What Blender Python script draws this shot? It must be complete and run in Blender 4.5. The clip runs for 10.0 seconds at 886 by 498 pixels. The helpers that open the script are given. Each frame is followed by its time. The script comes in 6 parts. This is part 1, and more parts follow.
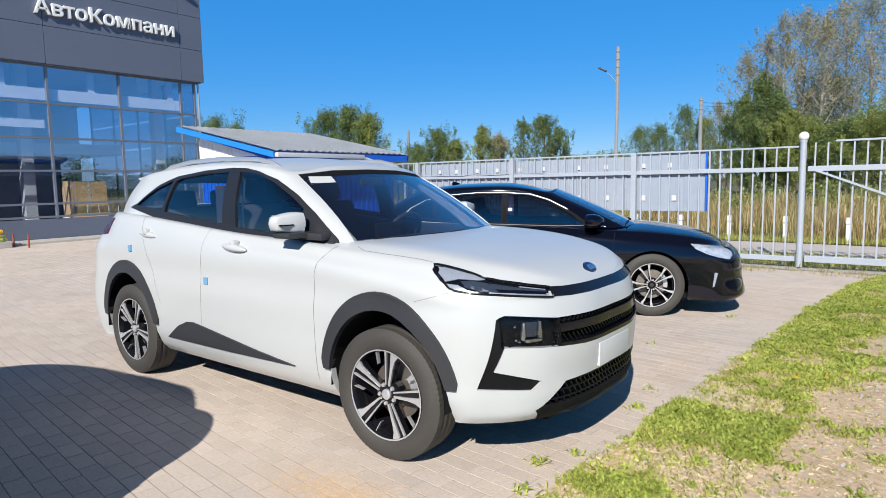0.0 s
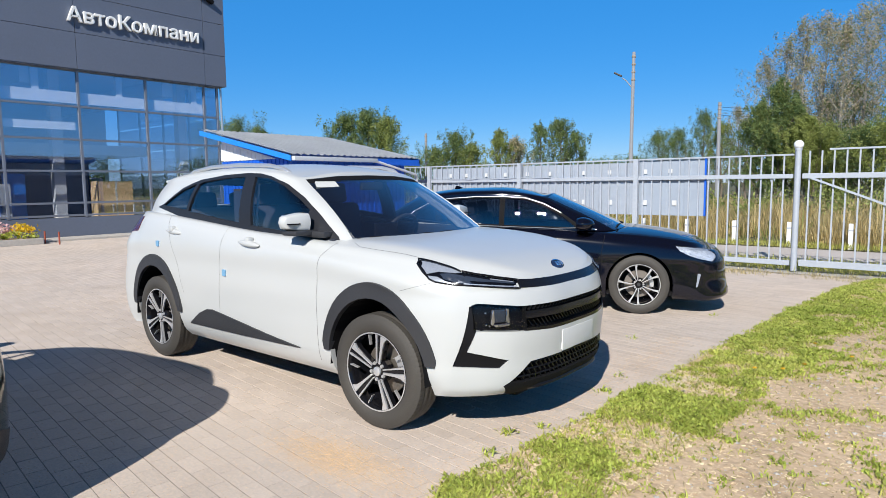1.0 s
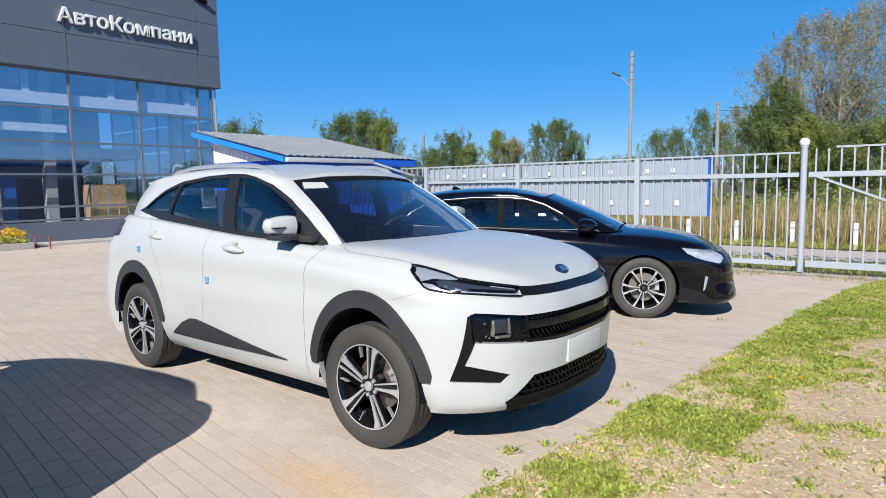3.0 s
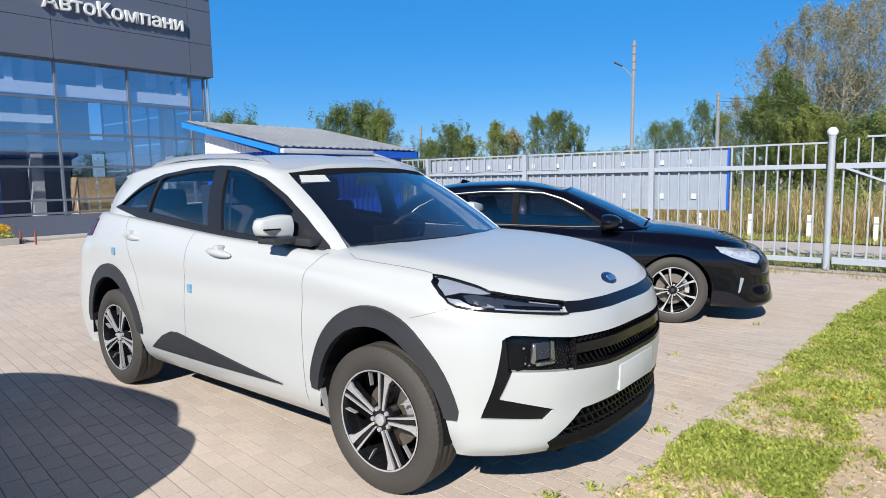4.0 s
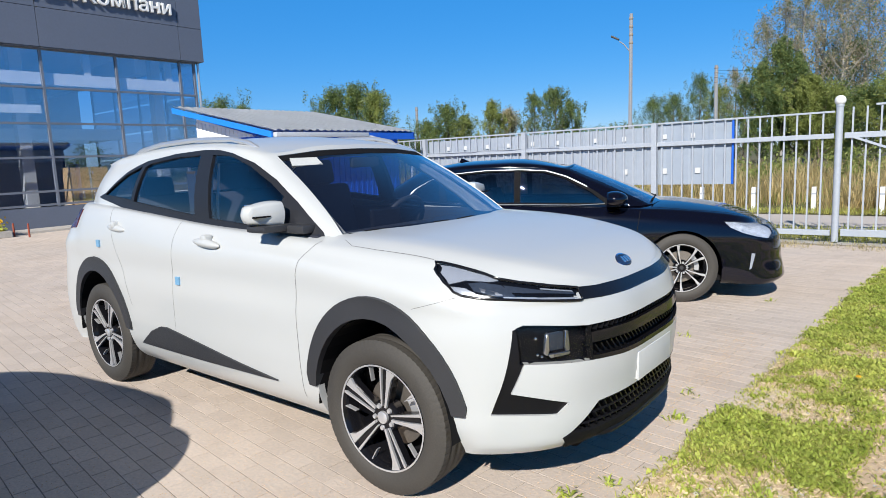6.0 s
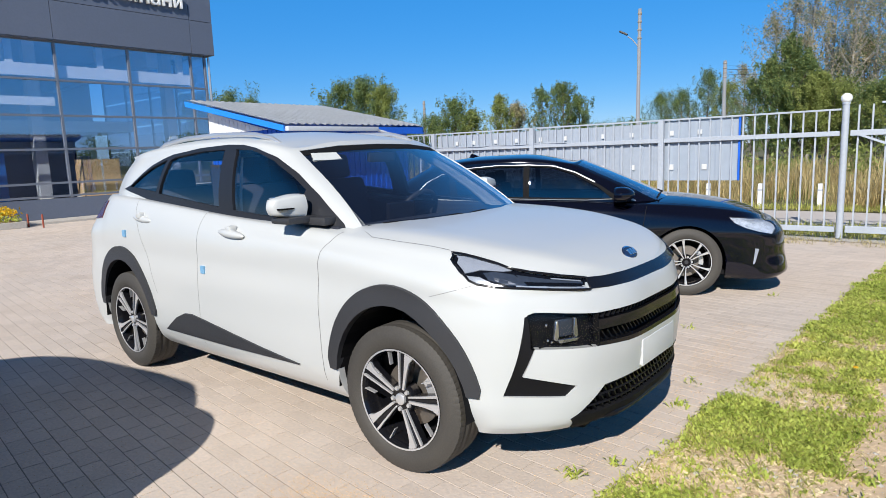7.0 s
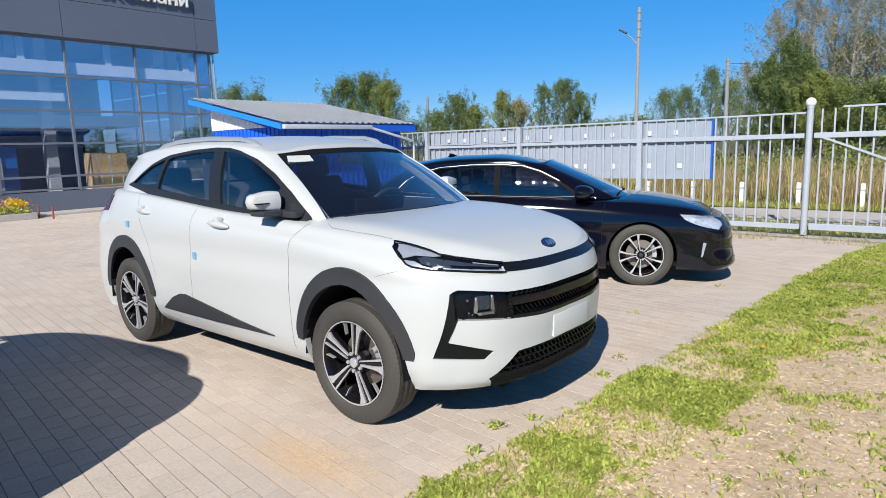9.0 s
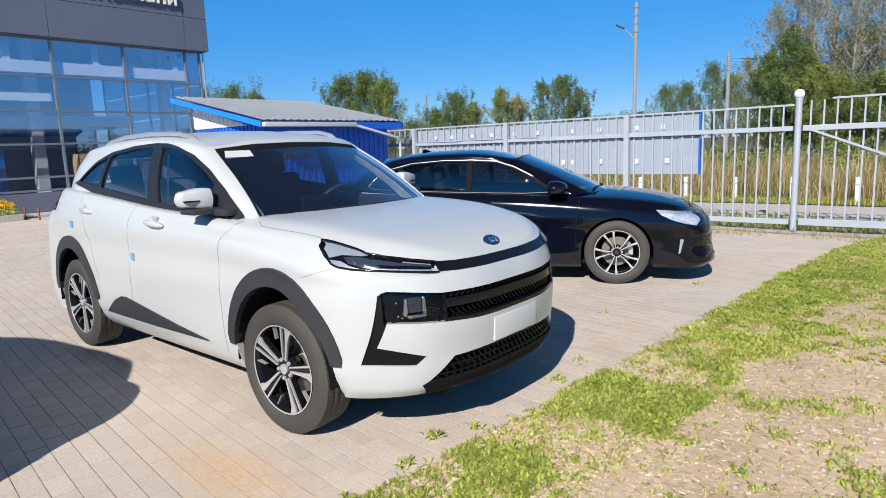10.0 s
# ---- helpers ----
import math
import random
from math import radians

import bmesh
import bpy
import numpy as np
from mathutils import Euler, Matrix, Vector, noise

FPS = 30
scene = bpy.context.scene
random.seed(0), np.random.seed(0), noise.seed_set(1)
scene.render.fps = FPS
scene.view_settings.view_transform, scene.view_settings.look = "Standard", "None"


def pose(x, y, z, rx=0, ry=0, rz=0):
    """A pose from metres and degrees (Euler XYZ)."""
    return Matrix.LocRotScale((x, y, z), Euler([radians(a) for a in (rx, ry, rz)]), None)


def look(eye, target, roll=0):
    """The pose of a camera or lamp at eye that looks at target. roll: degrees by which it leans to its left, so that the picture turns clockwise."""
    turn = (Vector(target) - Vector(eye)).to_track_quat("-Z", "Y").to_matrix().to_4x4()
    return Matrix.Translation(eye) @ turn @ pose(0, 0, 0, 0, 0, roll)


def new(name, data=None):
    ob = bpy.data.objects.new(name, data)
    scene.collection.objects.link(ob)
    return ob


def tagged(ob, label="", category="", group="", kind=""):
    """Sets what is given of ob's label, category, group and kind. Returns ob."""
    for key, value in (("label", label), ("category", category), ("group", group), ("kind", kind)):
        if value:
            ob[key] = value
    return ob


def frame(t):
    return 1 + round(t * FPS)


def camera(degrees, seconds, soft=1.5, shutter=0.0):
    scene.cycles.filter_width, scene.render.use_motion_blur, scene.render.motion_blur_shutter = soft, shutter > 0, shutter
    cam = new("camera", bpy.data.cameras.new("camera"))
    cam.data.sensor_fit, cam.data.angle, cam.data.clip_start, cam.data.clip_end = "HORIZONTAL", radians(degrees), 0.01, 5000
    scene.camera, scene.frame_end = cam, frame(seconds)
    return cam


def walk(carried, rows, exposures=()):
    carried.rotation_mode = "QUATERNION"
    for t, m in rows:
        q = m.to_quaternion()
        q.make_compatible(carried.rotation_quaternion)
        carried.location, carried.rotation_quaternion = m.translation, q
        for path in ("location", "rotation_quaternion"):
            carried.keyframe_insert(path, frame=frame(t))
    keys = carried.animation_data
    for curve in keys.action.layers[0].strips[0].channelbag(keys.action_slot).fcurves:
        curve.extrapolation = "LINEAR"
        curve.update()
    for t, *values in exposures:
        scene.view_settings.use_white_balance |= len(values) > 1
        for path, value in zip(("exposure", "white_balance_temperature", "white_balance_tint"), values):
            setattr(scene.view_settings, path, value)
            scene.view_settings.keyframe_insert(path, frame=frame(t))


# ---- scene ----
cam = camera(70.3, 10.0, 0.45)
PATH = [
    (0, (3.468, -3.121, 1.417), (2.244, -1.554, 1.205), -1.1),
    (0.5, (3.731, -3.231, 1.439), (2.475, -1.687, 1.237), -1.0),
    (1, (3.924, -3.381, 1.436), (2.654, -1.85, 1.232), -0.6),
    (1.5, (4.065, -3.438, 1.456), (2.78, -1.917, 1.258), -0.8),
    (2, (4.083, -3.428, 1.438), (2.8, -1.907, 1.241), -0.8),
    (3.3, (3.599, -3.06, 1.419), (2.337, -1.522, 1.217), -0.9),
    (3.5, (3.484, -2.992, 1.409), (2.222, -1.455, 1.202), -0.8),
    (4, (3.294, -2.807, 1.436), (2.038, -1.267, 1.212), -1.0),
    (4.5, (3.31, -2.677, 1.419), (2.054, -1.139, 1.177), -1.0),
    (5, (3.369, -2.633, 1.4), (2.11, -1.1, 1.14), -0.7),
    (5.5, (3.365, -2.63, 1.421), (2.109, -1.1, 1.146), -1.3),
    (6, (3.155, -2.658, 1.427), (1.905, -1.124, 1.144), -2.5),
    (6.2, (3.097, -2.664, 1.418), (1.847, -1.129, 1.127), -2.6),
    (7.5, (3.358, -2.972, 1.449), (2.089, -1.456, 1.145), -1.8),
    (8, (3.501, -3.115, 1.443), (2.236, -1.597, 1.134), -1.7),
    (8.5, (3.658, -3.13, 1.483), (2.383, -1.621, 1.167), -1.8),
    (9, (3.827, -3.04, 1.487), (2.55, -1.533, 1.17), -1.7),
    (9.5, (3.93, -2.928, 1.462), (2.652, -1.424, 1.139), -2.0),
    (10, (3.967, -2.655, 1.442), (2.681, -1.158, 1.121), -2.2),
]
walk(cam, [(t, look(eye, target, roll)) for t, eye, target, roll in PATH])

# ---- world, sun, exposure ----
SUN_FROM = Vector((0.302, -0.767, 0.566)).normalized()
world = bpy.data.worlds.new("sky")
scene.world = world
world.use_nodes = True
wn = world.node_tree.nodes
sky = wn.new("ShaderNodeTexSky")
sky.sky_type = "NISHITA"
sky.sun_disc = False
sky.sun_elevation = math.asin(SUN_FROM.z)
sky.sun_rotation = math.atan2(SUN_FROM.x, SUN_FROM.y)
sky.air_density, sky.dust_density, sky.ozone_density = 1.0, 0.0, 3.5
tint = wn.new("ShaderNodeHueSaturation")
sky.altitude = 900
tint.inputs["Saturation"].default_value = 1.45
world.node_tree.links.new(sky.outputs[0], tint.inputs["Color"])
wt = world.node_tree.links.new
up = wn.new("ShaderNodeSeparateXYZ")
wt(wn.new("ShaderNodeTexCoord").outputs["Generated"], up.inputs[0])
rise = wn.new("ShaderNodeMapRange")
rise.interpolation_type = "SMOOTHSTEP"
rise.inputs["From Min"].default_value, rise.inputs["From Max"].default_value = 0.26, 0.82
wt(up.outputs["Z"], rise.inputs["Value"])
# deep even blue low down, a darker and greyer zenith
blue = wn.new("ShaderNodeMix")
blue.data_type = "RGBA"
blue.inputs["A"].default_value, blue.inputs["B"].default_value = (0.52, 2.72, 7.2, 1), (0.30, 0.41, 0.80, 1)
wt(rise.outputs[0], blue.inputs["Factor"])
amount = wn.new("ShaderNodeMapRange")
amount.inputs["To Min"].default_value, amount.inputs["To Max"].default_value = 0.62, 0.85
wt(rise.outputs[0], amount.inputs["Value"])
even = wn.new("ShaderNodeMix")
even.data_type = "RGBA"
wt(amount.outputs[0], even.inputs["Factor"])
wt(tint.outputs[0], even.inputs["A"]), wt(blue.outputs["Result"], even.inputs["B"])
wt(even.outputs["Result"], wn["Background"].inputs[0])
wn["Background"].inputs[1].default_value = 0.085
sun_data = bpy.data.lights.new("sun", "SUN")
sun_data.energy, sun_data.angle, sun_data.color = 4.5, radians(0.55), (1.0, 0.957, 0.89)
sun = new("sun", sun_data)
sun.matrix_world = look(SUN_FROM * 60, (0, 0, 0))
scene.view_settings.exposure = 0.49

# ---- materials ----
def material(name, colour, rough=0.5, metal=0.0, vary=0.12, grain=40.0, patch=2.0, bump=0.0, coat=0.0, island=0.0, second=None, emit=0.0, spec=0.5, coords="Object", stain=0.0):
    """A surface with two scales of variation (patches and grain), optional relief and lacquer."""
    m = bpy.data.materials.new(name)
    m.use_nodes = True
    nt = m.node_tree
    n, link = nt.nodes, nt.links.new
    b = n["Principled BSDF"]
    b.inputs["Roughness"].default_value, b.inputs["Metallic"].default_value = rough, metal
    b.inputs["Coat Weight"].default_value, b.inputs["Coat Roughness"].default_value = coat, 0.03
    b.inputs["Specular IOR Level"].default_value = spec
    tc = n.new("ShaderNodeTexCoord")
    big, small = n.new("ShaderNodeTexNoise"), n.new("ShaderNodeTexNoise")
    big.inputs["Scale"].default_value, small.inputs["Scale"].default_value = patch, grain
    big.inputs["Detail"].default_value, small.inputs["Detail"].default_value = 4.0, 3.0
    place = n.new("ShaderNodeNewGeometry").outputs["Position"] if coords == "World" else tc.outputs[coords]
    for t in (big, small):
        link(place, t.inputs["Vector"])
    add = n.new("ShaderNodeMath")
    link(big.outputs["Fac"], add.inputs[0]), link(small.outputs["Fac"], add.inputs[1])
    mix = n.new("ShaderNodeMix")
    mix.data_type = "RGBA"
    dark = tuple(c * (1 - vary) for c in colour)
    light = second or tuple(min(1.0, c * (1 + vary)) for c in colour)
    mix.inputs["A"].default_value, mix.inputs["B"].default_value = (*dark, 1), (*light, 1)
    ramp = n.new("ShaderNodeMapRange")
    ramp.inputs["From Min"].default_value, ramp.inputs["From Max"].default_value = 0.6, 1.4
    link(add.outputs[0], ramp.inputs["Value"])
    link(ramp.outputs[0], mix.inputs["Factor"])
    out = mix.outputs["Result"]
    if stain:
        spot, level, soil_ = n.new("ShaderNodeTexNoise"), n.new("ShaderNodeMapRange"), n.new("ShaderNodeMix")
        spot.inputs["Scale"].default_value, spot.inputs["Detail"].default_value, spot.inputs["Roughness"].default_value = 1.1, 9.0, 0.68
        level.inputs["From Min"].default_value, level.inputs["From Max"].default_value, level.inputs["To Max"].default_value = 0.46, 0.68, stain
        link(place, spot.inputs["Vector"]), link(spot.outputs["Fac"], level.inputs["Value"])
        soil_.data_type, soil_.blend_type = "RGBA", "MULTIPLY"
        soil_.inputs["B"].default_value = (0.55, 0.53, 0.52, 1)
        link(level.outputs[0], soil_.inputs["Factor"]), link(out, soil_.inputs["A"])
        out = soil_.outputs["Result"]
    if island:
        geo = n.new("ShaderNodeNewGeometry")
        info = n.new("ShaderNodeObjectInfo")
        both = n.new("ShaderNodeMath")
        link(geo.outputs["Random Per Island"], both.inputs[0]), link(info.outputs["Random"], both.inputs[1])
        wrap = n.new("ShaderNodeMath")
        wrap.operation = "FRACT"
        link(both.outputs[0], wrap.inputs[0])
        level = n.new("ShaderNodeMapRange")
        level.inputs["To Min"].default_value, level.inputs["To Max"].default_value = 1 - island, 1 + island
        link(wrap.outputs[0], level.inputs["Value"])
        hsv = n.new("ShaderNodeHueSaturation")
        link(level.outputs[0], hsv.inputs["Value"])
        link(out, hsv.inputs["Color"])
        out = hsv.outputs["Color"]
    link(out, b.inputs["Base Color"])
    if bump:
        bp = n.new("ShaderNodeBump")
        bp.inputs["Strength"].default_value, bp.inputs["Distance"].default_value = bump, 0.01
        link(small.outputs["Fac"], bp.inputs["Height"])
        link(bp.outputs[0], b.inputs["Normal"])
    if emit:
        b.inputs["Emission Color"].default_value = (*colour, 1)
        b.inputs["Emission Strength"].default_value = emit
    return m


def glass(name, tint, rough=0.0, gain=1.0, base=0.0, coating=(0.8, 0.8, 0.8)):
    """A clear pane: tinted see-through with a mirror sheen that grows towards grazing angles."""
    m = bpy.data.materials.new(name)
    m.use_nodes = True
    n, link = m.node_tree.nodes, m.node_tree.links.new
    n.remove(n["Principled BSDF"])
    clear, gloss, mix, facing = (n.new("ShaderNode" + k) for k in ("BsdfTransparent", "BsdfGlossy", "MixShader", "LayerWeight"))
    clear.inputs["Color"].default_value = (*tint, 1)
    gloss.inputs["Roughness"].default_value = rough
    gloss.inputs["Color"].default_value = (*coating, 1)
    facing.inputs["Blend"].default_value = 0.5
    steep = n.new("ShaderNodeMath")
    steep.operation, steep.inputs[1].default_value = "POWER", 5.0
    link(facing.outputs["Facing"], steep.inputs[0])
    ramp = n.new("ShaderNodeMath")
    ramp.operation, ramp.use_clamp = "MULTIPLY_ADD", True
    ramp.inputs[1].default_value, ramp.inputs[2].default_value = 0.96 * gain, 0.04 * gain + base
    link(steep.outputs[0], ramp.inputs[0])
    link(ramp.outputs[0], mix.inputs["Fac"])
    link(clear.outputs[0], mix.inputs[1]), link(gloss.outputs[0], mix.inputs[2])
    link(mix.outputs[0], n["Material Output"].inputs["Surface"])
    return m


WHITE = material("white_paint", (0.478, 0.492, 0.490), 0.30, 0, 0.015, 900, 1.2, coat=0.35, spec=0.3)
BLACKP = material("black_paint", (0.0025, 0.003, 0.008), 0.07, 0, 0.1, 900, 1.0, spec=0.45, coat=0.3)
GREENP = material("green_paint", (0.005, 0.022, 0.020), 0.15, 0.2, 0.08, 900, 1.0, coat=1.0)
PLASTIC = material("grey_black_plastic", (0.030, 0.031, 0.035), 0.55, 0, 0.15, 500, 3, bump=0.1)
PILLAR = material("satin_black_trim", (0.016, 0.017, 0.021), 0.42, 0, 0.1, 300, 3, spec=0.3)
GLOSSBLK = material("gloss_black", (0.008, 0.008, 0.010), 0.14, 0, 0.1, 300, 3, spec=0.3)
GAPLINE = material("panel_gap", (0.19, 0.19, 0.19), 0.8, 0, 0.2, 60, 3)
MATTBLK = material("matt_black", (0.007, 0.007, 0.008), 0.8, 0, 0.2, 60, 3, spec=0.15)
RUBBER = material("tyre_rubber", (0.042, 0.039, 0.035), 0.7, 0, 0.15, 160, 2.5, bump=0.08, second=(0.062, 0.056, 0.048))
ALLOY = material("machined_alloy", (0.62, 0.62, 0.63), 0.34, 0.6, 0.06, 300, 5)
STEEL = material("brake_steel", (0.26, 0.23, 0.20), 0.5, 0.8, 0.15, 90, 8)
CHROME = material("chrome", (0.85, 0.85, 0.87), 0.07, 1.0, 0.02, 50, 3)
SATIN = material("satin_silver", (0.62, 0.63, 0.65), 0.32, 0.7, 0.04, 200, 3)
CLOTH = material("seat_cloth", (0.045, 0.050, 0.068), 0.9, 0, 0.2, 250, 6, bump=0.2)
TRIM = material("cabin_trim", (0.022, 0.025, 0.036), 0.6, 0, 0.12, 200, 4)
LIGHTTRIM = material("light_trim", (0.60, 0.60, 0.58), 0.7, 0, 0.08, 200, 4)
CARGLASS = glass("car_glass", (0.78, 0.84, 0.92), 0.0, 1.6, 0.33)
SIDEGLASS = glass("side_car_glass", (0.78, 0.82, 0.90), 0.0, 1.0, 0.10)
PRIVACY = glass("dark_car_glass", (0.14, 0.17, 0.21), 0.0, 1.0, 0.09)
LENS = glass("lamp_lens", (0.85, 0.87, 0.9), 0.0, 0.7, 0.0)
SMOKE = glass("smoked_lens", (0.80, 0.80, 0.80), 0.0, 0.35, 0.0)
REDLENS = material("red_lens", (0.10, 0.006, 0.008), 0.12, 0, 0.1, 30, 4, coat=1.0)
LAMPIN = material("lamp_reflector", (0.42, 0.45, 0.50), 0.16, 0.9, 0.1, 40, 5)
LAMPWH = material("bright_lamp_inside", (0.40, 0.46, 0.56), 0.3, 0.2, 0.55, 90, 22, second=(0.72, 0.78, 0.88))
LAMPGR = material("grey_lamp_inside", (0.33, 0.36, 0.42), 0.25, 0.2, 0.08, 90, 22)
LAMPBL = material("blue_lamp_inside", (0.05, 0.065, 0.095), 0.12, 0.3, 0.2, 60, 9)
INTAKE = material("black_intake_plastic", (0.006, 0.006, 0.008), 0.38, 0, 0.10, 300, 1, spec=0.25)
LAMPDK = material("lamp_housing", (0.005, 0.006, 0.009), 0.10, 0, 0.2, 40, 1, spec=0.2)
PLATE = material("blank_plate", (0.56, 0.57, 0.57), 0.45, 0, 0.03, 40, 4)
STICKER = material("paper_sticker", (0.55, 0.56, 0.54), 0.7, 0, 0.06, 80, 10)
BLUETAPE = material("blue_protective_tape", (0.16, 0.34, 0.52), 0.5, 0, 0.15, 90, 10)
PAVER = material("paver_concrete", (0.520, 0.462, 0.418), 0.9, 0, 0.10, 55, 0.55, bump=0.3, island=0.060, second=(0.650, 0.535, 0.435), coords="World", stain=0.35)
JOINT = material("paver_sand", (0.20, 0.175, 0.15), 0.95, 0, 0.30, 5, 0.6, bump=0.4, second=(0.38, 0.33, 0.27))
SOIL = material("dry_soil", (0.56, 0.41, 0.26), 0.95, 0, 0.30, 30, 1.4, bump=0.55, second=(0.74, 0.56, 0.38), stain=0.3)
SAND = material("loose_sand", (0.62, 0.43, 0.25), 0.95, 0, 0.25, 300, 30, island=0.25)
FIELD = material("dry_field", (0.085, 0.095, 0.035), 0.95, 0, 0.4, 3, 0.25, bump=0.6, second=(0.17, 0.15, 0.065))
ASPHALT = material("worn_asphalt", (0.50, 0.45, 0.41), 0.9, 0, 0.10, 60, 0.8, bump=0.4)
CONCRETE = material("concrete", (0.42, 0.39, 0.35), 0.9, 0, 0.18, 20, 1.5, bump=0.4)
FENCE = material("fence_paint", (0.38, 0.415, 0.465), 0.5, 0.1, 0.10, 30, 2.5, bump=0.1)
SHEET = material("galvanised_sheet", (0.32, 0.36, 0.42), 0.5, 0.1, 0.08, 12, 1.5)
BOARD = material("grey_board", (0.285, 0.33, 0.395), 0.6, 0, 0.06, 8, 1.2)
BLUE = material("blue_paint", (0.009, 0.105, 0.55), 0.45, 0, 0.10, 20, 2)
BLUEBR = material("bright_blue_fascia", (0.015, 0.21, 0.72), 0.4, 0, 0.08, 20, 2)
WHITESH = material("white_sheet", (0.74, 0.75, 0.75), 0.45, 0, 0.05, 15, 2)
ROOFSH = material("grey_roof_sheet", (0.50, 0.53, 0.56), 0.55, 0.0, 0.08, 10, 1.2)
CLAD = material("graphite_cladding", (0.126, 0.147, 0.196), 0.5, 0.1, 0.06, 20, 0.7)
MULLION = material("mullion_aluminium", (0.20, 0.22, 0.26), 0.45, 0.4, 0.06, 20, 2)
FACADE = glass("facade_glass", (0.84, 0.88, 0.94), 0.0, 1.2, 0.27, (0.82, 0.85, 0.93))
LETTER = material("letter_white", (0.80, 0.80, 0.78), 0.5, 0, 0.03, 20, 3)
CARD = material("cardboard", (0.70, 0.46, 0.24), 0.85, 0, 0.12, 30, 3, bump=0.15)
WOOD = material("weathered_wood", (0.27, 0.24, 0.21), 0.9, 0, 0.2, 30, 3, bump=0.3)
POLE = material("pole_concrete", (0.26, 0.27, 0.29), 0.9, 0, 0.14, 14, 1.2, bump=0.3)
BARK = material("bark", (0.16, 0.13, 0.10), 0.95, 0, 0.3, 20, 2, bump=0.5)
BIRCH = material("pale_bark", (0.32, 0.30, 0.27), 0.9, 0, 0.3, 14, 2, bump=0.4)
WALLIN = material("inner_wall", (0.50, 0.53, 0.57), 0.9, 0, 0.06, 6, 1)
FLOORIN = material("inner_floor", (0.22, 0.22, 0.22), 0.4, 0, 0.1, 10, 1)


def leafy(name, colour, second, rough=0.6):
    m = material(name, colour, rough, 0, 0.2, 6, 0.8, island=0.35, second=second, spec=0.3)
    n, link = m.node_tree.nodes, m.node_tree.links.new
    tr, mx = n.new("ShaderNodeBsdfTranslucent"), n.new("ShaderNodeMixShader")
    b = n["Principled BSDF"]
    link(b.inputs["Base Color"].links[0].from_socket, tr.inputs["Color"])
    mx.inputs["Fac"].default_value = 0.5
    link(b.outputs[0], mx.inputs[1]), link(tr.outputs[0], mx.inputs[2])
    link(mx.outputs[0], n["Material Output"].inputs["Surface"])
    return m


GRASS = leafy("grass_green", (0.44, 0.48, 0.095), (0.68, 0.64, 0.21))
WEED = leafy("weed_leaf", (0.39, 0.51, 0.075), (0.68, 0.71, 0.19))
TALLDRY = leafy("tall_dry_grass", (0.50, 0.38, 0.16), (0.68, 0.56, 0.30))
STRAW = leafy("dry_grass", (0.50, 0.42, 0.20), (0.66, 0.57, 0.35))
LEAFD = leafy("leaf_dark", (0.105, 0.175, 0.06), (0.22, 0.30, 0.12))
LEAFY = leafy("leaf_yellowing", (0.23, 0.29, 0.07), (0.38, 0.42, 0.14))
LEAFB = leafy("leaf_brown", (0.43, 0.36, 0.20), (0.64, 0.54, 0.36))
LITTER = material("dry_litter", (0.66, 0.52, 0.31), 0.8, 0, 0.15, 60, 9, island=0.15, second=(0.80, 0.67, 0.45))
PETALP = leafy("petal_pink", (0.65, 0.20, 0.30), (0.80, 0.60, 0.62))
PETALY = leafy("petal_yellow", (0.75, 0.42, 0.02), (0.85, 0.60, 0.05))

# ---- mesh helpers ----
def finish(name, bm, material_, parent=None, label="", smooth=None):
    me = bpy.data.meshes.new(name)
    bm.to_mesh(me)
    bm.free()
    me.materials.append(material_)
    if smooth is not None:
        me.shade_smooth()
        me.set_sharp_from_angle(angle=radians(smooth))
    ob = new(name, me)
    if parent is not None:
        ob.parent = parent
    if label:
        tagged(ob, label)
    return ob


def part(name, bm, material_, parent, label="", smooth=None):
    return finish(name, bm, material_, parent, label, smooth)


def thing(name, m, label, category, group="", kind=""):
    ob = new(name)
    ob.empty_display_size = 0.2
    ob.matrix_world = m
    return tagged(ob, label, category, group, kind)


def add_box(bm, x0, x1, y0, y1, z0, z1, bevel=0.0, m=None):
    r = bmesh.ops.create_cube(bm, size=1.0, matrix=Matrix.Translation(((x0 + x1) / 2, (y0 + y1) / 2, (z0 + z1) / 2)) @ Matrix.Diagonal((abs(x1 - x0), abs(y1 - y0), abs(z1 - z0), 1)))
    vs = r["verts"]
    if bevel:
        es = {e for v in vs for e in v.link_edges}
        out = bmesh.ops.bevel(bm, geom=list(es), offset=bevel, segments=2, affect="EDGES", profile=0.6)
        vs = [v for v in out["verts"]] or vs
        vs = list({v for f in out["faces"] for v in f.verts} | {v for v in vs if v.is_valid})
    if m is not None:
        seen, stack = set(), [v for v in vs if v.is_valid]
        while stack:
            v = stack.pop()
            if v in seen:
                continue
            seen.add(v)
            stack += [e.other_vert(v) for e in v.link_edges]
        for v in seen:
            v.co = m @ v.co
    return bm


def box(x0, x1, y0, y1, z0, z1, bevel=0.0, m=None):
    return add_box(bmesh.new(), x0, x1, y0, y1, z0, z1, bevel, m)


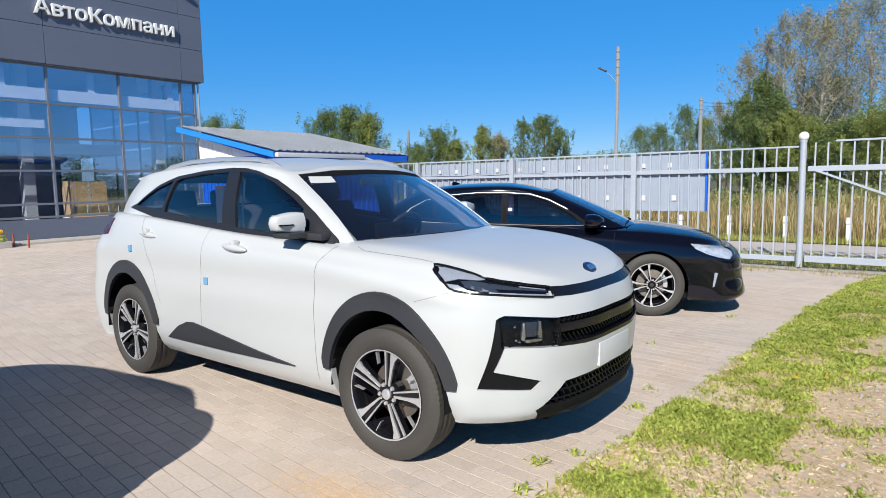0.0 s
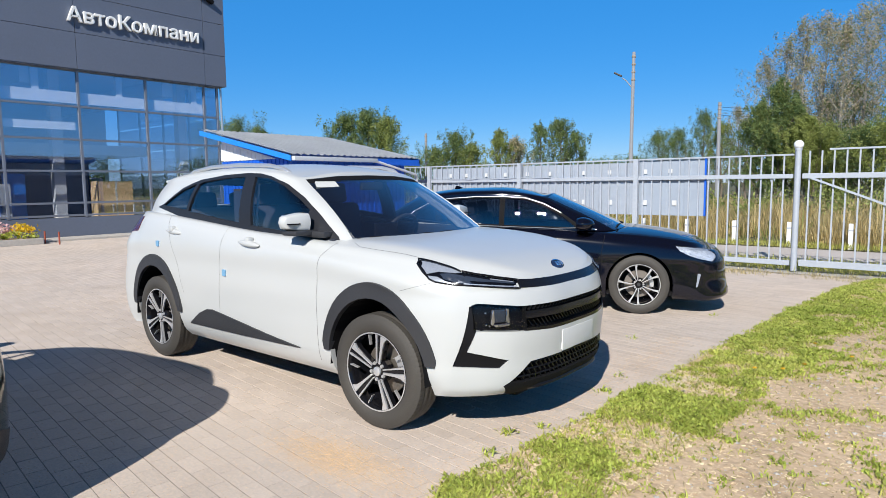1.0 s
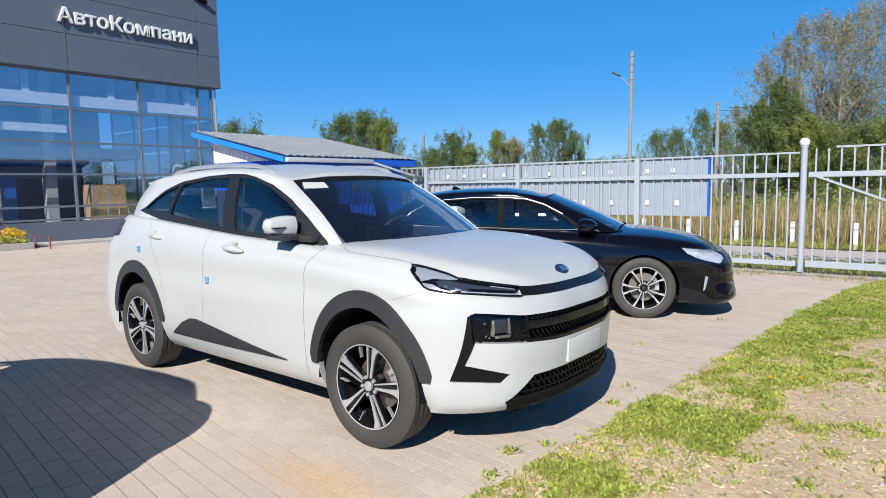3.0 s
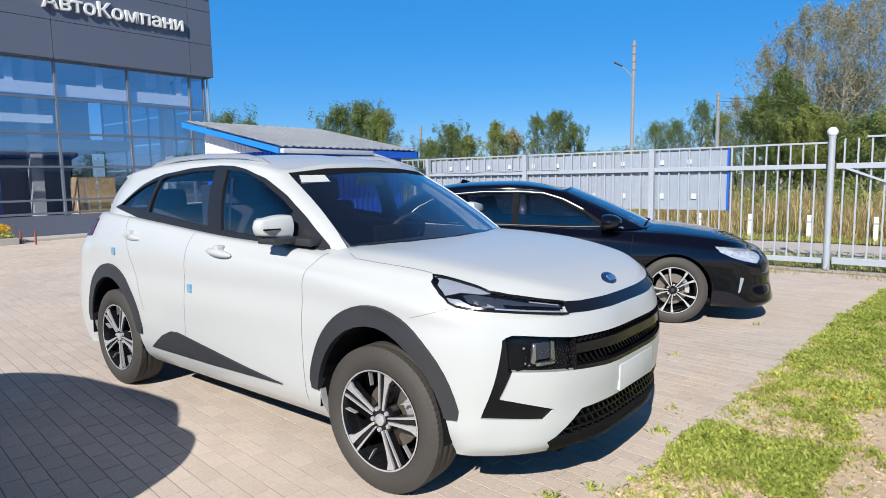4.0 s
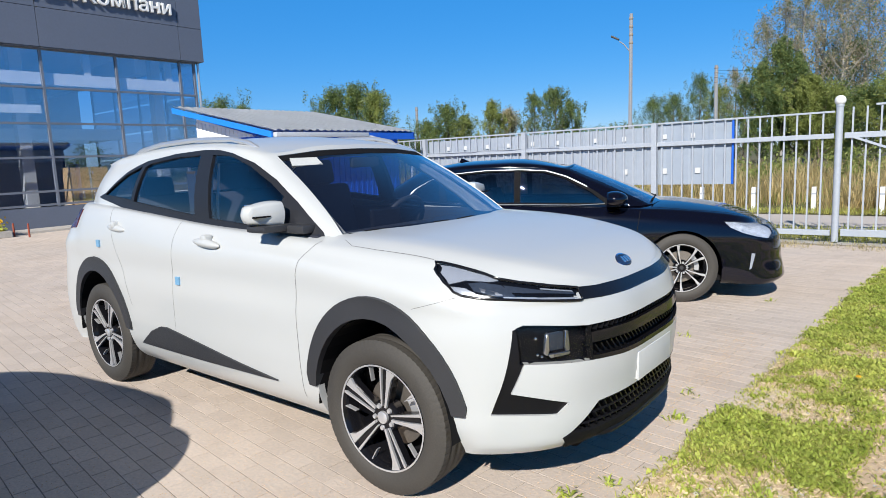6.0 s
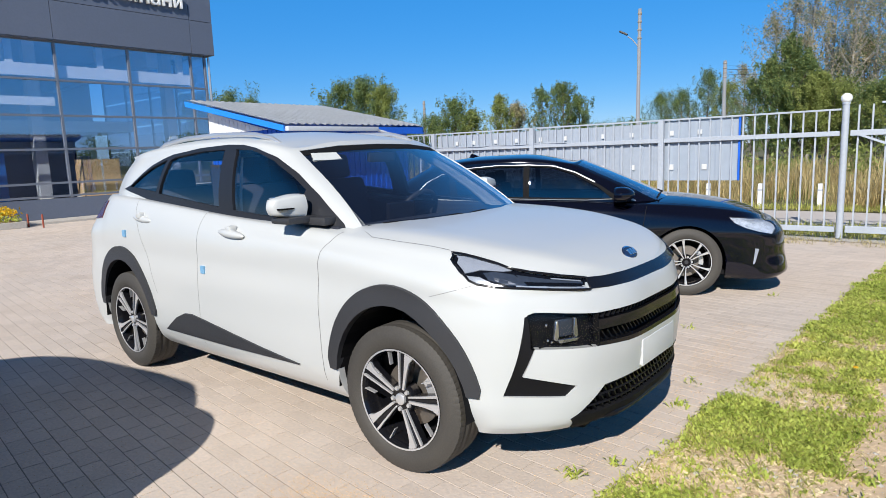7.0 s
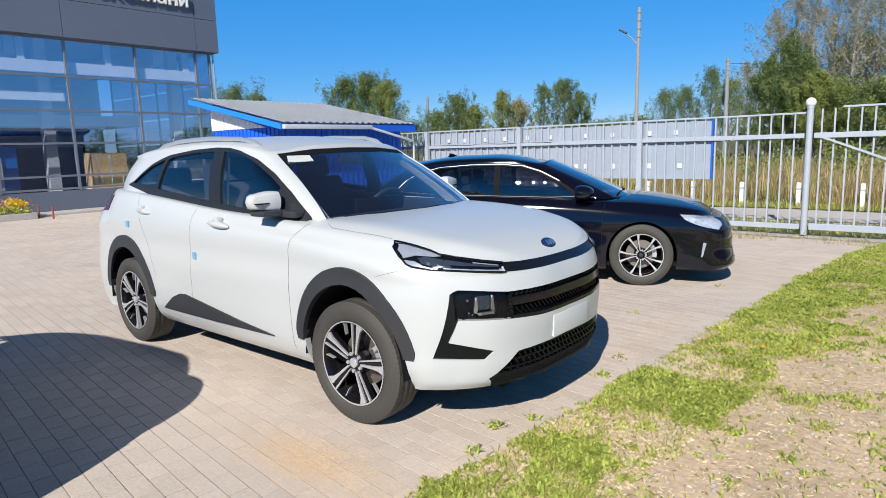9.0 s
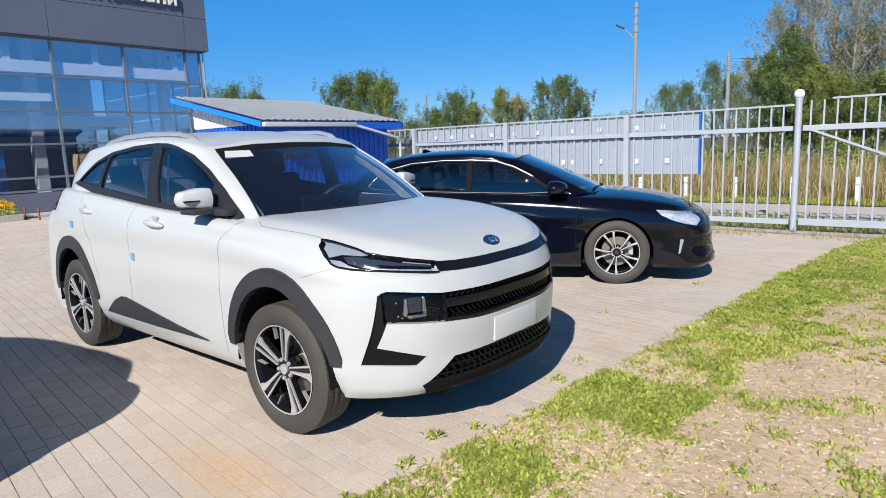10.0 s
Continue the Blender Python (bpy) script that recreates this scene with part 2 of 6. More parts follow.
def tube(points, radius, sides=10, bm=None, cap=True):
    """A round bar along points; radius is one number or one for each point."""
    bm = bm or bmesh.new()
    pts = [Vector(p) for p in points]
    rad = radius if isinstance(radius, (list, tuple)) else [radius] * len(pts)
    rings, side = [], None
    for i, p in enumerate(pts):
        d = (pts[min(i + 1, len(pts) - 1)] - pts[max(i - 1, 0)]).normalized()
        if side is None:
            side = d.orthogonal().normalized()
        side = (side - d * side.dot(d)).normalized()
        up = d.cross(side)
        rings.append([bm.verts.new(p + rad[i] * (math.cos(a) * side + math.sin(a) * up)) for a in (2 * math.pi * k / sides for k in range(sides))])
    for a, b in zip(rings, rings[1:]):
        for k in range(sides):
            bm.faces.new((a[k], a[(k + 1) % sides], b[(k + 1) % sides], b[k]))
    if cap:
        bm.faces.new(rings[0][::-1]), bm.faces.new(rings[-1])
    return bm


def lathe(profile, sides=48, bm=None, centre=(0, 0, 0), axis="y", close=False):
    """Turns (radius, along) pairs about an axis."""
    bm = bm or bmesh.new()
    c = Vector(centre)
    rings = []
    for r, h in profile:
        ring = []
        for k in range(sides):
            a = 2 * math.pi * k / sides
            p = (r * math.cos(a), h, r * math.sin(a)) if axis == "y" else (r * math.cos(a), r * math.sin(a), h)
            ring.append(bm.verts.new(c + Vector(p)))
        rings.append(ring)
    pairs = list(zip(rings, rings[1:])) + ([(rings[-1], rings[0])] if close else [])
    for a, b in pairs:
        for k in range(sides):
            bm.faces.new((a[k], a[(k + 1) % sides], b[(k + 1) % sides], b[k]))
    bmesh.ops.recalc_face_normals(bm, faces=bm.faces[:])
    return bm


def prism(outline, depth, to_world, bevel=0.0):
    """A flat outline (u, v) given thickness along w; to_world maps (u, v, w) to a place."""
    bm = bmesh.new()
    a = [bm.verts.new(to_world(u, v, 0)) for u, v in outline]
    b = [bm.verts.new(to_world(u, v, depth)) for u, v in outline]
    n = len(a)
    fa, fb = bm.faces.new(a), bm.faces.new(b[::-1])
    for k in range(n):
        bm.faces.new((a[k], b[k], b[(k + 1) % n], a[(k + 1) % n]))
    bmesh.ops.recalc_face_normals(bm, faces=bm.faces[:])
    if bevel:
        bmesh.ops.bevel(bm, geom=[e for e in bm.edges], offset=bevel, segments=1, affect="EDGES")
    return bm


def plain_mesh(name, verts, faces, material_, parent=None, smooth=False):
    me = bpy.data.meshes.new(name)
    me.from_pydata(np.asarray(verts).tolist(), [], np.asarray(faces).tolist())
    me.materials.append(material_)
    if smooth:
        me.shade_smooth()
    ob = new(name, me)
    if parent is not None:
        ob.parent = parent
    return ob


def join_bm(target, source):
    me = bpy.data.meshes.new("tmp")
    source.to_mesh(me)
    source.free()
    target.from_mesh(me)
    bpy.data.meshes.remove(me)
    return target


# ---- body surfaces ----
def spline(knots, pts, at):
    """A smooth curve through pts (n, ...) at the knots, sampled at the places at."""
    pts, knots = np.asarray(pts, float), np.asarray(knots, float)
    h = np.diff(knots)
    d = np.diff(pts, axis=0) / h.reshape(-1, *([1] * (pts.ndim - 1)))
    tan = np.empty_like(pts)
    w = (h[1:] / (h[1:] + h[:-1])).reshape(-1, *([1] * (pts.ndim - 1)))
    tan[1:-1] = d[:-1] * w + d[1:] * (1 - w)
    tan[0], tan[-1] = d[0], d[-1]
    k = np.clip(np.searchsorted(knots, at, side="right") - 1, 0, len(h) - 1)
    shape = (-1, *([1] * (pts.ndim - 1)))
    s = ((at - knots[k]) / h[k]).reshape(shape)
    hk = h[k].reshape(shape)
    return (2 * s**3 - 3 * s**2 + 1) * pts[k] + (s**3 - 2 * s**2 + s) * hk * tan[k] + (3 * s**2 - 2 * s**3) * pts[k + 1] + (s**3 - s**2) * hk * tan[k + 1]


def half_shell(levels, nu, nv, spread=1.0):
    """A smooth sheet through level curves that run from the front's middle round one side to the back's middle (y given positive, built at -y)."""
    L = np.array(levels, float)
    L[:, :, 1] *= -1
    first, last = L[:, 1:2] * (1, -1, 1), L[:, -2:-1] * (1, -1, 1)
    ext = np.concatenate([first, L, last], axis=1)
    gaps = np.linalg.norm(np.diff(ext, axis=1), axis=2).mean(axis=0)
    knots = np.concatenate([[0], np.cumsum(gaps)])
    at = np.linspace(knots[1], knots[-2], nu)
    rows = np.stack([spline(knots, lev, at) for lev in ext])
    vg = np.linalg.norm(np.diff(L, axis=0), axis=2).mean(axis=1)
    vk = np.concatenate([[0], np.cumsum(vg)])
    grid = spline(vk, rows, np.linspace(0, vk[-1], nv))
    bm = bmesh.new()
    vs = [[bm.verts.new(p) for p in row] for row in grid]
    for a, b in zip(vs, vs[1:]):
        for k in range(nu - 1):
            bm.faces.new((a[k], b[k], b[k + 1], a[k + 1]))
    bmesh.ops.remove_doubles(bm, verts=bm.verts[:], dist=0.0004)
    bm.normal_update()
    mid = sum((f.normal.y * f.calc_area() for f in bm.faces if f.calc_center_median().y < -0.4), 0.0)
    if mid > 0:
        bmesh.ops.reverse_faces(bm, faces=bm.faces[:])
    bm.normal_update()
    return bm


AX = {"side": (0, 2), "front": (1, 2), "top": (0, 1)}


def inside(p, poly):
    hit, n = False, len(poly)
    for i in range(n):
        (x0, y0), (x1, y1) = poly[i], poly[(i + 1) % n]
        if (y0 > p[1]) != (y1 > p[1]) and p[0] < x0 + (p[1] - y0) / (y1 - y0) * (x1 - x0):
            hit = not hit
    return hit


def take(bm, poly, view, keep=lambda c: True):
    """Cuts the outline poly, seen along one axis, out of a sheet, and returns the piece as a sheet of its own."""
    i, j = AX[view]
    lo = [min(p[k] for p in poly) - 0.03 for k in (0, 1)]
    hi = [max(p[k] for p in poly) + 0.03 for k in (0, 1)]

    def near(f):
        c = f.calc_center_median()
        r = max((v.co - c).length for v in f.verts)
        return lo[0] - r < c[i] < hi[0] + r and lo[1] - r < c[j] < hi[1] + r and keep(c)

    n = len(poly)
    for k in range(n):
        p, q = poly[k], poly[(k + 1) % n]
        pad = 0.02
        a = [min(p[m], q[m]) - pad for m in (0, 1)]
        b = [max(p[m], q[m]) + pad for m in (0, 1)]
        fs = []
        for f in bm.faces:
            xs, ys = [v.co[i] for v in f.verts], [v.co[j] for v in f.verts]
            if max(xs) > a[0] and min(xs) < b[0] and max(ys) > a[1] and min(ys) < b[1] and near(f):
                fs.append(f)
        if not fs:
            continue
        geom = list({v for f in fs for v in f.verts}) + list({e for f in fs for e in f.edges}) + fs
        co, no = Vector((0, 0, 0)), Vector((0, 0, 0))
        co[i], co[j] = p
        no[i], no[j] = q[1] - p[1], p[0] - q[0]
        bmesh.ops.bisect_plane(bm, geom=geom, dist=1e-6, plane_co=co, plane_no=no.normalized())
    picked = [f for f in bm.faces if near(f) and inside((f.calc_center_median()[i], f.calc_center_median()[j]), poly)]
    out, made = bmesh.new(), {}
    for f in picked:
        for v in f.verts:
            if v not in made:
                made[v] = out.verts.new(v.co)
                made[v].normal = v.normal
        out.faces.new([made[v] for v in f.verts])
    bmesh.ops.delete(bm, geom=picked, context="FACES")
    out.normal_update()
    return out


def strip(bm, path, width, view, keep=lambda c: True, into=None):
    """Opens a narrow joint along a path."""
    for (x0, y0), (x1, y1) in zip(path, path[1:]):
        d = Vector((x1 - x0, y1 - y0)).normalized()
        nx, ny = -d.y * width / 2, d.x * width / 2
        ex, ey = d.x * width / 2, d.y * width / 2
        cut = take(bm, [(x0 + nx - ex, y0 + ny - ey), (x1 + nx + ex, y1 + ny + ey), (x1 - nx + ex, y1 - ny + ey), (x0 - nx - ex, y0 - ny - ey)], view, keep)
        if into is None:
            cut.free()
        else:
            join_bm(into, cut)


def swell(bm, by):
    """Moves a sheet out along its own normals."""
    bm.normal_update()
    off = {v: v.normal * by for v in bm.verts}
    for v, o in off.items():
        v.co += o
    return bm


def hem(bm, depth, skip_middle=True):
    """Turns the open edges of a sheet inwards, so that it has a visible thickness."""
    bm.normal_update()
    edges = [e for e in bm.edges if len(e.link_faces) == 1 and not (skip_middle and all(abs(v.co.y) < 1e-3 for v in e.verts))]
    nor = {v: v.normal.copy() for e in edges for v in e.verts}
    if not edges:
        return bm
    r = bmesh.ops.extrude_edge_only(bm, edges=edges)
    new_v = [g for g in r["geom"] if isinstance(g, bmesh.types.BMVert)]
    old = {tuple(round(c, 6) for c in v.co): n for v, n in nor.items()}
    for v in new_v:
        n = old.get(tuple(round(c, 6) for c in v.co))
        if n is not None:
            d = n * depth
            if abs(v.co.y) < 1e-3:
                d.y = 0
            v.co -= d
    return bm


def mirrored(bm):
    """The sheet together with its mirror image."""
    me = bpy.data.meshes.new("tmp")
    bm.to_mesh(me)
    other = bmesh.new()
    other.from_mesh(me)
    bpy.data.meshes.remove(me)
    for v in other.verts:
        v.co.y *= -1
    bmesh.ops.reverse_faces(other, faces=other.faces[:])
    join_bm(bm, other)
    bmesh.ops.remove_doubles(bm, verts=[v for v in bm.verts if abs(v.co.y) < 0.002], dist=0.0008)
    return bm


def flipped(bm):
    """A mirror image alone; the sheet itself stays."""
    other = bm.copy()
    for v in other.verts:
        v.co.y *= -1
    bmesh.ops.reverse_faces(other, faces=other.faces[:])
    return other


def arc(cx, cz, a, b, start, end, n):
    """Points on an ellipse, degrees from straight ahead."""
    return [(cx + a * math.cos(radians(t)), cz + b * math.sin(radians(t))) for t in np.linspace(start, end, n)]

# ---- wheels ----
def tyre_mesh(R, rim, w, blocks=76):
    """Tyre with rounded shoulders and cross grooves in the tread; its outer face looks to -y."""
    h = w / 2
    prof = [(rim - 0.004, h * 0.80), (rim + 0.010, h * 0.93), (rim + (R - rim) * 0.45, h * 1.02), (R - 0.030, h * 0.95), (R - 0.010, h * 0.84)]
    tread = []
    for k, y in enumerate(np.linspace(0.80, -0.80, 17)):
        groove = k in (4, 8, 12)
        tread.append((R - (0.006 if groove else 0.0) - 0.006 * abs(y) ** 3, h * y))
    prof = prof + tread + [(r, -y) for r, y in prof[::-1]]
    bm = lathe(prof, blocks * 5)
    bm.verts.ensure_lookup_table()
    n = blocks * 5
    for i, (r, y) in enumerate(prof):
        if h * 0.52 < abs(y) < h * 0.9 and r > R - 0.02:
            for k in range(n):
                if k % 5 == 0:
                    v = bm.verts[i * n + k]
                    s = (R - 0.0028) / R
                    v.co.x, v.co.z = v.co.x * s, v.co.z * s
    return bm


def wheel(parent, name, place, R, rim, width, style, yaw=0.0, side=-1, phase=90.0):
    """A road wheel whose outer face looks to -y (side -1) or +y."""
    hub = new(name)
    hub.empty_display_size = 0.1
    hub.parent = parent
    hub.matrix_basis = Matrix.Translation(place) @ pose(0, 0, 0, 0, 0, yaw) @ (Matrix.Identity(4) if side < 0 else pose(0, 0, 0, 0, 0, 180))
    h = width / 2
    finish("tyre", tyre_mesh(R, rim, width), RUBBER, hub, "worn black rubber tyre with dusty tread", 40)
    barrel = lathe([(rim, -h * 0.86), (rim + 0.004, -h * 0.90), (rim - 0.006, -h * 0.90), (rim - 0.014, -h * 0.78), (rim - 0.022, -h * 0.5), (rim - 0.03, h * 0.8), (rim, h * 0.86)], 64)
    finish("rim", barrel, GLOSSBLK, hub, "", 40)
    finish("rim_lip", lathe([(rim + 0.001, -h * 0.895), (rim + 0.003, -h * 0.915), (rim - 0.004, -h * 0.915), (rim - 0.007, -h * 0.86)], 64), ALLOY, hub, "machined bright rim edge", 40)
    finish("brake_disc", lathe([(0.045, h * 0.10), (0.150, h * 0.10), (0.150, h * 0.28), (0.045, h * 0.28)], 48, close=True), STEEL, hub, "", 30)
    cal = prism(arc(0, 0, 0.160, 0.160, -12, 42, 8) + arc(0, 0, 0.118, 0.118, 42, -12, 8), 0.06, lambda u, v, w: Vector((u, -h * 0.22 + w, v)))
    finish("brake_caliper", cal, ALLOY, hub, "bare metal brake caliper", 30)
    finish("wheel_back", lathe([(0.03, h * 0.75), (rim - 0.03, h * 0.78)], 32), MATTBLK, hub)
    n = 5
    back = bmesh.new()

    def plate(name, outline, a, sink, thick, mt, label=""):
        """A flat piece of the wheel's face: outline along and across the spoke at the angle a, sunk below the face."""
        def to(u, v, w):
            y = y_hub + (y_rim - y_hub) * min(1.0, u / rim) - 0.004 + sink + w
            return Vector((u * math.cos(a) - v * math.sin(a), y, u * math.sin(a) + v * math.cos(a)))
        finish(name, prism(outline, thick, to), mt, hub, label)

    y_hub, y_rim = -h * 0.74, -h * 0.86
    for k in range(n):
        a = radians(phase + 360 * k / n)
        if style == "suv":
            # a broad machined bar, a slim one, a black wedge between them and a side blade that meets the rim
            plate("spoke", [(0.045, -0.019), (0.045, 0.015), (0.160, 0.026), (0.229, 0.034), (0.222, -0.062), (0.185, -0.040)], a, 0.010, 0.034, GLOSSBLK)
            plate("spoke_face", [(0.050, -0.017), (0.050, -0.006), (0.140, -0.010), (0.2315, -0.008), (0.2245, -0.058), (0.190, -0.036), (0.140, -0.026)], a, 0.0, 0.014, ALLOY, "machined silver spoke face")
            plate("spoke_face", [(0.050, 0.007), (0.050, 0.013), (0.160, 0.025), (0.2295, 0.034), (0.2308, 0.022)], a, 0.0, 0.014, ALLOY, "machined silver spoke face")
            plate("spoke_blade", [(0.140, 0.078), (0.139, 0.081), (0.2080, 0.1015), (0.2100, 0.0965)], a, 0.008, 0.022, ALLOY, "slim machined side blade")
            plate("spoke_blade", [(0.2300, 0.032), (0.2245, 0.034), (0.2040, 0.095), (0.2085, 0.1010)], a, 0.004, 0.018, ALLOY, "slim machined side blade")
        else:
            # pairs of curved petals with bright edges
            for s in (-1, 1):
                petal = [(0.040, s * 0.004), (0.040, s * 0.013), (0.100, s * 0.023), (0.160, s * 0.041), (0.2120, s * 0.066), (0.2190, s * 0.040), (0.160, s * 0.025), (0.100, s * 0.014)]
                plate("spoke", petal, a, 0.008, 0.034, GLOSSBLK)
                plate("spoke_face", petal, a, 0.0, 0.010, ALLOY, "machined silver spoke face")
    join_bm(back, lathe([(0.0005, y_hub + 0.004), (0.066, y_hub + 0.004), (0.074, y_hub + 0.02), (0.074, y_hub + 0.06)], 32))
    finish("wheel_centre", back, GLOSSBLK, hub)
    finish("hub_cap", lathe([(0.0005, y_hub - 0.012), (0.020, y_hub - 0.012), (0.027, y_hub - 0.008), (0.028, y_hub + 0.006)] if style == "suv" else [(0.0005, y_hub - 0.004), (0.015, y_hub - 0.004), (0.020, y_hub + 0.006)], 24), ALLOY if style == "suv" else PLASTIC, hub, "", 30)
    for k in range(5):
        a = radians(phase + 36 + 72 * k)
        finish("lug_nut", lathe([(0.0005, y_hub - 0.006), (0.009, y_hub - 0.006), (0.012, y_hub + 0.004)], 8, centre=(0.050 * math.cos(a), 0, 0.050 * math.sin(a))), ALLOY, hub)
    return hub

# ---- white crossover ----
LINER = material("headliner_cloth", (0.16, 0.17, 0.20), 0.9, 0, 0.1, 200, 4)

def crossover(place):
    car = thing("crossover_car", place, "white compact crossover with black arch trims parked on pavers", "car")
    # level curves, front middle -> right side -> back middle
    def level(z, x0, w, tail, wf=0.0, zf=0.0, up=0.0):
        """One level of the lower body: height, nose, half width, tail; wf narrows the front, zf lifts the sides' height."""
        return [(x0, 0, z + up), (x0 - 0.012, 0.28, z + up), (x0 - 0.105, 0.555, z + up), (x0 - 0.26, 0.725, z + up), (x0 - 0.365, 0.805 - wf, z + up), (1.62, w - 0.022 - wf, z + zf * 0.3 + up * 0.7), (1.31, w - 0.006, z + zf * 0.6),
                (0.8, w - 0.004, z + zf), (0.0, w, z + zf), (-0.8, w, z + zf), (-1.31, w - 0.004, z + zf), (-1.62, w - 0.020, z + zf), (tail + 0.20, 0.828, z + zf), (tail + 0.05, 0.655, z + zf), (tail, 0, z + zf)]
    shoulder = [(2.085, 0, 0.900), (2.070, 0.28, 0.905), (1.995, 0.52, 0.925), (1.83, 0.672, 0.968), (1.68, 0.735, 0.995), (1.54, 0.765, 1.016), (1.31, 0.792, 1.036),
                (0.8, 0.800, 1.072), (0.0, 0.806, 1.118), (-0.8, 0.812, 1.180), (-1.31, 0.800, 1.215), (-1.62, 0.760, 1.225), (-1.84, 0.64, 1.22), (-1.97, 0.40, 1.20), (-2.0, 0, 1.20)]
    low = [level(0.215, 2.080, 0.790, -2.05, 0.02, 0.02, 0.050), level(0.275, 2.128, 0.835, -2.12, 0.01, 0.01, 0.032), level(0.36, 2.148, 0.868, -2.17, 0, 0, 0.012), level(0.47, 2.158, 0.884, -2.20), level(0.60, 2.170, 0.890, -2.20),
           level(0.74, 2.160, 0.893, -2.16), level(0.815, 2.142, 0.8865, -2.13, 0.004, 0.040), level(0.853, 2.128, 0.8895, -2.11, 0.005, 0.105), [(x + 0.022 if x > 1 else x - 0.012, y * 1.035, z - 0.030) for x, y, z in shoulder], shoulder]
    knot = [1.0, 1.16, 1.5, 1.8, 1.95, 2.03, 2.085]
    crest = [1.112, 1.108, 1.078, 1.030, 0.988, 0.950, 0.900]

    def crown(x, z):
        return float(np.interp(x, knot, crest)) if x > 1.0 else max(z, 1.112)
    for f, rise in ((0.94, 0.36), (0.87, 0.70), (0.82, 0.80), (0.62, 0.92), (0.4, 0.97), (0.2, 0.99), (0.0, 1.0)):
        low.append([(x - (0.004 if x > 1.9 else 0), y * f, z + (crown(x, z) - z) * rise) for x, y, z in shoulder])
    shell = half_shell(low, 172, 84)
    right = lambda c: c.y < -0.55
    nose = lambda c: c.x > 1.45
    # open the cabin between the door tops
    take(shell, [(1.105, 0.03), (1.065, -0.35), (0.935, -0.665), (0.82, -0.715), (0.30, -0.728), (-0.27, -0.738), (-0.80, -0.740), (-1.20, -0.72), (-1.60, -0.65), (-1.62, 0.03)], "top", lambda c: c.z > 1.0 and -1.75 < c.x < 1.25).free()
    F, B, HZ = 1.31, -1.31, 0.345
    for cx in (F, B):
        take(shell, [(cx + 0.388, 0.10)] + arc(cx, HZ, 0.388, 0.440, 0, 180, 20) + [(cx - 0.388, 0.10)], "side", right).free()
    flares = []
    for cx in (F, B):
        flares.append(take(shell, [(cx + 0.43, 0.44)] + arc(cx, HZ, 0.450, 0.535, 14, 166, 26) + [(cx - 0.43, 0.42), (cx - 0.30, 0.42), (cx - 0.30, 0.5), (cx, 0.5), (cx + 0.3, 0.5), (cx + 0.3, 0.44)], "side", right))
    clad = take(shell, [(-0.77, 0.366), (-0.60, 0.468), (-0.49, 0.508), (-0.41, 0.514), (-0.28, 0.498), (0.30, 0.420), (0.62, 0.384), (0.0, 0.372)], "side", right)
    # nose: lamps, grille and intakes
    lamp = take(shell, [(-0.748, 1.022), (-0.779, 0.995), (-0.800, 0.954), (-0.806, 0.921), (-0.798, 0.908), (-0.768, 0.897), (-0.706, 0.891), (-0.595, 0.878), (-0.475, 0.864), (-0.460, 0.908),
                        (-0.557, 0.927), (-0.648, 0.949), (-0.693, 0.965), (-0.704, 0.985), (-0.722, 1.003), (-0.737, 1.018)], "front", nose)
    bar = take(shell, [(-0.488, 0.8655), (-0.368, 0.858), (-0.172, 0.855), (0.05, 0.855), (0.05, 0.896), (-0.164, 0.897), (-0.359, 0.902), (-0.474, 0.911)], "front", nose)
    fog = take(shell, [(-0.713, 0.784), (-0.692, 0.794), (-0.649, 0.790), (-0.470, 0.766), (-0.472, 0.629), (-0.714, 0.645)], "front", nose)
    grille = take(shell, [(-0.482, 0.7675), (-0.333, 0.765), (0.05, 0.764), (0.05, 0.616), (-0.30, 0.618), (-0.484, 0.630)], "front", nose)
    ell = take(shell, [(-0.705, 0.786), (-0.722, 0.776), (-0.784, 0.447), (-0.603, 0.430), (-0.562, 0.472), (-0.736, 0.530), (-0.704, 0.645)], "front", nose)
    mouth = take(shell, [(-0.545, 0.345), (-0.500, 0.385), (-0.430, 0.450), (-0.24, 0.458), (0.05, 0.460), (0.05, 0.340), (-0.358, 0.342), (-0.468, 0.335)], "front", nose)
    lip = take(shell, [(-0.575, 0.325), (-0.545, 0.345), (-0.468, 0.335), (-0.358, 0.342), (0.05, 0.340), (0.05, 0.19), (-0.44, 0.19), (-0.53, 0.27)], "front", nose)
    # clear the seams between the nose openings
    for seam in ([(-0.53, 0.8735), (-0.43, 0.8645), (-0.43, 0.9025), (-0.53, 0.9165)], [(-0.50, 0.640), (-0.45, 0.636), (-0.45, 0.756), (-0.50, 0.760)], [(-0.728, 0.655), (-0.69, 0.655), (-0.69, 0.778), (-0.714, 0.776)]):
        take(shell, seam, "front", nose).free()
    # joints of hood, doors and bumper
    gaps = bmesh.new()
    strip(shell, [(1.02, -0.735), (1.10, -0.772), (1.25, -0.768), (1.54, -0.740)], 0.0032, "top", lambda c: c.z > 0.93 and c.y < -0.5, gaps)
    strip(shell, [(0.90, 1.075), (0.855, 1.02), (0.830, 0.93), (0.818, 0.75), (0.812, 0.42), (0.808, 0.33)], 0.0035, "side", right, gaps)
    strip(shell, [(-0.26, 1.15), (-0.28, 0.9), (-0.31, 0.55), (-0.33, 0.33)], 0.0022, "side", right, gaps)
    strip(shell, [(-1.10, 1.20), (-1.02, 1.02), (-0.90, 0.80), (-0.83, 0.60)], 0.0025, "side", right, gaps)
    strip(shell, [(1.53, 0.850), (1.70, 0.900)], 0.002, "side", lambda c: c.y < -0.5 and c.x > 1.3, gaps)
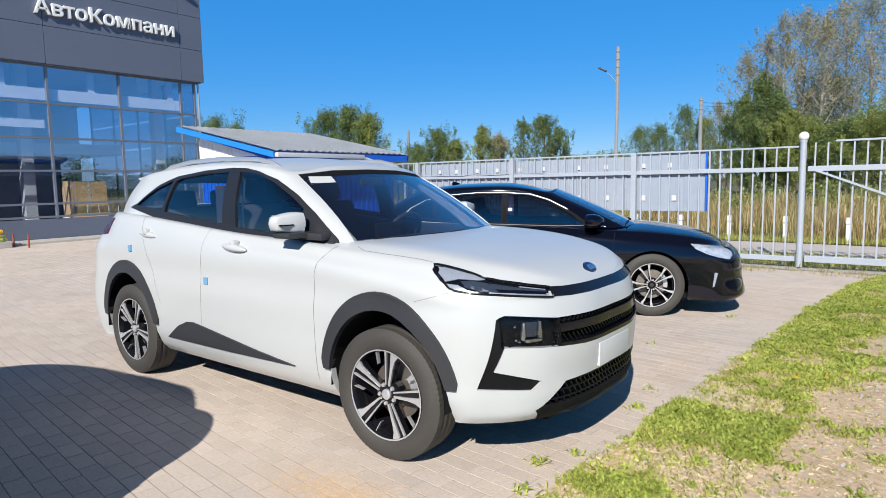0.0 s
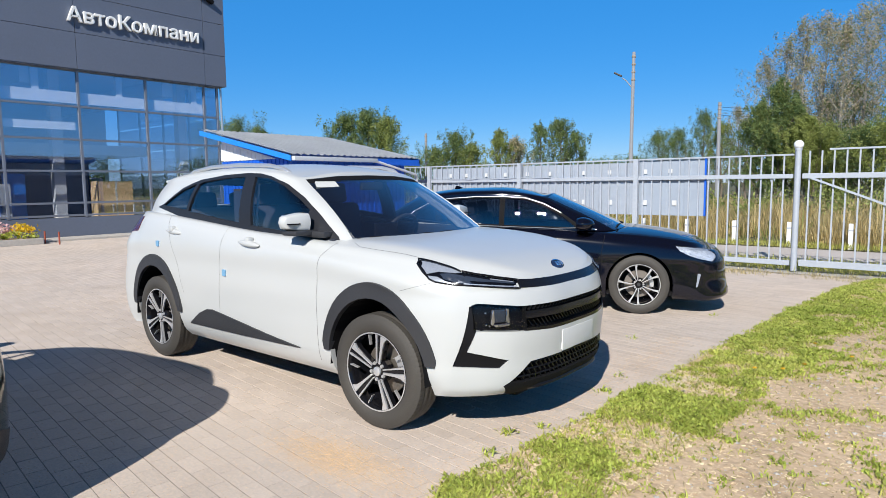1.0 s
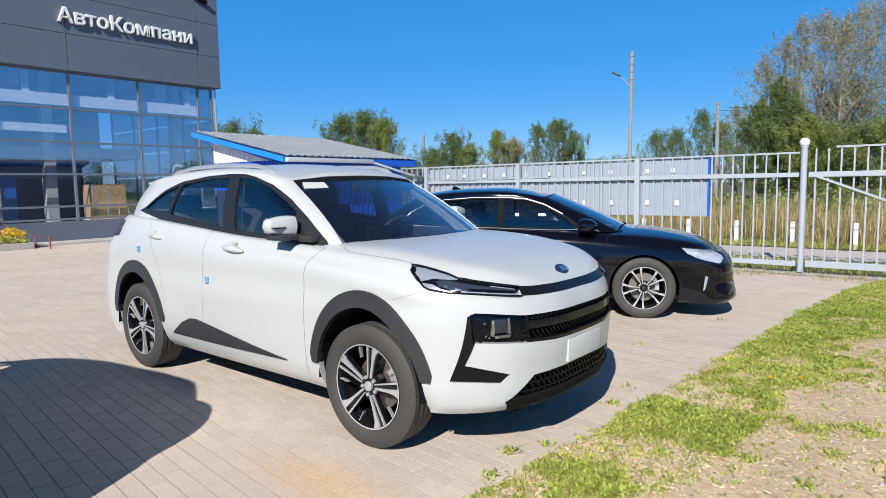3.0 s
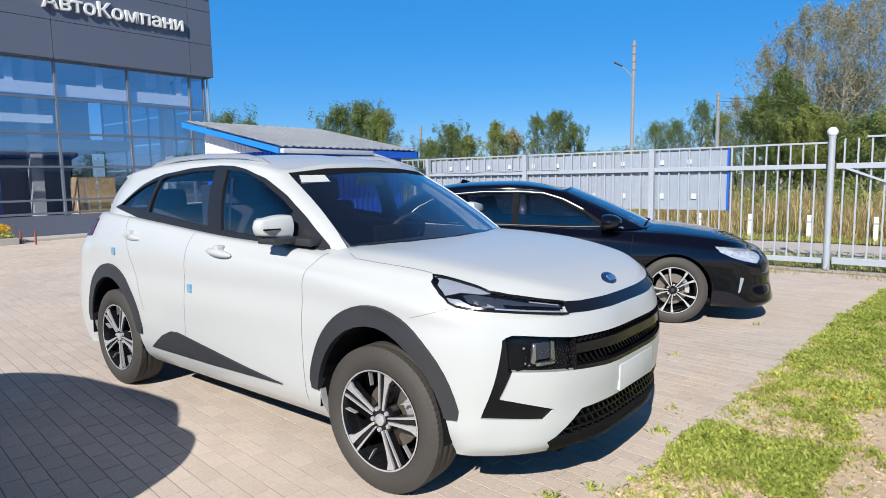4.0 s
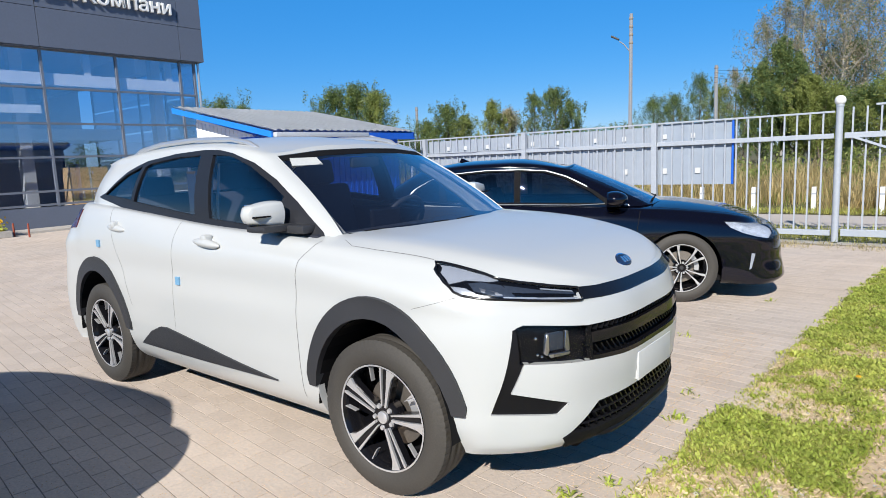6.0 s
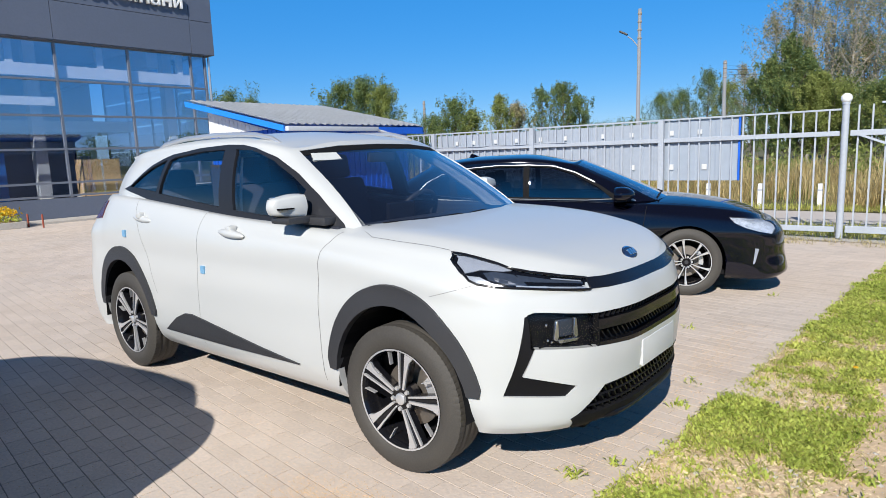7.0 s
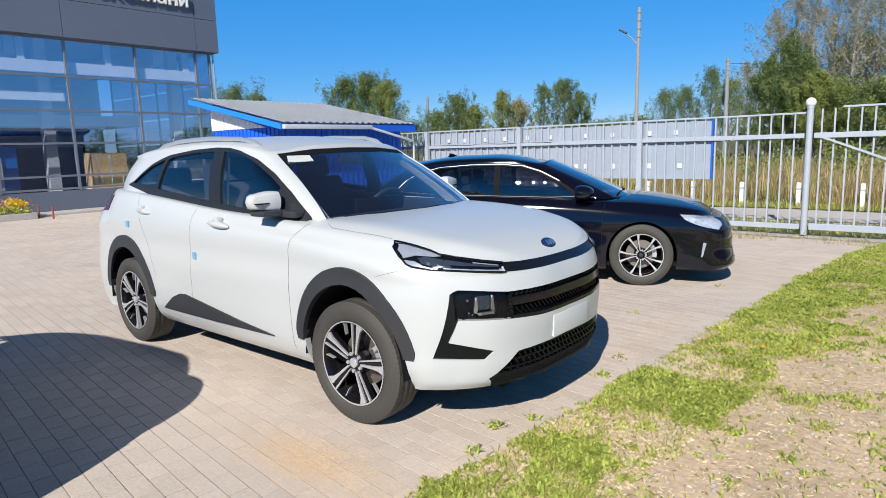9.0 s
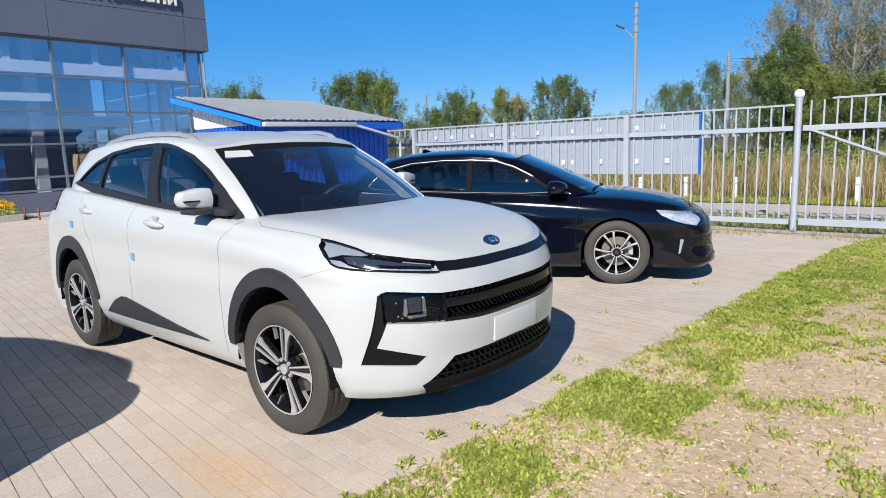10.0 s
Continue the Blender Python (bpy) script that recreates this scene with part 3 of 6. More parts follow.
    tail = take(shell, [(-1.60, 1.185), (-1.66, 1.06), (-2.10, 1.02), (-2.10, 1.15)], "side", lambda c: c.y < -0.25)
    doors = []
    for outline, nm in (([(0.808, 0.335), (0.812, 0.42), (0.818, 0.75), (0.830, 0.93), (0.855, 1.02), (0.90, 1.075), (0.86, 1.14), (-0.26, 1.20), (-0.28, 0.9), (-0.31, 0.55), (-0.33, 0.335)], "front_door"),
                        ([(-0.33, 0.340), (-0.31, 0.55), (-0.28, 0.9), (-0.26, 1.20), (-1.13, 1.27), (-1.02, 1.02), (-0.90, 0.80), (-0.80, 0.60), (-0.79, 0.345)], "rear_door")):
        piece = take(shell, outline, "side", right)
        doors.append((nm, hem(piece, 0.02)))
    hood = take(shell, [(1.02, 0.01), (1.02, -0.735), (1.10, -0.772), (1.25, -0.768), (1.54, -0.745), (1.70, -0.70), (1.87, -0.66), (2.04, -0.49), (2.085, -0.28), (2.11, 0.01)], "top", lambda c: c.z > 0.893)
    take(shell, [(0.93, 0.01), (0.93, -0.72), (0.3, -0.775), (-1.2, -0.775), (-1.55, -0.72), (-1.85, -0.60), (-1.90, 0.01)], "top", lambda c: c.z > 1.06).free()
    tagged(part("panel_joint", mirrored(swell(gaps, 0.0006)), GAPLINE, car), kind="stuff")
    hood_ob = part("hood", mirrored(hem(hood, 0.015)), WHITE, car, smooth=50)
    part("body", mirrored(hem(shell, 0.035)), WHITE, car, "glossy white painted body shell", 50)
    for nm, piece in doors:
        other = flipped(piece)
        a = part(nm, piece, WHITE, car, smooth=50)
        b = part(nm, other, WHITE, car, smooth=50)
        x0 = 0.09 if nm == "front_door" else -0.97
        z0 = 1.038 if nm == "front_door" else 1.080
        for s, door in ((-1, a), (1, b)):
            hb = bmesh.new()
            bmesh.ops.create_uvsphere(hb, u_segments=16, v_segments=10, radius=1, matrix=Matrix.Translation((x0, s * (0.882 if x0 > 0 else 0.868), z0)) @ pose(0, 0, 0, 0, 4, 0) @ Matrix.Diagonal((0.125, 0.026, 0.024, 1)))
            add_box(hb, x0 - 0.035, x0 + 0.015, s * 0.845, s * 0.897, z0 + 0.000, z0 + 0.045, 0.012)
            part("handle", hb, WHITE, door, "white pull handle", 60)
    for k, piece in enumerate(flares):
        swell(piece, 0.016)
        hem(piece, 0.045)
        other = flipped(piece)
        for q in (piece, other):
            part("arch_trim", q, PLASTIC, car, "matt dark grey plastic wheel arch trim", 50)
    swell(clad, 0.010), hem(clad, 0.02)
    other = flipped(clad)
    for q in (clad, other):
        part("door_cladding", q, PLASTIC, car, "matt dark grey lower door cladding", 50)
    # arch liners and floor
    for cx in (F, B):
        for s in (-1, 1):
            ln = bmesh.new()
            outer = arc(cx, HZ - 0.02, 0.392, 0.455, 0, 180, 20)
            rows = [[ln.verts.new((x, s * y, z)) for x, z in outer] for y in (0.872, 0.50)]
            for k in range(19):
                ln.faces.new((rows[0][k], rows[0][k + 1], rows[1][k + 1], rows[1][k]))
            ln.faces.new(rows[1])
            part("arch_liner", ln, MATTBLK, car)
    part("floor_pan", box(-1.75, 1.70, -0.70, 0.70, 0.245, 0.27), MATTBLK, car)
    # The third box is added only to block sun leaking through the lower grille.
    for x0, x1, w in ((-0.85, 0.85, 0.74), (1.72, 1.92, 0.50), (1.90, 2.015, 0.45), (-2.0, -1.75, 0.60)):
        part("under_tray", box(x0, x1, -w, w, 0.23, 0.36, 0.02), MATTBLK, car)
    # lamps: dark housing, bright reflectors, clear lens
    for s in (-1, 1):
        lp = lamp.copy() if s < 0 else flipped(lamp)
        house = new("headlight")
        house.parent = car
        tagged(house, "slim clear headlight with dark housing")
        inner = swell(lp.copy(), -0.010)
        part("housing", inner, LAMPDK, house, smooth=50)
        part("lens", swell(lp, 0.001), LENS, house, smooth=50).visible_shadow = False
        for poly, mt in (([(-0.750, 1.014), (-0.777, 0.988), (-0.795, 0.950), (-0.758, 0.963), (-0.715, 0.957), (-0.692, 0.960), (-0.706, 0.980), (-0.738, 1.010)], LAMPGR),
                         ([(-0.800, 0.942), (-0.803, 0.920), (-0.794, 0.910), (-0.745, 0.900), (-0.768, 0.914), (-0.778, 0.936)], LAMPGR),
                         ([(-0.762, 0.952), (-0.768, 0.925), (-0.735, 0.905), (-0.690, 0.899), (-0.700, 0.945), (-0.735, 0.956)], LAMPBL),
                         ([(-0.752, 0.936), (-0.756, 0.922), (-0.735, 0.910), (-0.712, 0.907), (-0.728, 0.924)], LAMPIN),
                         ([(-0.695, 0.944), (-0.700, 0.918), (-0.60, 0.908), (-0.49, 0.892), (-0.49, 0.898), (-0.60, 0.918)], LAMPBL),
                         ([(-0.60, 0.9215), (-0.49, 0.8995), (-0.49, 0.9035), (-0.60, 0.926)], LAMPGR),
                         ([(-0.72, 0.8965), (-0.60, 0.8845), (-0.49, 0.8705), (-0.49, 0.8785), (-0.60, 0.892), (-0.72, 0.904)], LAMPGR)):
            src = lamp.copy()
            q = swell(take(src, poly, "front"), -0.0055)
            src.free()
            if s > 0:
                q2 = flipped(q)
                q.free()
                q = q2
            part("reflector", hem(q, 0.004, False), mt, house, smooth=50)
        # the lens's edge, followed round once
        border = {}
        for e in lamp.edges:
            if len(e.link_faces) == 1:
                for v in e.verts:
                    border.setdefault(v, []).append(e.other_vert(v))
        walkers = []
        while border:
            at_v = next(iter(border))
            chain = []
            while at_v is not None:
                chain.append(at_v)
                near_v = border.pop(at_v)
                at_v = next((v for v in near_v if v in border), None)
            walkers.append(chain)
        chain = max(walkers, key=len)
        ring = []
        for v in chain + chain[:1]:
            p = Vector((v.co.x, v.co.y * -s, v.co.z))
            if not ring or (p - ring[-1]).length > 0.006:
                ring.append(p)
        part("seal", tube(ring, 0.0055, 6), GLOSSBLK, house, "black edge round the headlight", 60)
    lamp.free()
    part("light_bar", mirrored(hem(swell(bar, -0.0005), 0.01)), GLOSSBLK, car, "gloss black strip between the headlights", 50)
    for s in (-1, 1):
        fg = fog.copy() if s < 0 else flipped(fog)
        house = new("fog_light")
        house.parent = car
        tagged(house, "rectangular lower lamp in black surround")
        part("housing", hem(swell(fg.copy(), -0.035), -0.034, False), LAMPDK, house, smooth=40)
        part("lens", swell(fg, -0.002), SMOKE, house, smooth=50).visible_shadow = False
        turn = Matrix.Translation((2.020, s * 0.600, 0.712)) @ pose(0, 0, 0, 0, 0, s * 24)
        face = lambda u, v, w, turn=turn: turn @ Vector((w, u, v))
        part("projector", box(-0.030, -0.012, -0.038, 0.038, -0.028, 0.044, 0.010, turn), LAMPBL, house, "dark glassy projector block", 40)
        for sign in (-1, 1):
            part("reflector", prism([(sign * 0.040, 0.048), (sign * 0.052, 0.044), (sign * 0.060, -0.030), (sign * 0.046, -0.040), (sign * 0.036, -0.020)], 0.016, lambda u, v, w, f=face: f(u, v, w - 0.018), 0.002), LAMPIN, house, "bright reflector fin", 40)
        part("reflector_frame", prism([(-0.046, -0.032), (0.060, -0.036), (0.052, -0.050), (-0.034, -0.048)], 0.014, lambda u, v, w, f=face: f(u, v, w - 0.012), 0.002), LAMPIN, house, "silver lower edge of the lamp", 40)
        # Small chrome beads put in as glints inside the lamp.
        for u, v in ((-0.085, 0.030), (-0.078, -0.034), (0.088, 0.012), (0.080, -0.038), (-0.058, -0.044)):
            bead = bmesh.new()
            bmesh.ops.create_uvsphere(bead, u_segments=8, v_segments=6, radius=0.006, matrix=Matrix.Translation(face(u, v, -0.024)))
            part("glint_bead", bead, CHROME, house, smooth=60)
    fog.free()
    part("intake_frame", hem(swell(ell.copy(), -0.012), 0.01), INTAKE, car, "black angled side intake", 50)
    part("intake_frame", hem(flipped(swell(ell, -0.012)), 0.01), INTAKE, car, "black angled side intake", 50)
    part("grille_back", mirrored(hem(swell(grille.copy(), -0.05), -0.05)), MATTBLK, car)
    gr = part("grille", mirrored(hem(take(grille, [(-0.475, 0.738), (-0.2, 0.735), (0.05, 0.734), (0.05, 0.694), (-0.2, 0.694), (-0.475, 0.697)], "front"), 0.03)), GLOSSBLK, car, "gloss black grille with mesh", 50)
    part("grille_frame", mirrored(hem(take(grille, [(-0.475, 0.646), (-0.3, 0.637), (0.05, 0.635), (0.05, 0.60), (-0.3, 0.60), (-0.475, 0.61)], "front"), 0.03)), GLOSSBLK, gr)
    grille.free()
    bow = lambda y: 2.160 - 0.36 * (abs(y) / 0.8) ** 3.3
    for zc, zh, lean in ((0.749, 0.026, -40), (0.666, 0.052, 48)):
        for k in range(30):
            y = -0.455 + 0.91 * k / 29
            part("grille_bar", box(-0.016, 0.0, -0.0035, 0.0035, -zh / 2, zh / 2, 0, Matrix.Translation((bow(y) - 0.018, y, zc)) @ pose(0, 0, 0, lean, 0, 0)), INTAKE, gr)
    part("lower_grille_back", mirrored(hem(swell(mouth, -0.05), -0.05)), MATTBLK, car)
    lg = part("lower_grille", tube([(bow(y) - 0.030, y, 0.4025) for y in np.linspace(-0.47, 0.47, 25)], 0.005, 6), INTAKE, car, "black lower mesh grille")
    part("grille_rail", tube([(bow(y) - 0.026, y, 0.366) for y in np.linspace(-0.50, 0.50, 25)], 0.005, 6), INTAKE, lg)
    part("grille_rail", tube([(bow(y) - 0.030, y, 0.438) for y in np.linspace(-0.43, 0.43, 25)], 0.005, 6), INTAKE, lg)
    for row, zc in enumerate((0.349, 0.384, 0.420, 0.450)):
        half = (0.50, 0.48, 0.44, 0.40)[row]
        for k in range(24):
            y = -half + 2 * half * (k + 0.5 * (row % 2)) / 24
            part("grille_bar", box(-0.018, 0.0, -0.0045, 0.0045, -0.020, 0.020, 0, Matrix.Translation((bow(y) - 0.026, y, zc)) @ pose(0, 0, 0, 40, 0, 0)), INTAKE, lg)
    # splitter: a ledge with a sloping top that follows the bumper's curve
    ledge = bmesh.new()
    rows = []
    for k in range(33):
        y = -0.47 + 0.94 * k / 32
        x = 2.135 - 0.36 * (abs(y) / 0.8) ** 3.3
        fade = min(1.0, (0.47 - abs(y)) / 0.12)
        rows.append([ledge.verts.new((x + dx * (0.4 + 0.6 * fade) - 0.055 * (1 - fade), y, z)) for dx, z in ((-0.07, 0.328), (-0.014, 0.320), (0.000, 0.292), (-0.002, 0.282), (-0.07, 0.254))])
    for a, b in zip(rows, rows[1:]):
        for i in range(5):
            ledge.faces.new((a[i], b[i], b[(i + 1) % 5], a[(i + 1) % 5]))
    ledge.faces.new(rows[0])
    ledge.faces.new(rows[-1][::-1])
    bmesh.ops.recalc_face_normals(ledge, faces=ledge.faces[:])
    part("splitter", ledge, INTAKE, car, "dark glossy edge of the front lip", 30)
    part("front_lip", mirrored(hem(swell(lip, 0.006), 0.02)), MATTBLK, car, "dark grey plastic front lip", 50)
    part("plate_mount", box(2.140, 2.164, -0.186, 0.186, 0.472, 0.590, 0.003), PLATE, car)
    pl = box(2.164, 2.173, -0.190, 0.190, 0.469, 0.593, 0.005)
    part("number_plate_holder", pl, PLATE, car, "blank white plate on the bumper", 50)
    em = bmesh.new()
    bmesh.ops.create_uvsphere(em, u_segments=24, v_segments=8, radius=1, matrix=Matrix.Translation((2.028, 0, 0.945)) @ pose(0, 0, 0, 0, 47, 0) @ Matrix.Diagonal((0.040, 0.068, 0.008, 1)))
    badge = part("badge", em, CHROME, car, "oval chrome and blue badge", 60)
    em = bmesh.new()
    bmesh.ops.create_uvsphere(em, u_segments=24, v_segments=8, radius=1, matrix=Matrix.Translation((2.031, 0, 0.948)) @ pose(0, 0, 0, 0, 47, 0) @ Matrix.Diagonal((0.033, 0.060, 0.008, 1)))
    part("badge_field", em, material("badge_blue", (0.015, 0.035, 0.09), 0.2, 0.2, 0.1, 60, 9), badge, smooth=60)
    for k in (-1, 0, 1):
        part("badge_bar", box(-0.016, 0.016, k * 0.026 - 0.006, k * 0.026 + 0.006, 0.0, 0.011, 0.003, Matrix.Translation((2.031, 0, 0.948)) @ pose(0, 0, 0, 0, 47, 0)), CHROME, badge)
    part("tail_light", hem(swell(tail.copy(), 0.006), 0.02), REDLENS, car, "dark red tail light", 50)
    part("tail_light", hem(flipped(swell(tail, 0.006)), 0.02), REDLENS, car, "dark red tail light", 50)
    # upper body: pillars, glass, roof
    base = [(1.145, 0, 1.060), (1.105, 0.35, 1.065), (0.975, 0.685, 1.075), (0.86, 0.737, 1.068), (0.29, 0.756, 1.092), (-0.27, 0.766, 1.128), (-0.8, 0.770, 1.172), (-1.2, 0.760, 1.205), (-1.55, 0.735, 1.215), (-1.80, 0.64, 1.21), (-1.95, 0.40, 1.20), (-1.99, 0, 1.20)]
    edge = [(0.345, 0, 1.535), (0.335, 0.30, 1.528), (0.285, 0.585, 1.500), (0.19, 0.622, 1.522), (-0.10, 0.640, 1.552), (-0.42, 0.645, 1.563), (-0.80, 0.640, 1.558), (-1.15, 0.628, 1.540), (-1.45, 0.600, 1.515), (-1.62, 0.53, 1.503), (-1.70, 0.32, 1.513), (-1.71, 0, 1.518)]
    up = []
    for f in (0.0, 0.3, 0.6, 0.85, 1.0):
        up.append([(a[0] + (b[0] - a[0]) * f, a[1] + (b[1] - a[1]) * f + 0.028 * math.sin(math.pi * f) * min(1, a[1] / 0.7), a[2] + (b[2] - a[2]) * f + (0.012 * math.sin(math.pi * f) if a[0] > 0.9 else 0)) for a, b in zip(base, edge)])
    for f in (0.95, 0.85, 0.65, 0.4, 0.2, 0.0):
        up.append([(x - 0.012 * (1 - f), y * f, z + (1 - f * f) ** 0.7 * 0.052 * min(1.0, max(0.0, (0.36 - x) / 0.5 + 0.18)) * min(1, y / 0.4 + 0.1)) for x, y, z in edge])
    cab = half_shell(up, 170, 60)
    wide = lambda c: c.y < -0.45
    dlo = [(0.90, 1.050), (0.29, 1.075), (-0.27, 1.110), (-1.0, 1.185), (-1.47, 1.268), (-1.355, 1.297), (-1.22, 1.372), (-1.097, 1.430), (-0.97, 1.467), (-0.853, 1.494), (-0.509, 1.526), (-0.20, 1.536), (-0.05, 1.530), (0.082, 1.508),
           (0.27, 1.450), (0.472, 1.357), (0.652, 1.250), (0.851, 1.110)]
    side_trim = take(cab, dlo, "side", wide)
    panes = []
    for poly, mt in (([(0.56, 1.110), (-0.06, 1.155), (-0.115, 1.506), (0.037, 1.496), (0.12, 1.476), (0.254, 1.433), (0.449, 1.341), (0.56, 1.275)], SIDEGLASS),
                     ([(-0.205, 1.168), (-0.93, 1.242), (-0.862, 1.455), (-0.80, 1.476), (-0.5, 1.503), (-0.235, 1.508)], SIDEGLASS),
                     ([(-0.965, 1.252), (-1.36, 1.285), (-1.22, 1.358), (-1.09, 1.412), (-0.90, 1.462)], PRIVACY)):
        panes.append((take(side_trim, poly, "side", wide), mt))
    screen = take(cab, [(0.01, 1.048), (-0.36, 1.048), (-0.688, 1.078), (-0.598, 1.39), (-0.566, 1.482), (-0.30, 1.507), (0.01, 1.513)], "front", lambda c: c.x > 0.25)
    back = take(cab, [(0.01, 1.26), (-0.50, 1.26), (-0.44, 1.47), (0.01, 1.485)], "front", lambda c: c.x < -1.5)
    lining = swell(cab.copy(), -0.034)
    for v in lining.verts:
        v.co.y *= 0.985
        v.co.z -= 0.012 if v.co.z > 1.42 else 0.0
    post_trim = take(lining, [(-0.95, 0.95), (-0.95, 1.47), (-0.50, 1.47), (-0.60, 0.95)], "front", lambda c: c.x > 0.28)
    part("pillar_trim", mirrored(post_trim), LIGHTTRIM, car, "light grey lining of the windscreen pillars", 50)
    for s in (-1, 1):
        fat = bmesh.new()
        rows = [[fat.verts.new((x + dx, s * (y + dy), z)) for dx, dy in ((0.02, -0.045), (-0.06, -0.055), (-0.15, 0.0))] for x, y, z in ((0.88, 0.66, 1.09), (0.74, 0.648, 1.19), (0.58, 0.630, 1.29), (0.42, 0.607, 1.38), (0.28, 0.575, 1.455))]
        for p, q in zip(rows, rows[1:]):
            for k in range(2):
                fat.faces.new((p[k], p[k + 1], q[k + 1], q[k]))
        bmesh.ops.solidify(fat, geom=fat.faces[:], thickness=0.01)
        part("pillar_trim", fat, LIGHTTRIM, car, "light grey lining of the windscreen pillars", 60)
    part("headliner", mirrored(lining), LINER, car, "dark grey headliner", 50)
    part("roof", mirrored(hem(cab, 0.03)), WHITE, car, "white roof and pillars", 50)
    for s in (-1, 1):
        q = side_trim.copy() if s < 0 else flipped(side_trim)
        part("window_surround", hem(swell(q, 0.002), 0.03), PILLAR, car, "satin black window surround", 50)
        for piece, mt in panes:
            q = piece.copy() if s < 0 else flipped(piece)
            part("side_window", swell(q, -0.008), mt, car, "tinted side window", 50).visible_shadow = False
    frit = take(screen, [(0.01, 1.04), (-0.40, 1.04), (-0.70, 1.07), (-0.66, 1.10), (-0.36, 1.078), (0.01, 1.075)], "front")
    band = take(screen, [(0.01, 1.484), (-0.30, 1.478), (-0.62, 1.452), (-0.62, 1.54), (0.01, 1.54)], "front")
    part("windscreen_band", mirrored(swell(band, -0.003)), MATTBLK, car, "black printed band along the windscreen's top", 50)
    part("windscreen", mirrored(swell(screen, -0.004)), CARGLASS, car, "clear tinted windscreen", 50).visible_shadow = False
    part("cowl", mirrored(hem(swell(frit, 0.002), 0.02)), MATTBLK, car, "black cowl under the windscreen", 50)
    part("rear_window", mirrored(swell(back, -0.006)), SIDEGLASS, car, "tinted rear window", 50).visible_shadow = False
    part("spoiler", mirrored(prism([(-1.50, 1.535), (-1.60, 1.455), (-1.78, 1.480), (-1.80, 1.494)], 0.50, lambda u, v, w: Vector((u, -0.50 + w, v)))), WHITE, car, smooth=50)
    # cabin floor under the belt, seen dark through the panes
    part("parcel_deck", box(-1.80, -0.9, -0.70, 0.70, 1.10, 1.125), TRIM, car)
    for s in (-1, 1):
        part("door_card", box(-1.2, 0.85, s * 0.70, s * 0.755, 0.55, 1.10, 0.02), TRIM, car)
        rail = tube([(0.17, s * 0.560, 1.530), (0.10, s * 0.568, 1.560), (-0.05, s * 0.575, 1.588), (-0.45, s * 0.580, 1.604), (-0.85, s * 0.575, 1.596), (-1.15, s * 0.565, 1.568), (-1.30, s * 0.555, 1.530)], [0.008, 0.015, 0.016, 0.016, 0.016, 0.015, 0.008], 12)
        part("roof_rail", rail, SATIN, car, "satin silver roof rail", 50)
        # door mirror
        mir = new("door_mirror")
        mir.parent = car
        tagged(mir, "white door mirror on a black arm")
        cap = bmesh.new()
        bmesh.ops.create_cube(cap, size=1.0)
        bmesh.ops.subdivide_edges(cap, edges=cap.edges[:], cuts=6, use_grid_fill=True)
        for v in cap.verts:
            u = v.co * 2
            ball = u.normalized()
            q = u.lerp(ball * 1.15, 0.55)
            taper = 1 - 0.36 * (q.y + 1) / 2
            v.co = Vector((0.605 + q.x * 0.060 * taper + (-0.015 * (q.y + 1)), s * (0.868 + q.y * 0.094), 1.203 + q.z * 0.066 * taper))
        bmesh.ops.recalc_face_normals(cap, faces=cap.faces[:])
        part("mirror_cap", cap, WHITE, mir, smooth=60)
        part("mirror_base", box(0.54, 0.685, min(s * 0.74, s * 0.93), max(s * 0.74, s * 0.93), 1.118, 1.150, 0.012), PLASTIC, mir, "black lower shell of the mirror", 40)
        part("mirror_foot", box(0.56, 0.80, min(s * 0.715, s * 0.80), max(s * 0.715, s * 0.80), 1.105, 1.145, 0.012), PLASTIC, mir, "", 40)
        part("mirror_glass", box(0.538, 0.544, min(s * 0.80, s * 0.93), max(s * 0.80, s * 0.93), 1.160, 1.250, 0.002), CHROME, mir)
        part("mirror_indicator", box(0.62, 0.648, min(s * 0.86, s * 0.945), max(s * 0.86, s * 0.945), 1.190, 1.197), MATTBLK, mir)
    # cabin
    for s in (-1, 1):
        seat = new("front_seat")
        seat.parent = car
        tagged(seat, "dark cloth front seat")
        part("cushion", box(-0.35, 0.20, s * 0.36 - 0.25, s * 0.36 + 0.25, 0.52, 0.70, 0.05), CLOTH, seat, smooth=50)
        part("backrest", box(-0.06, 0.06, -0.25, 0.25, 0.0, 0.68, 0.05, Matrix.Translation((-0.28, s * 0.36, 0.62)) @ pose(0, 0, 0, 0, -14, 0)), CLOTH, seat, smooth=50)
        part("headrest", box(-0.05, 0.05, -0.145, 0.145, 0.0, 0.18, 0.04, Matrix.Translation((-0.46, s * 0.36, 1.28)) @ pose(0, 0, 0, 0, -10, 0)), CLOTH, seat, smooth=50)
    part("rear_bench", box(-0.07, 0.07, -0.62, 0.62, 0, 0.62, 0.05, Matrix.Translation((-1.12, 0, 0.66)) @ pose(0, 0, 0, 0, -18, 0)), CLOTH, car, "dark cloth rear bench", 50)
    for y in (-0.4, 0.0, 0.4):
        part("rear_headrest", box(-0.05, 0.05, -0.12, 0.12, 0, 0.15, 0.04, Matrix.Translation((-1.32, y, 1.24)) @ pose(0, 0, 0, 0, -12, 0)), CLOTH, car, smooth=50)
    part("dashboard", box(0.50, 1.02, -0.68, 0.68, 0.80, 1.055, 0.06), TRIM, car, "dark grey dashboard", 50)
    part("centre_screen", box(0.49, 0.52, -0.06, 0.18, 1.02, 1.15, 0.01, pose(0, 0, 0, 0, 0, 0)), GLOSSBLK, car)
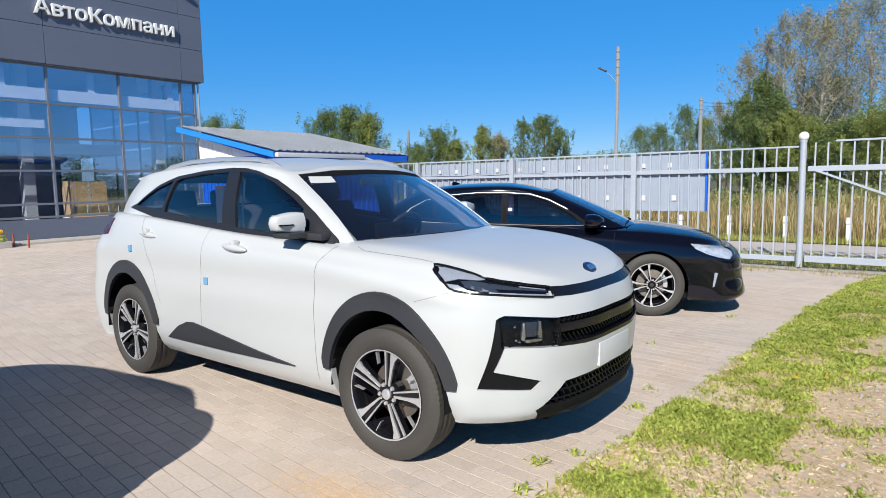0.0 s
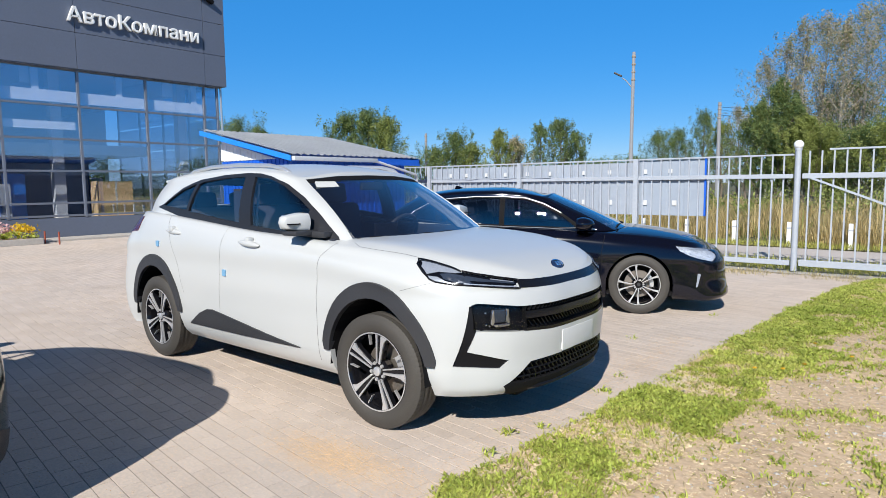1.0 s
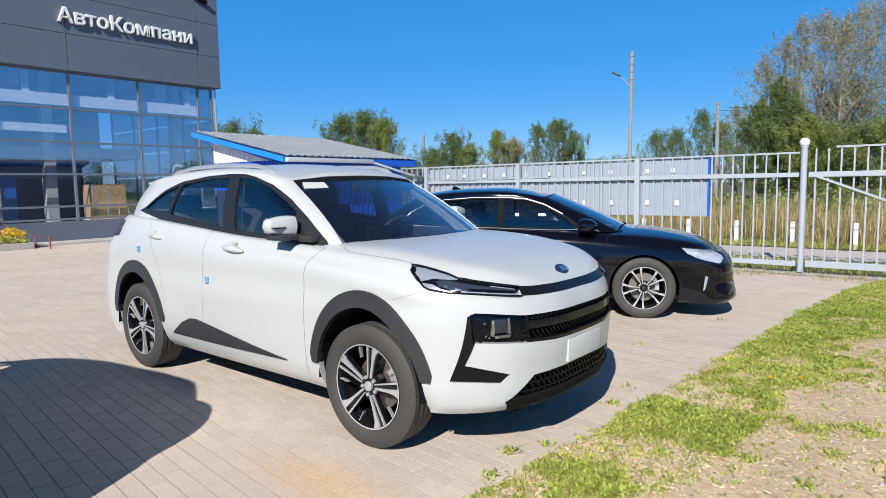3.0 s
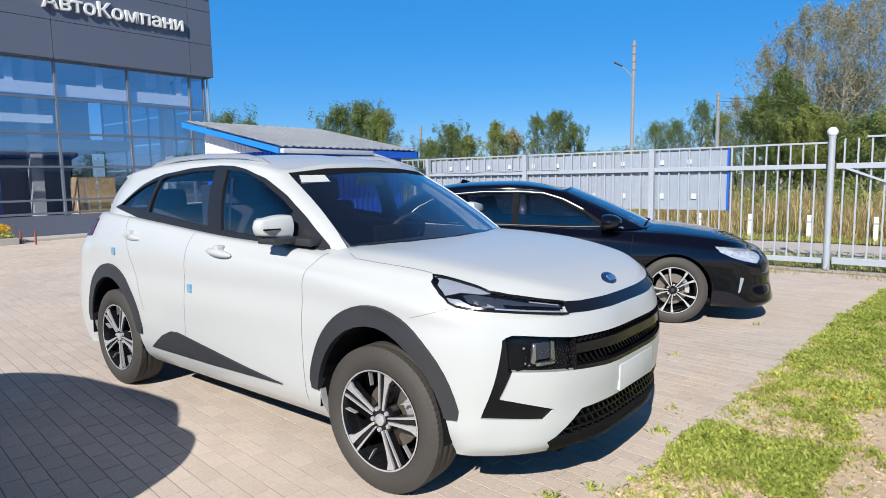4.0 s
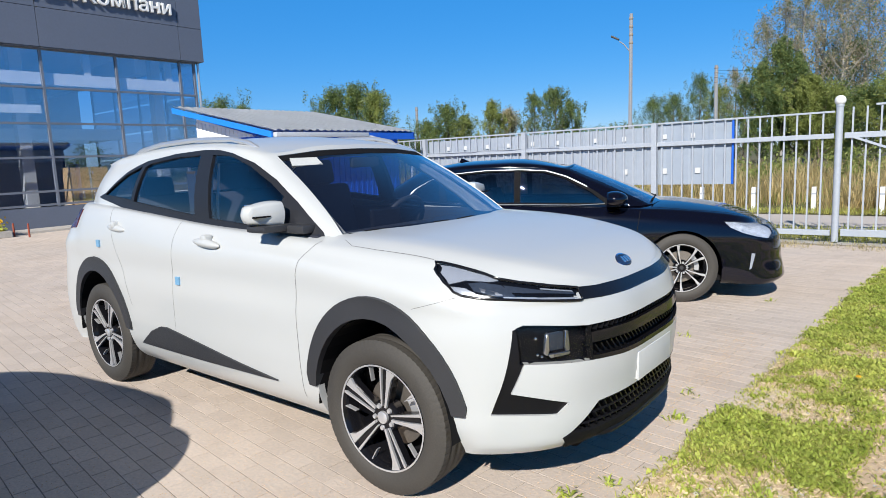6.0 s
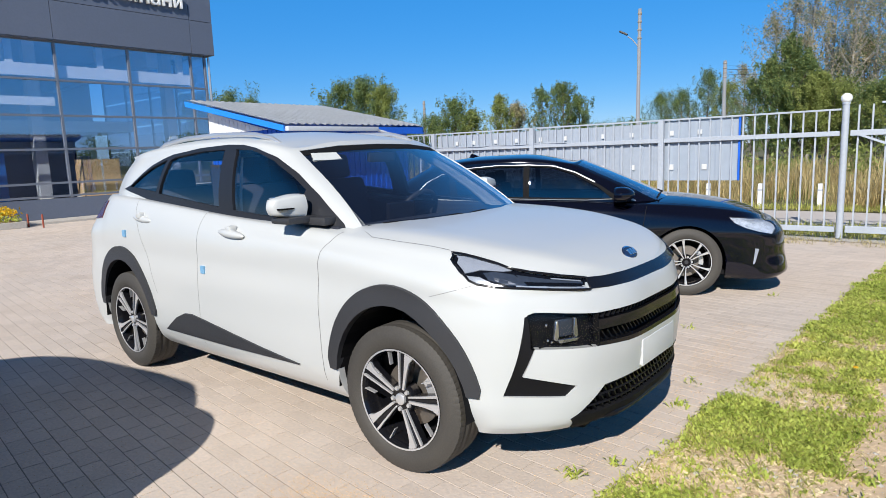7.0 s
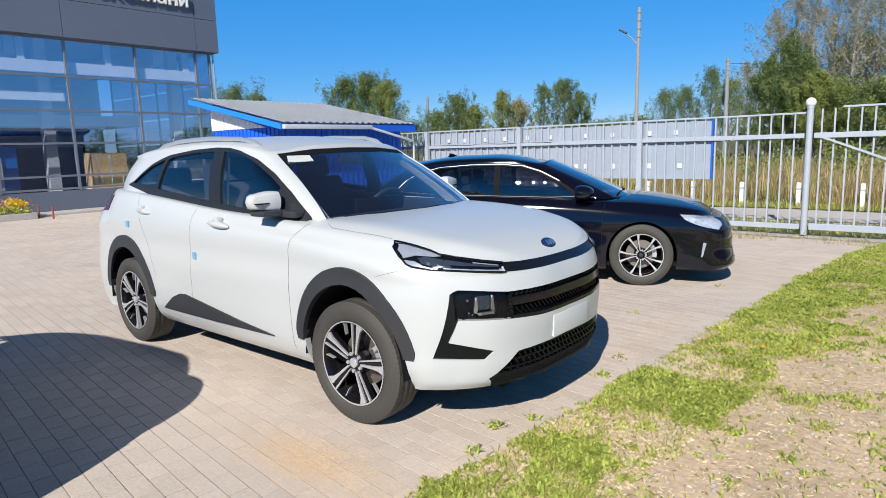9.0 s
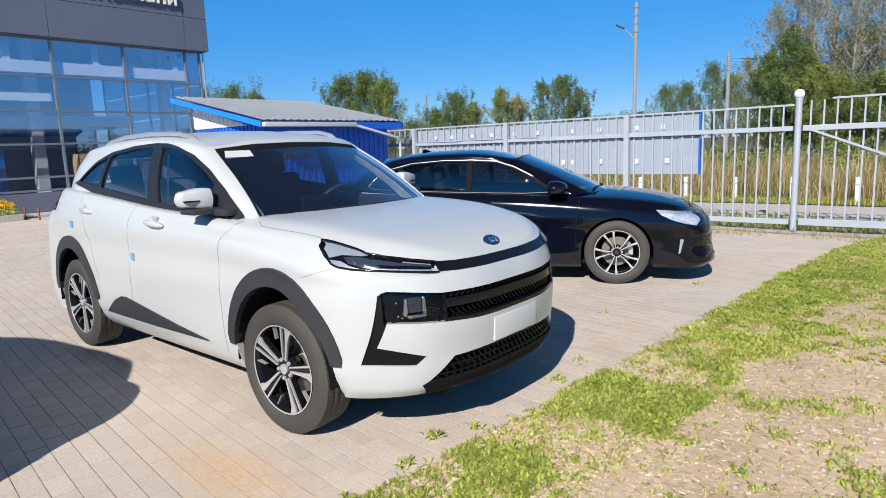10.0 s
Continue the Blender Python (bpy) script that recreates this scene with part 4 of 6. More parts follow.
    wheel_ring = lathe([(0.185 + 0.016 * math.cos(t), 0.016 * math.sin(t)) for t in np.linspace(0, 2 * math.pi, 9)[:-1]], 40, close=True, axis="z")
    for f in wheel_ring.verts:
        f.co = pose(0.36, 0.36, 1.03, 0, -62, 0) @ f.co
    sw = part("steering_wheel", wheel_ring, TRIM, car, "black steering wheel", 60)
    for a in (0, 120, 240):
        part("steering_spoke", box(0.0, 0.18, -0.018, 0.018, -0.012, 0.012, 0.004, pose(0.36, 0.36, 1.03, 0, -62, 0) @ pose(0, 0, 0, 0, 0, a + 180)), SATIN if a == 0 else TRIM, sw)
    part("inside_mirror", box(0.40, 0.43, -0.11, 0.11, 1.40, 1.46, 0.012), TRIM, car, smooth=40)
    part("belt_strap", tube([(-0.14, -0.62, 1.46), (-0.13, -0.655, 1.25), (-0.15, -0.67, 0.9)], 0.008, 6), LIGHTTRIM, car)
    part("pillar_trim", box(-0.36, -0.26, -0.705, -0.675, 0.9, 1.42, 0.01, None), TRIM, car)
    # inside face of the far front pillar, paper sticker and tape
    part("windscreen_sticker", prism([(-0.105, -0.038), (0.075, -0.038), (0.075, 0.040), (-0.085, 0.040)], 0.002, lambda u, v, w: Matrix.Translation((0.447, -0.455, 1.446)) @ pose(0, 0, 0, 0, 31, -12) @ Vector((-v * 1.0, u, w - 0.002))), STICKER, car, "white paper sticker behind the windscreen")
    for x, z in ((-0.225, 0.810), (-1.215, 0.975)):
        part("protective_tape", box(x - 0.020, x + 0.020, -0.899, -0.870, z - 0.023, z + 0.023, 0.002, Matrix.Identity(4)), BLUETAPE, car, "small blue protective tape on the door")
    for y0, y1 in ((0.55, 0.02), (-0.05, -0.58)):
        wp = tube([(1.075 - 0.14 * (abs(y0) / 0.7) ** 2, y0, 1.098), (1.085 - 0.14 * (abs(y1) / 0.7) ** 2, y1, 1.098)], 0.010, 6)
        part("wiper", wp, MATTBLK, car, "black wiper blade")
    R = 0.343
    for x in (F, B):
        for s in (-1, 1):
            wheel(car, "wheel", (x, s * 0.772, R + 0.002), R, 0.233, 0.212, "suv", 2.0 if x > 0 else 0.0, s, 80.0 if x > 0 else 64.0)
    return car


suv = crossover(pose(0, 0, 0))

# ---- saloon cars ----
def saloon(place, paint, label, pane, style="sedan", tailgate=0.0):
    car = thing("hatchback_car" if tailgate else "saloon_car", place, label, "car")

    def level(z, x0, w, tail, wf=0.0):
        return [(x0, 0, z), (x0 - 0.012, 0.28, z), (x0 - 0.065, 0.570, z), (x0 - 0.165, 0.742, z), (x0 - 0.29, 0.822 - wf, z), (1.80, w - 0.024 - wf, z), (1.39, w - 0.006, z), (0.8, w - 0.002, z), (0.0, w, z),
                (-0.8, w, z), (-1.39, w - 0.004, z), (-1.85, w - 0.03, z), (tail + 0.22, 0.78, z), (tail + 0.05, 0.56, z), (tail, 0, z)]
    shoulder = [(2.20, 0, 0.705), (2.185, 0.28, 0.712), (2.10, 0.52, 0.735), (1.99, 0.66, 0.765), (1.87, 0.725, 0.790), (1.70, 0.762, 0.815), (1.39, 0.785, 0.850), (0.8, 0.795, 0.888), (0.0, 0.800, 0.925),
                (-0.8, 0.798, 0.955), (-1.39, 0.785, 0.975), (-1.85, 0.750, 0.985), (-2.16, 0.66, 0.985), (-2.34, 0.45, 0.97), (-2.38, 0, 0.97)]
    low = [level(0.165, 2.35, 0.80, -2.36), level(0.21, 2.405, 0.845, -2.42), level(0.27, 2.400, 0.862, -2.45), level(0.38, 2.375, 0.872, -2.47), level(0.50, 2.365, 0.882, -2.47), level(0.62, 2.335, 0.886, -2.44), level(0.69, 2.275, 0.880, -2.42, 0.01),
           [(x + 0.018 if x > 1 else x - 0.02, y * 1.045, z - 0.04) for x, y, z in shoulder], shoulder]
    knot, crest = [1.0, 1.39, 1.8, 2.05, 2.15, 2.20], [0.955, 0.930, 0.880, 0.815, 0.765, 0.705]
    for f in (0.93, 0.82, 0.62, 0.4, 0.2, 0.0):
        low.append([(x, y * f, z + ((float(np.interp(x, knot, crest)) if x > 1.0 else (z + 0.05 if x > -2.2 else z)) - z) * (1 - f * f) ** 0.8) for x, y, z in shoulder])
    shell = half_shell(low, 150, 70)
    right = lambda c: c.y < -0.55
    nose = lambda c: c.x > 1.6
    back = lambda c: c.x < -1.7
    HZ, F, B = 0.325, 1.3875, -1.3875
    for cx in (F, B):
        take(shell, [(cx + 0.352, 0.10)] + arc(cx, HZ, 0.352, 0.352, 0, 180, 20) + [(cx - 0.352, 0.10)], "side", right).free()
    lamp = take(shell, [(1.755, 0.753), (1.86, 0.745), (1.956, 0.732), (2.06, 0.716), (2.134, 0.701), (2.185, 0.665), (2.195, 0.635), (2.150, 0.583), (2.02, 0.612), (1.908, 0.647), (1.807, 0.695)], "side", lambda c: c.y < -0.45 and c.x > 1.6)
    slot = take(shell, [(0.05, 0.665), (-0.37, 0.658), (-0.39, 0.600), (0.05, 0.590)], "front", nose)
    mouth = take(shell, [(0.05, 0.50), (-0.42, 0.50), (-0.56, 0.27), (0.05, 0.24)], "front", nose)
    fang = take(shell, [(1.990, 0.458), (2.022, 0.452), (1.992, 0.318), (1.974, 0.306)], "side", lambda c: c.y < -0.45 and c.x > 1.6)
    tail = take(shell, [(-0.45, 0.89), (-0.80, 0.90), (-0.86, 0.86), (-0.84, 0.72), (-0.50, 0.74)], "front", back)
    bumper = take(shell, [(0.05, 0.36), (-0.62, 0.36), (-0.80, 0.30), (-0.80, 0.15), (0.05, 0.15)], "front", back)
    gaps = bmesh.new()
    strip(shell, [(1.02, 0.86), (0.99, 0.7), (0.985, 0.45), (0.97, 0.27)], 0.006, "side", right, gaps)
    strip(shell, [(-0.14, 0.90), (-0.15, 0.6), (-0.18, 0.27)], 0.005, "side", right, gaps)
    strip(shell, [(-1.05, 0.93), (-1.0, 0.75), (-0.96, 0.45)], 0.005, "side", right, gaps)
    strip(shell, [(1.06, -0.70), (1.5, -0.742), (1.9, -0.66), (2.12, -0.45), (2.15, 0.01)], 0.006, "top", lambda c: c.z > 0.68 and c.x > 1, gaps)
    strip(shell, [(-1.93, 0.925), (-1.98, 0.72), (-1.90, 0.50)], 0.006, "side", right, gaps)
    door = [take(shell, o, "side", right) for o in ([(0.97, 0.27), (0.985, 0.45), (0.99, 0.7), (1.02, 0.86), (0.95, 0.93), (-0.14, 0.98), (-0.15, 0.6), (-0.18, 0.27)], [(-0.18, 0.27), (-0.15, 0.6), (-0.14, 0.98), (-1.05, 1.0), (-1.0, 0.75), (-0.96, 0.27)])]
    take(shell, [(0.95, 0.01), (0.95, -0.66), (0.3, -0.70), (-1.2, -0.69), (-1.5, -0.60), (-1.62, 0.01)], "top", lambda c: c.z > 0.9).free()
    tagged(part("panel_joint", mirrored(swell(gaps, 0.0006)), MATTBLK, car), kind="stuff")
    part("body", mirrored(hem(shell, 0.03)), paint, car, "", 50)
    for nm, piece, hx in (("front_door", door[0], 0.0), ("rear_door", door[1], -0.9)):
        hem(piece, 0.02)
        for s, q in ((-1, piece), (1, flipped(piece))):
            d = part(nm, q, paint, car, "", 50)
            part("handle", tube([(hx - 0.11, s * 0.86, 0.848), (hx - 0.08, s * 0.892, 0.850), (hx + 0.08, s * 0.892, 0.846), (hx + 0.11, s * 0.86, 0.844)], 0.013, 8), paint, d, "", 60)
    for s in (-1, 1):
        lp = lamp.copy() if s < 0 else flipped(lamp)
        h = new("headlight")
        h.parent = car
        tagged(h, "large clear headlight")
        part("housing", swell(lp.copy(), -0.012), LAMPWH, h, "", 40)
        part("lens", swell(lp, 0.002), LENS, h, "", 50).visible_shadow = False
        for y in (0.50, 0.62):
            part("projector", lathe([(0.002, 0.02), (0.025, 0.015), (0.034, 0.0), (0.034, -0.02)], 16, centre=(2.02 - (y - 0.5) * 0.9, s * (y + 0.10), 0.655), axis="z"), GLOSSBLK, h)
        q = fang.copy() if s < 0 else flipped(fang)
        part("bumper_accent", hem(swell(q, 0.004), 0.02), LAMPGR, car, "silver vertical bumper accent", 50)
        q = tail.copy() if s < 0 else flipped(tail)
        part("tail_light", hem(swell(q, 0.006), 0.02), REDLENS, car, "red tail light", 50)
    part("grille_back", mirrored(hem(swell(slot, -0.03), -0.03)), MATTBLK, car)
    for z in (0.612, 0.635):
        part("grille_bar", tube([(2.285 - 0.085 * (abs(y) / 0.555) ** 2.5, y, z + 0.004) for y in np.linspace(-0.36, 0.36, 13)], 0.006, 6), CHROME, car)
    part("intake", mirrored(hem(swell(mouth, -0.03), -0.03)), MATTBLK, car)
    for z in (0.30, 0.36, 0.42):
        part("intake_bar", tube([(2.335 - 0.085 * (abs(y) / 0.555) ** 2.5, y, z) for y in np.linspace(-0.42, 0.42, 13)], 0.006, 6), GLOSSBLK, car)
    part("rear_bumper_insert", mirrored(hem(swell(bumper, 0.004), 0.02)), PLASTIC, car, "", 50)
    base = [(1.29, 0, 0.925), (1.25, 0.35, 0.928), (1.09, 0.665, 0.905), (0.93, 0.720, 0.900), (0.45, 0.738, 0.905), (-0.15, 0.745, 0.925), (-0.85, 0.735, 0.950), (-1.25, 0.70, 0.975), (-1.55, 0.63, 0.99), (-1.72, 0.40, 1.0), (-1.76, 0, 1.0)]
    edge = [(0.42, 0, 1.318), (0.40, 0.30, 1.310), (0.30, 0.535, 1.290), (0.18, 0.568, 1.309), (-0.08, 0.585, 1.338), (-0.45, 0.592, 1.345), (-0.80, 0.575, 1.332), (-1.02, 0.545, 1.305), (-1.16, 0.47, 1.285), (-1.24, 0.28, 1.295), (-1.26, 0, 1.300)]
    # a longer roof makes a hatchback
    base = [(x - tailgate * min(1.0, max(0.0, (-1.2 - x) / 0.5)) * 0.8, y, z) for x, y, z in base]
    edge = [(x - tailgate * min(1.0, max(0.0, (-0.8 - x) / 0.4)), y, z) for x, y, z in edge]
    up = []
    for f in (0.0, 0.3, 0.6, 0.85, 1.0):
        up.append([(a[0] + (b[0] - a[0]) * f + (0.02 * math.sin(math.pi * f) if a[1] < 0.66 else 0) * (1 if a[0] > 0 else -1), a[1] + (b[1] - a[1]) * f + 0.028 * math.sin(math.pi * f) * min(1, a[1] / 0.7), a[2] + (b[2] - a[2]) * f) for a, b in zip(base, edge)])
    for f in (0.95, 0.85, 0.65, 0.4, 0.2, 0.0):
        up.append([(x - 0.012 * (1 - f), y * f, z + (1 - f * f) ** 0.7 * 0.050 * min(1.0, max(0.0, (0.44 - x) / 0.5 + 0.12)) * min(1, y / 0.4 + 0.1)) for x, y, z in edge])
    cab = half_shell(up, 150, 54)
    wide = lambda c: c.y < (-0.565 if c.x > -0.9 else -0.49)
    dlo = [(0.80, 0.922), (0.45, 0.928), (-0.15, 0.948), (-0.85, 0.974), (-1.22, 0.998), (-1.30, 1.03), (-1.20, 1.13), (-1.03, 1.215), (-0.80, 1.268), (-0.45, 1.290), (-0.12, 1.288), (0.14, 1.268), (0.34, 1.205), (0.60, 1.065)]
    side = np.array([v.co for v in cab.verts if v.co.y < -0.5])
    loop = []
    line = [(0.70, 0.934)] + dlo[1:-1] + [(0.57, 1.085)]
    for (xa, za), (xb, zb) in zip(line, line[1:]):
        for t in np.linspace(0, 1, 8)[:-1]:
            x, z = xa + (xb - xa) * t, za + (zb - za) * t
            d2 = (side[:, 0] - x) ** 2 + (side[:, 2] - z) ** 2
            best = np.argsort(d2)[:5]
            w = 1 / (d2[best] + 1e-5)
            loop.append((x, float((side[best, 1] * w).sum() / w.sum()) - 0.007, z))
    trim = take(cab, dlo, "side", wide)
    glassy = [(0.70, 0.942), (0.45, 0.946), (-0.11, 0.965), (-0.11, 1.270), (0.13, 1.250), (0.32, 1.188), (0.57, 1.05)]
    glassy2 = [(-0.17, 0.967), (-0.85, 0.993), (-0.90, 1.222), (-0.80, 1.250), (-0.45, 1.273), (-0.17, 1.272)]
    glassy3 = [(-0.93, 0.998), (-1.20, 1.015), (-1.17, 1.11), (-1.02, 1.192), (-0.95, 1.210)]
    panes = [take(trim, g, "side", wide) for g in (glassy, glassy2, glassy3)]
    screen = take(cab, [(0.01, 0.90), (-0.36, 0.90), (-0.635, 0.912), (-0.55, 1.16), (-0.505, 1.278), (-0.30, 1.308), (0.01, 1.318)], "front", lambda c: c.x > 0.25)
    rear = take(cab, [(0.01, 1.01), (-0.56, 1.01), (-0.42, 1.26), (0.01, 1.28)], "front", lambda c: c.x < -1.15)
    part("roof", mirrored(hem(cab, 0.03)), paint, car, "", 50)
    for s in (-1, 1):
        q = trim.copy() if s < 0 else flipped(trim)
        part("window_surround", hem(swell(q, 0.001), 0.02), MATTBLK, car, "", 50)
        part("window_chrome", tube([(x, -s * y, z) for x, y, z in loop], 0.0040, 6), SATIN, car, "bright chrome window line", 50)
        for g in panes:
            q = g.copy() if s < 0 else flipped(g)
            part("side_window", swell(q, -0.006), pane, car, "dark tinted side window", 50).visible_shadow = False
        fore = 0.22 if tailgate else 0.0
        m = new("door_mirror")
        m.parent = car
        tagged(m, "body-coloured door mirror")
        cap = bmesh.new()
        bmesh.ops.create_uvsphere(cap, u_segments=20, v_segments=12, radius=1, matrix=Matrix.Translation((0.78 + fore, s * 0.885, 0.985)) @ pose(0, 0, 0, 0, 0, s * -18) @ Matrix.Diagonal((0.13, 0.135, 0.075, 1)))
        for v in cap.verts:
            v.co.x = max(v.co.x, 0.715 + fore)
        part("mirror_cap", cap, paint, m, "", 50)
        part("mirror_foot", box(0.72 + fore, 0.84 + fore, min(s * 0.72, s * 0.84), max(s * 0.72, s * 0.84), 0.925, 0.955, 0.01), GLOSSBLK, m)
        part("mirror_sail", prism([(0.93, 0.915), (0.76, 0.930), (0.78, 1.000)], 0.012, lambda u, v, w, s=s: Vector((u + fore, s * (0.748 - (v - 0.93) * 0.30 + w), v))), SATIN, m, "bright triangle behind the mirror")
        for k in (0.36,):
            st = new("seat")
            st.parent = car
            part("backrest", box(-0.06, 0.06, -0.23, 0.23, 0, 0.60, 0.05, Matrix.Translation((-0.38, s * k, 0.48)) @ pose(0, 0, 0, 0, -14, 0)), CLOTH, st, "", 50)
            part("headrest", box(-0.05, 0.05, -0.12, 0.12, 0, 0.16, 0.04, Matrix.Translation((-0.54, s * k, 1.06)) @ pose(0, 0, 0, 0, -10, 0)), CLOTH, st, "", 50)
    part("windscreen", mirrored(swell(screen, -0.003)), CARGLASS, car, "windscreen", 50).visible_shadow = False
    part("rear_window", mirrored(swell(rear, -0.004)), pane, car, "", 50).visible_shadow = False
    part("dashboard", box(0.62, 1.15, -0.66, 0.66, 0.70, 0.90, 0.05), TRIM, car, "", 50)
    part("rear_bench", box(-0.07, 0.07, -0.60, 0.60, 0, 0.55, 0.05, Matrix.Translation((-1.05, 0, 0.50)) @ pose(0, 0, 0, 0, -20, 0)), CLOTH, car, "", 50)
    part("parcel_shelf", box(-1.65, -1.1, -0.58, 0.58, 0.90, 0.93), TRIM, car)
    fin = prism([(-0.86, 1.365), (-0.70, 1.372), (-0.80, 1.415), (-0.83, 1.420)], 0.03, lambda u, v, w: Vector((u, w - 0.015, v)))
    part("antenna_fin", fin, paint, car)
    for y0, y1 in ((0.50, 0.05), (-0.05, -0.52)):
        part("wiper", tube([(1.235 - 0.13 * (abs(y0) / 0.66) ** 2, y0, 0.955), (1.24 - 0.13 * (abs(y1) / 0.66) ** 2, y1, 0.952)], 0.010, 6), MATTBLK, car)
    part("floor_pan", box(-2.2, 2.05, -0.74, 0.74, 0.19, 0.23), MATTBLK, car)
    part("rear_plate", box(-2.448, -2.428, -0.26, 0.26, 0.62, 0.74, 0.004), PLATE, car, "blank pale plate")
    for cx in (F, B):
        for s in (-1, 1):
            ln = bmesh.new()
            outer = arc(cx, HZ - 0.01, 0.358, 0.370, 0, 180, 18)
            rows = [[ln.verts.new((x, s * y, z)) for x, z in outer] for y in (0.868, 0.5)]
            for k in range(17):
                ln.faces.new((rows[0][k], rows[0][k + 1], rows[1][k + 1], rows[1][k]))
            ln.faces.new(rows[1])
            part("arch_liner", ln, MATTBLK, car)
            wheel(car, "wheel", (cx, s * 0.775, 0.325), 0.322, 0.222, 0.205, style, 0.0, s, 112.0)
    return car


saloon(pose(-0.394, 3.374, 0, 0, 0, 26.0), BLACKP, "glossy black saloon parked nose to the lawn edge", PRIVACY)
saloon(pose(-1.06, -3.88, 0, 0, 0, 197.0) @ Matrix.Diagonal((0.92, 1.0, 1.22, 1)), GREENP, "dark green hatchback parked on the pavers", PRIVACY, tailgate=0.60)

# ---- ground ----
plain_mesh("ground", [(-900, -900, -0.06), (900, -900, -0.06), (900, 900, -0.06), (-900, 900, -0.06)], [(0, 1, 2, 3)], FIELD)
tagged(bpy.data.objects["ground"], "dry grassy open land", "ground", kind="structure")


def sheet(name, x0, x1, y0, y1, z, m, step, rough, label, category, edge=None):
    """A gently uneven sheet of ground."""
    nx, ny = max(2, int((x1 - x0) / step) + 1), max(2, int((y1 - y0) / step) + 1)
    X, Y = np.meshgrid(np.linspace(x0, x1, nx), np.linspace(y0, y1, ny), indexing="ij")
    if edge is not None:
        T = np.linspace(0, 1, nx)[:, None]
        X = edge(Y) + (x1 - edge(Y)) * T
    Z = z + rough * (np.sin(X * 2.1 + np.cos(Y * 1.7)) + np.sin(Y * 2.7 + X * 0.9))
    idx = np.arange(nx * ny).reshape(nx, ny)
    f = np.stack([idx[:-1, :-1], idx[1:, :-1], idx[1:, 1:], idx[:-1, 1:]], -1).reshape(-1, 4)
    ob = plain_mesh(name, np.stack([X, Y, Z], -1).reshape(-1, 3), f, m, smooth=True)
    return tagged(ob, label, category, kind="structure")


def grass_edge(y):
    return np.interp(y, [-8, -1.1, 0.0, 1.8, 3.2, 5.3, 6.6, 7.6], [1.95, 2.14, 2.26, 2.37, 2.48, 2.63, 2.80, 3.1])


pave = sheet("pavement", -30, 3.4, -26, 7.6, -0.0022, JOINT, 0.25, 0.0004, "paved parking yard of grey-beige concrete pavers", "pavement")
soil = sheet("soil_strip", 2.2, 16, -8, 7.4, 0.006, SOIL, 0.12, 0.004, "bare dry soil strip with patchy grass", "soil", lambda y: grass_edge(y) - 0.05)
verge = sheet("fence_apron", -9, 16, 7.35, 8.5, -0.012, CONCRETE, 0.2, 0.004, "worn concrete apron under the fence", "apron")
road = sheet("road", -60, 60, 9.2, 11.9, -0.02, ASPHALT, 1.0, 0.004, "worn grey asphalt road behind the fence", "road")

# ---- fence ----
FY = 7.9
fence = thing("fence", pose(0, FY, 0), "grey painted steel bar fence with corrugated sheets", "fence")


def fence_bar(parent, x, z0, z1, w=0.012, y=0.0):
    return part("bar", box(x - w, x + w, y - w, y + w, z0, z1), FENCE, parent)


for x in (-7.9, -5.8, -3.30, -0.77):
    part("post", box(x - 0.045, x + 0.045, -0.075, 0.015, 0.0, 1.86, 0.006), FENCE, fence)
part("rail", box(-7.9, 1.80, -0.03, 0.02, 1.475, 1.545, 0.006), FENCE, fence)
part("rail", box(-7.9, 1.80, 0.0, 0.03, 1.835, 1.862, 0.004), FENCE, fence)
part("rail", box(-7.9, 1.80, -0.03, 0.03, 0.085, 0.165, 0.006), FENCE, fence)
for k in range(58):
    fence_bar(fence, 1.66 - 0.1655 * k, 0.12, 1.84, 0.011, 0.015)
gate = thing("gate", pose(0, FY, 0), "grey steel bar gate leaf with diagonal brace", "gate")
part("rail", box(1.93, 8.0, -0.03, 0.02, 1.470, 1.550, 0.006), FENCE, gate)
part("rail", box(2.28, 8.0, -0.01, 0.02, 1.90, 1.928, 0.004), FENCE, gate)
part("rail", box(1.93, 8.0, -0.03, 0.03, 0.085, 0.185, 0.006), FENCE, gate)
part("brace", prism([(2.02, 1.475), (2.10, 1.475), (5.3, 0.16), (5.2, 0.16)], 0.03, lambda u, v, w: Vector((u, w - 0.035, v))), FENCE, gate)
for k in range(36):
    x = 2.02 + 0.165 * k
    fence_bar(gate, x, 0.14, 1.90, 0.011, 0.012)
post = thing("gate_post", pose(1.86, FY, 0), "grey steel gate post with a white ball cap", "post")
part("shaft", tube([(0, 0, 0), (0, 0, 1.93)], 0.046, 20), FENCE, post, smooth=50)
part("collar", tube([(0, 0, 1.915), (0, 0, 1.945)], 0.052, 20), FENCE, post, smooth=50)
bl = bmesh.new()
bmesh.ops.create_uvsphere(bl, u_segments=24, v_segments=16, radius=0.072, matrix=Matrix.Translation((0, 0, 2.0)))
part("ball", bl, WHITESH, post, "white ball finial", 80)


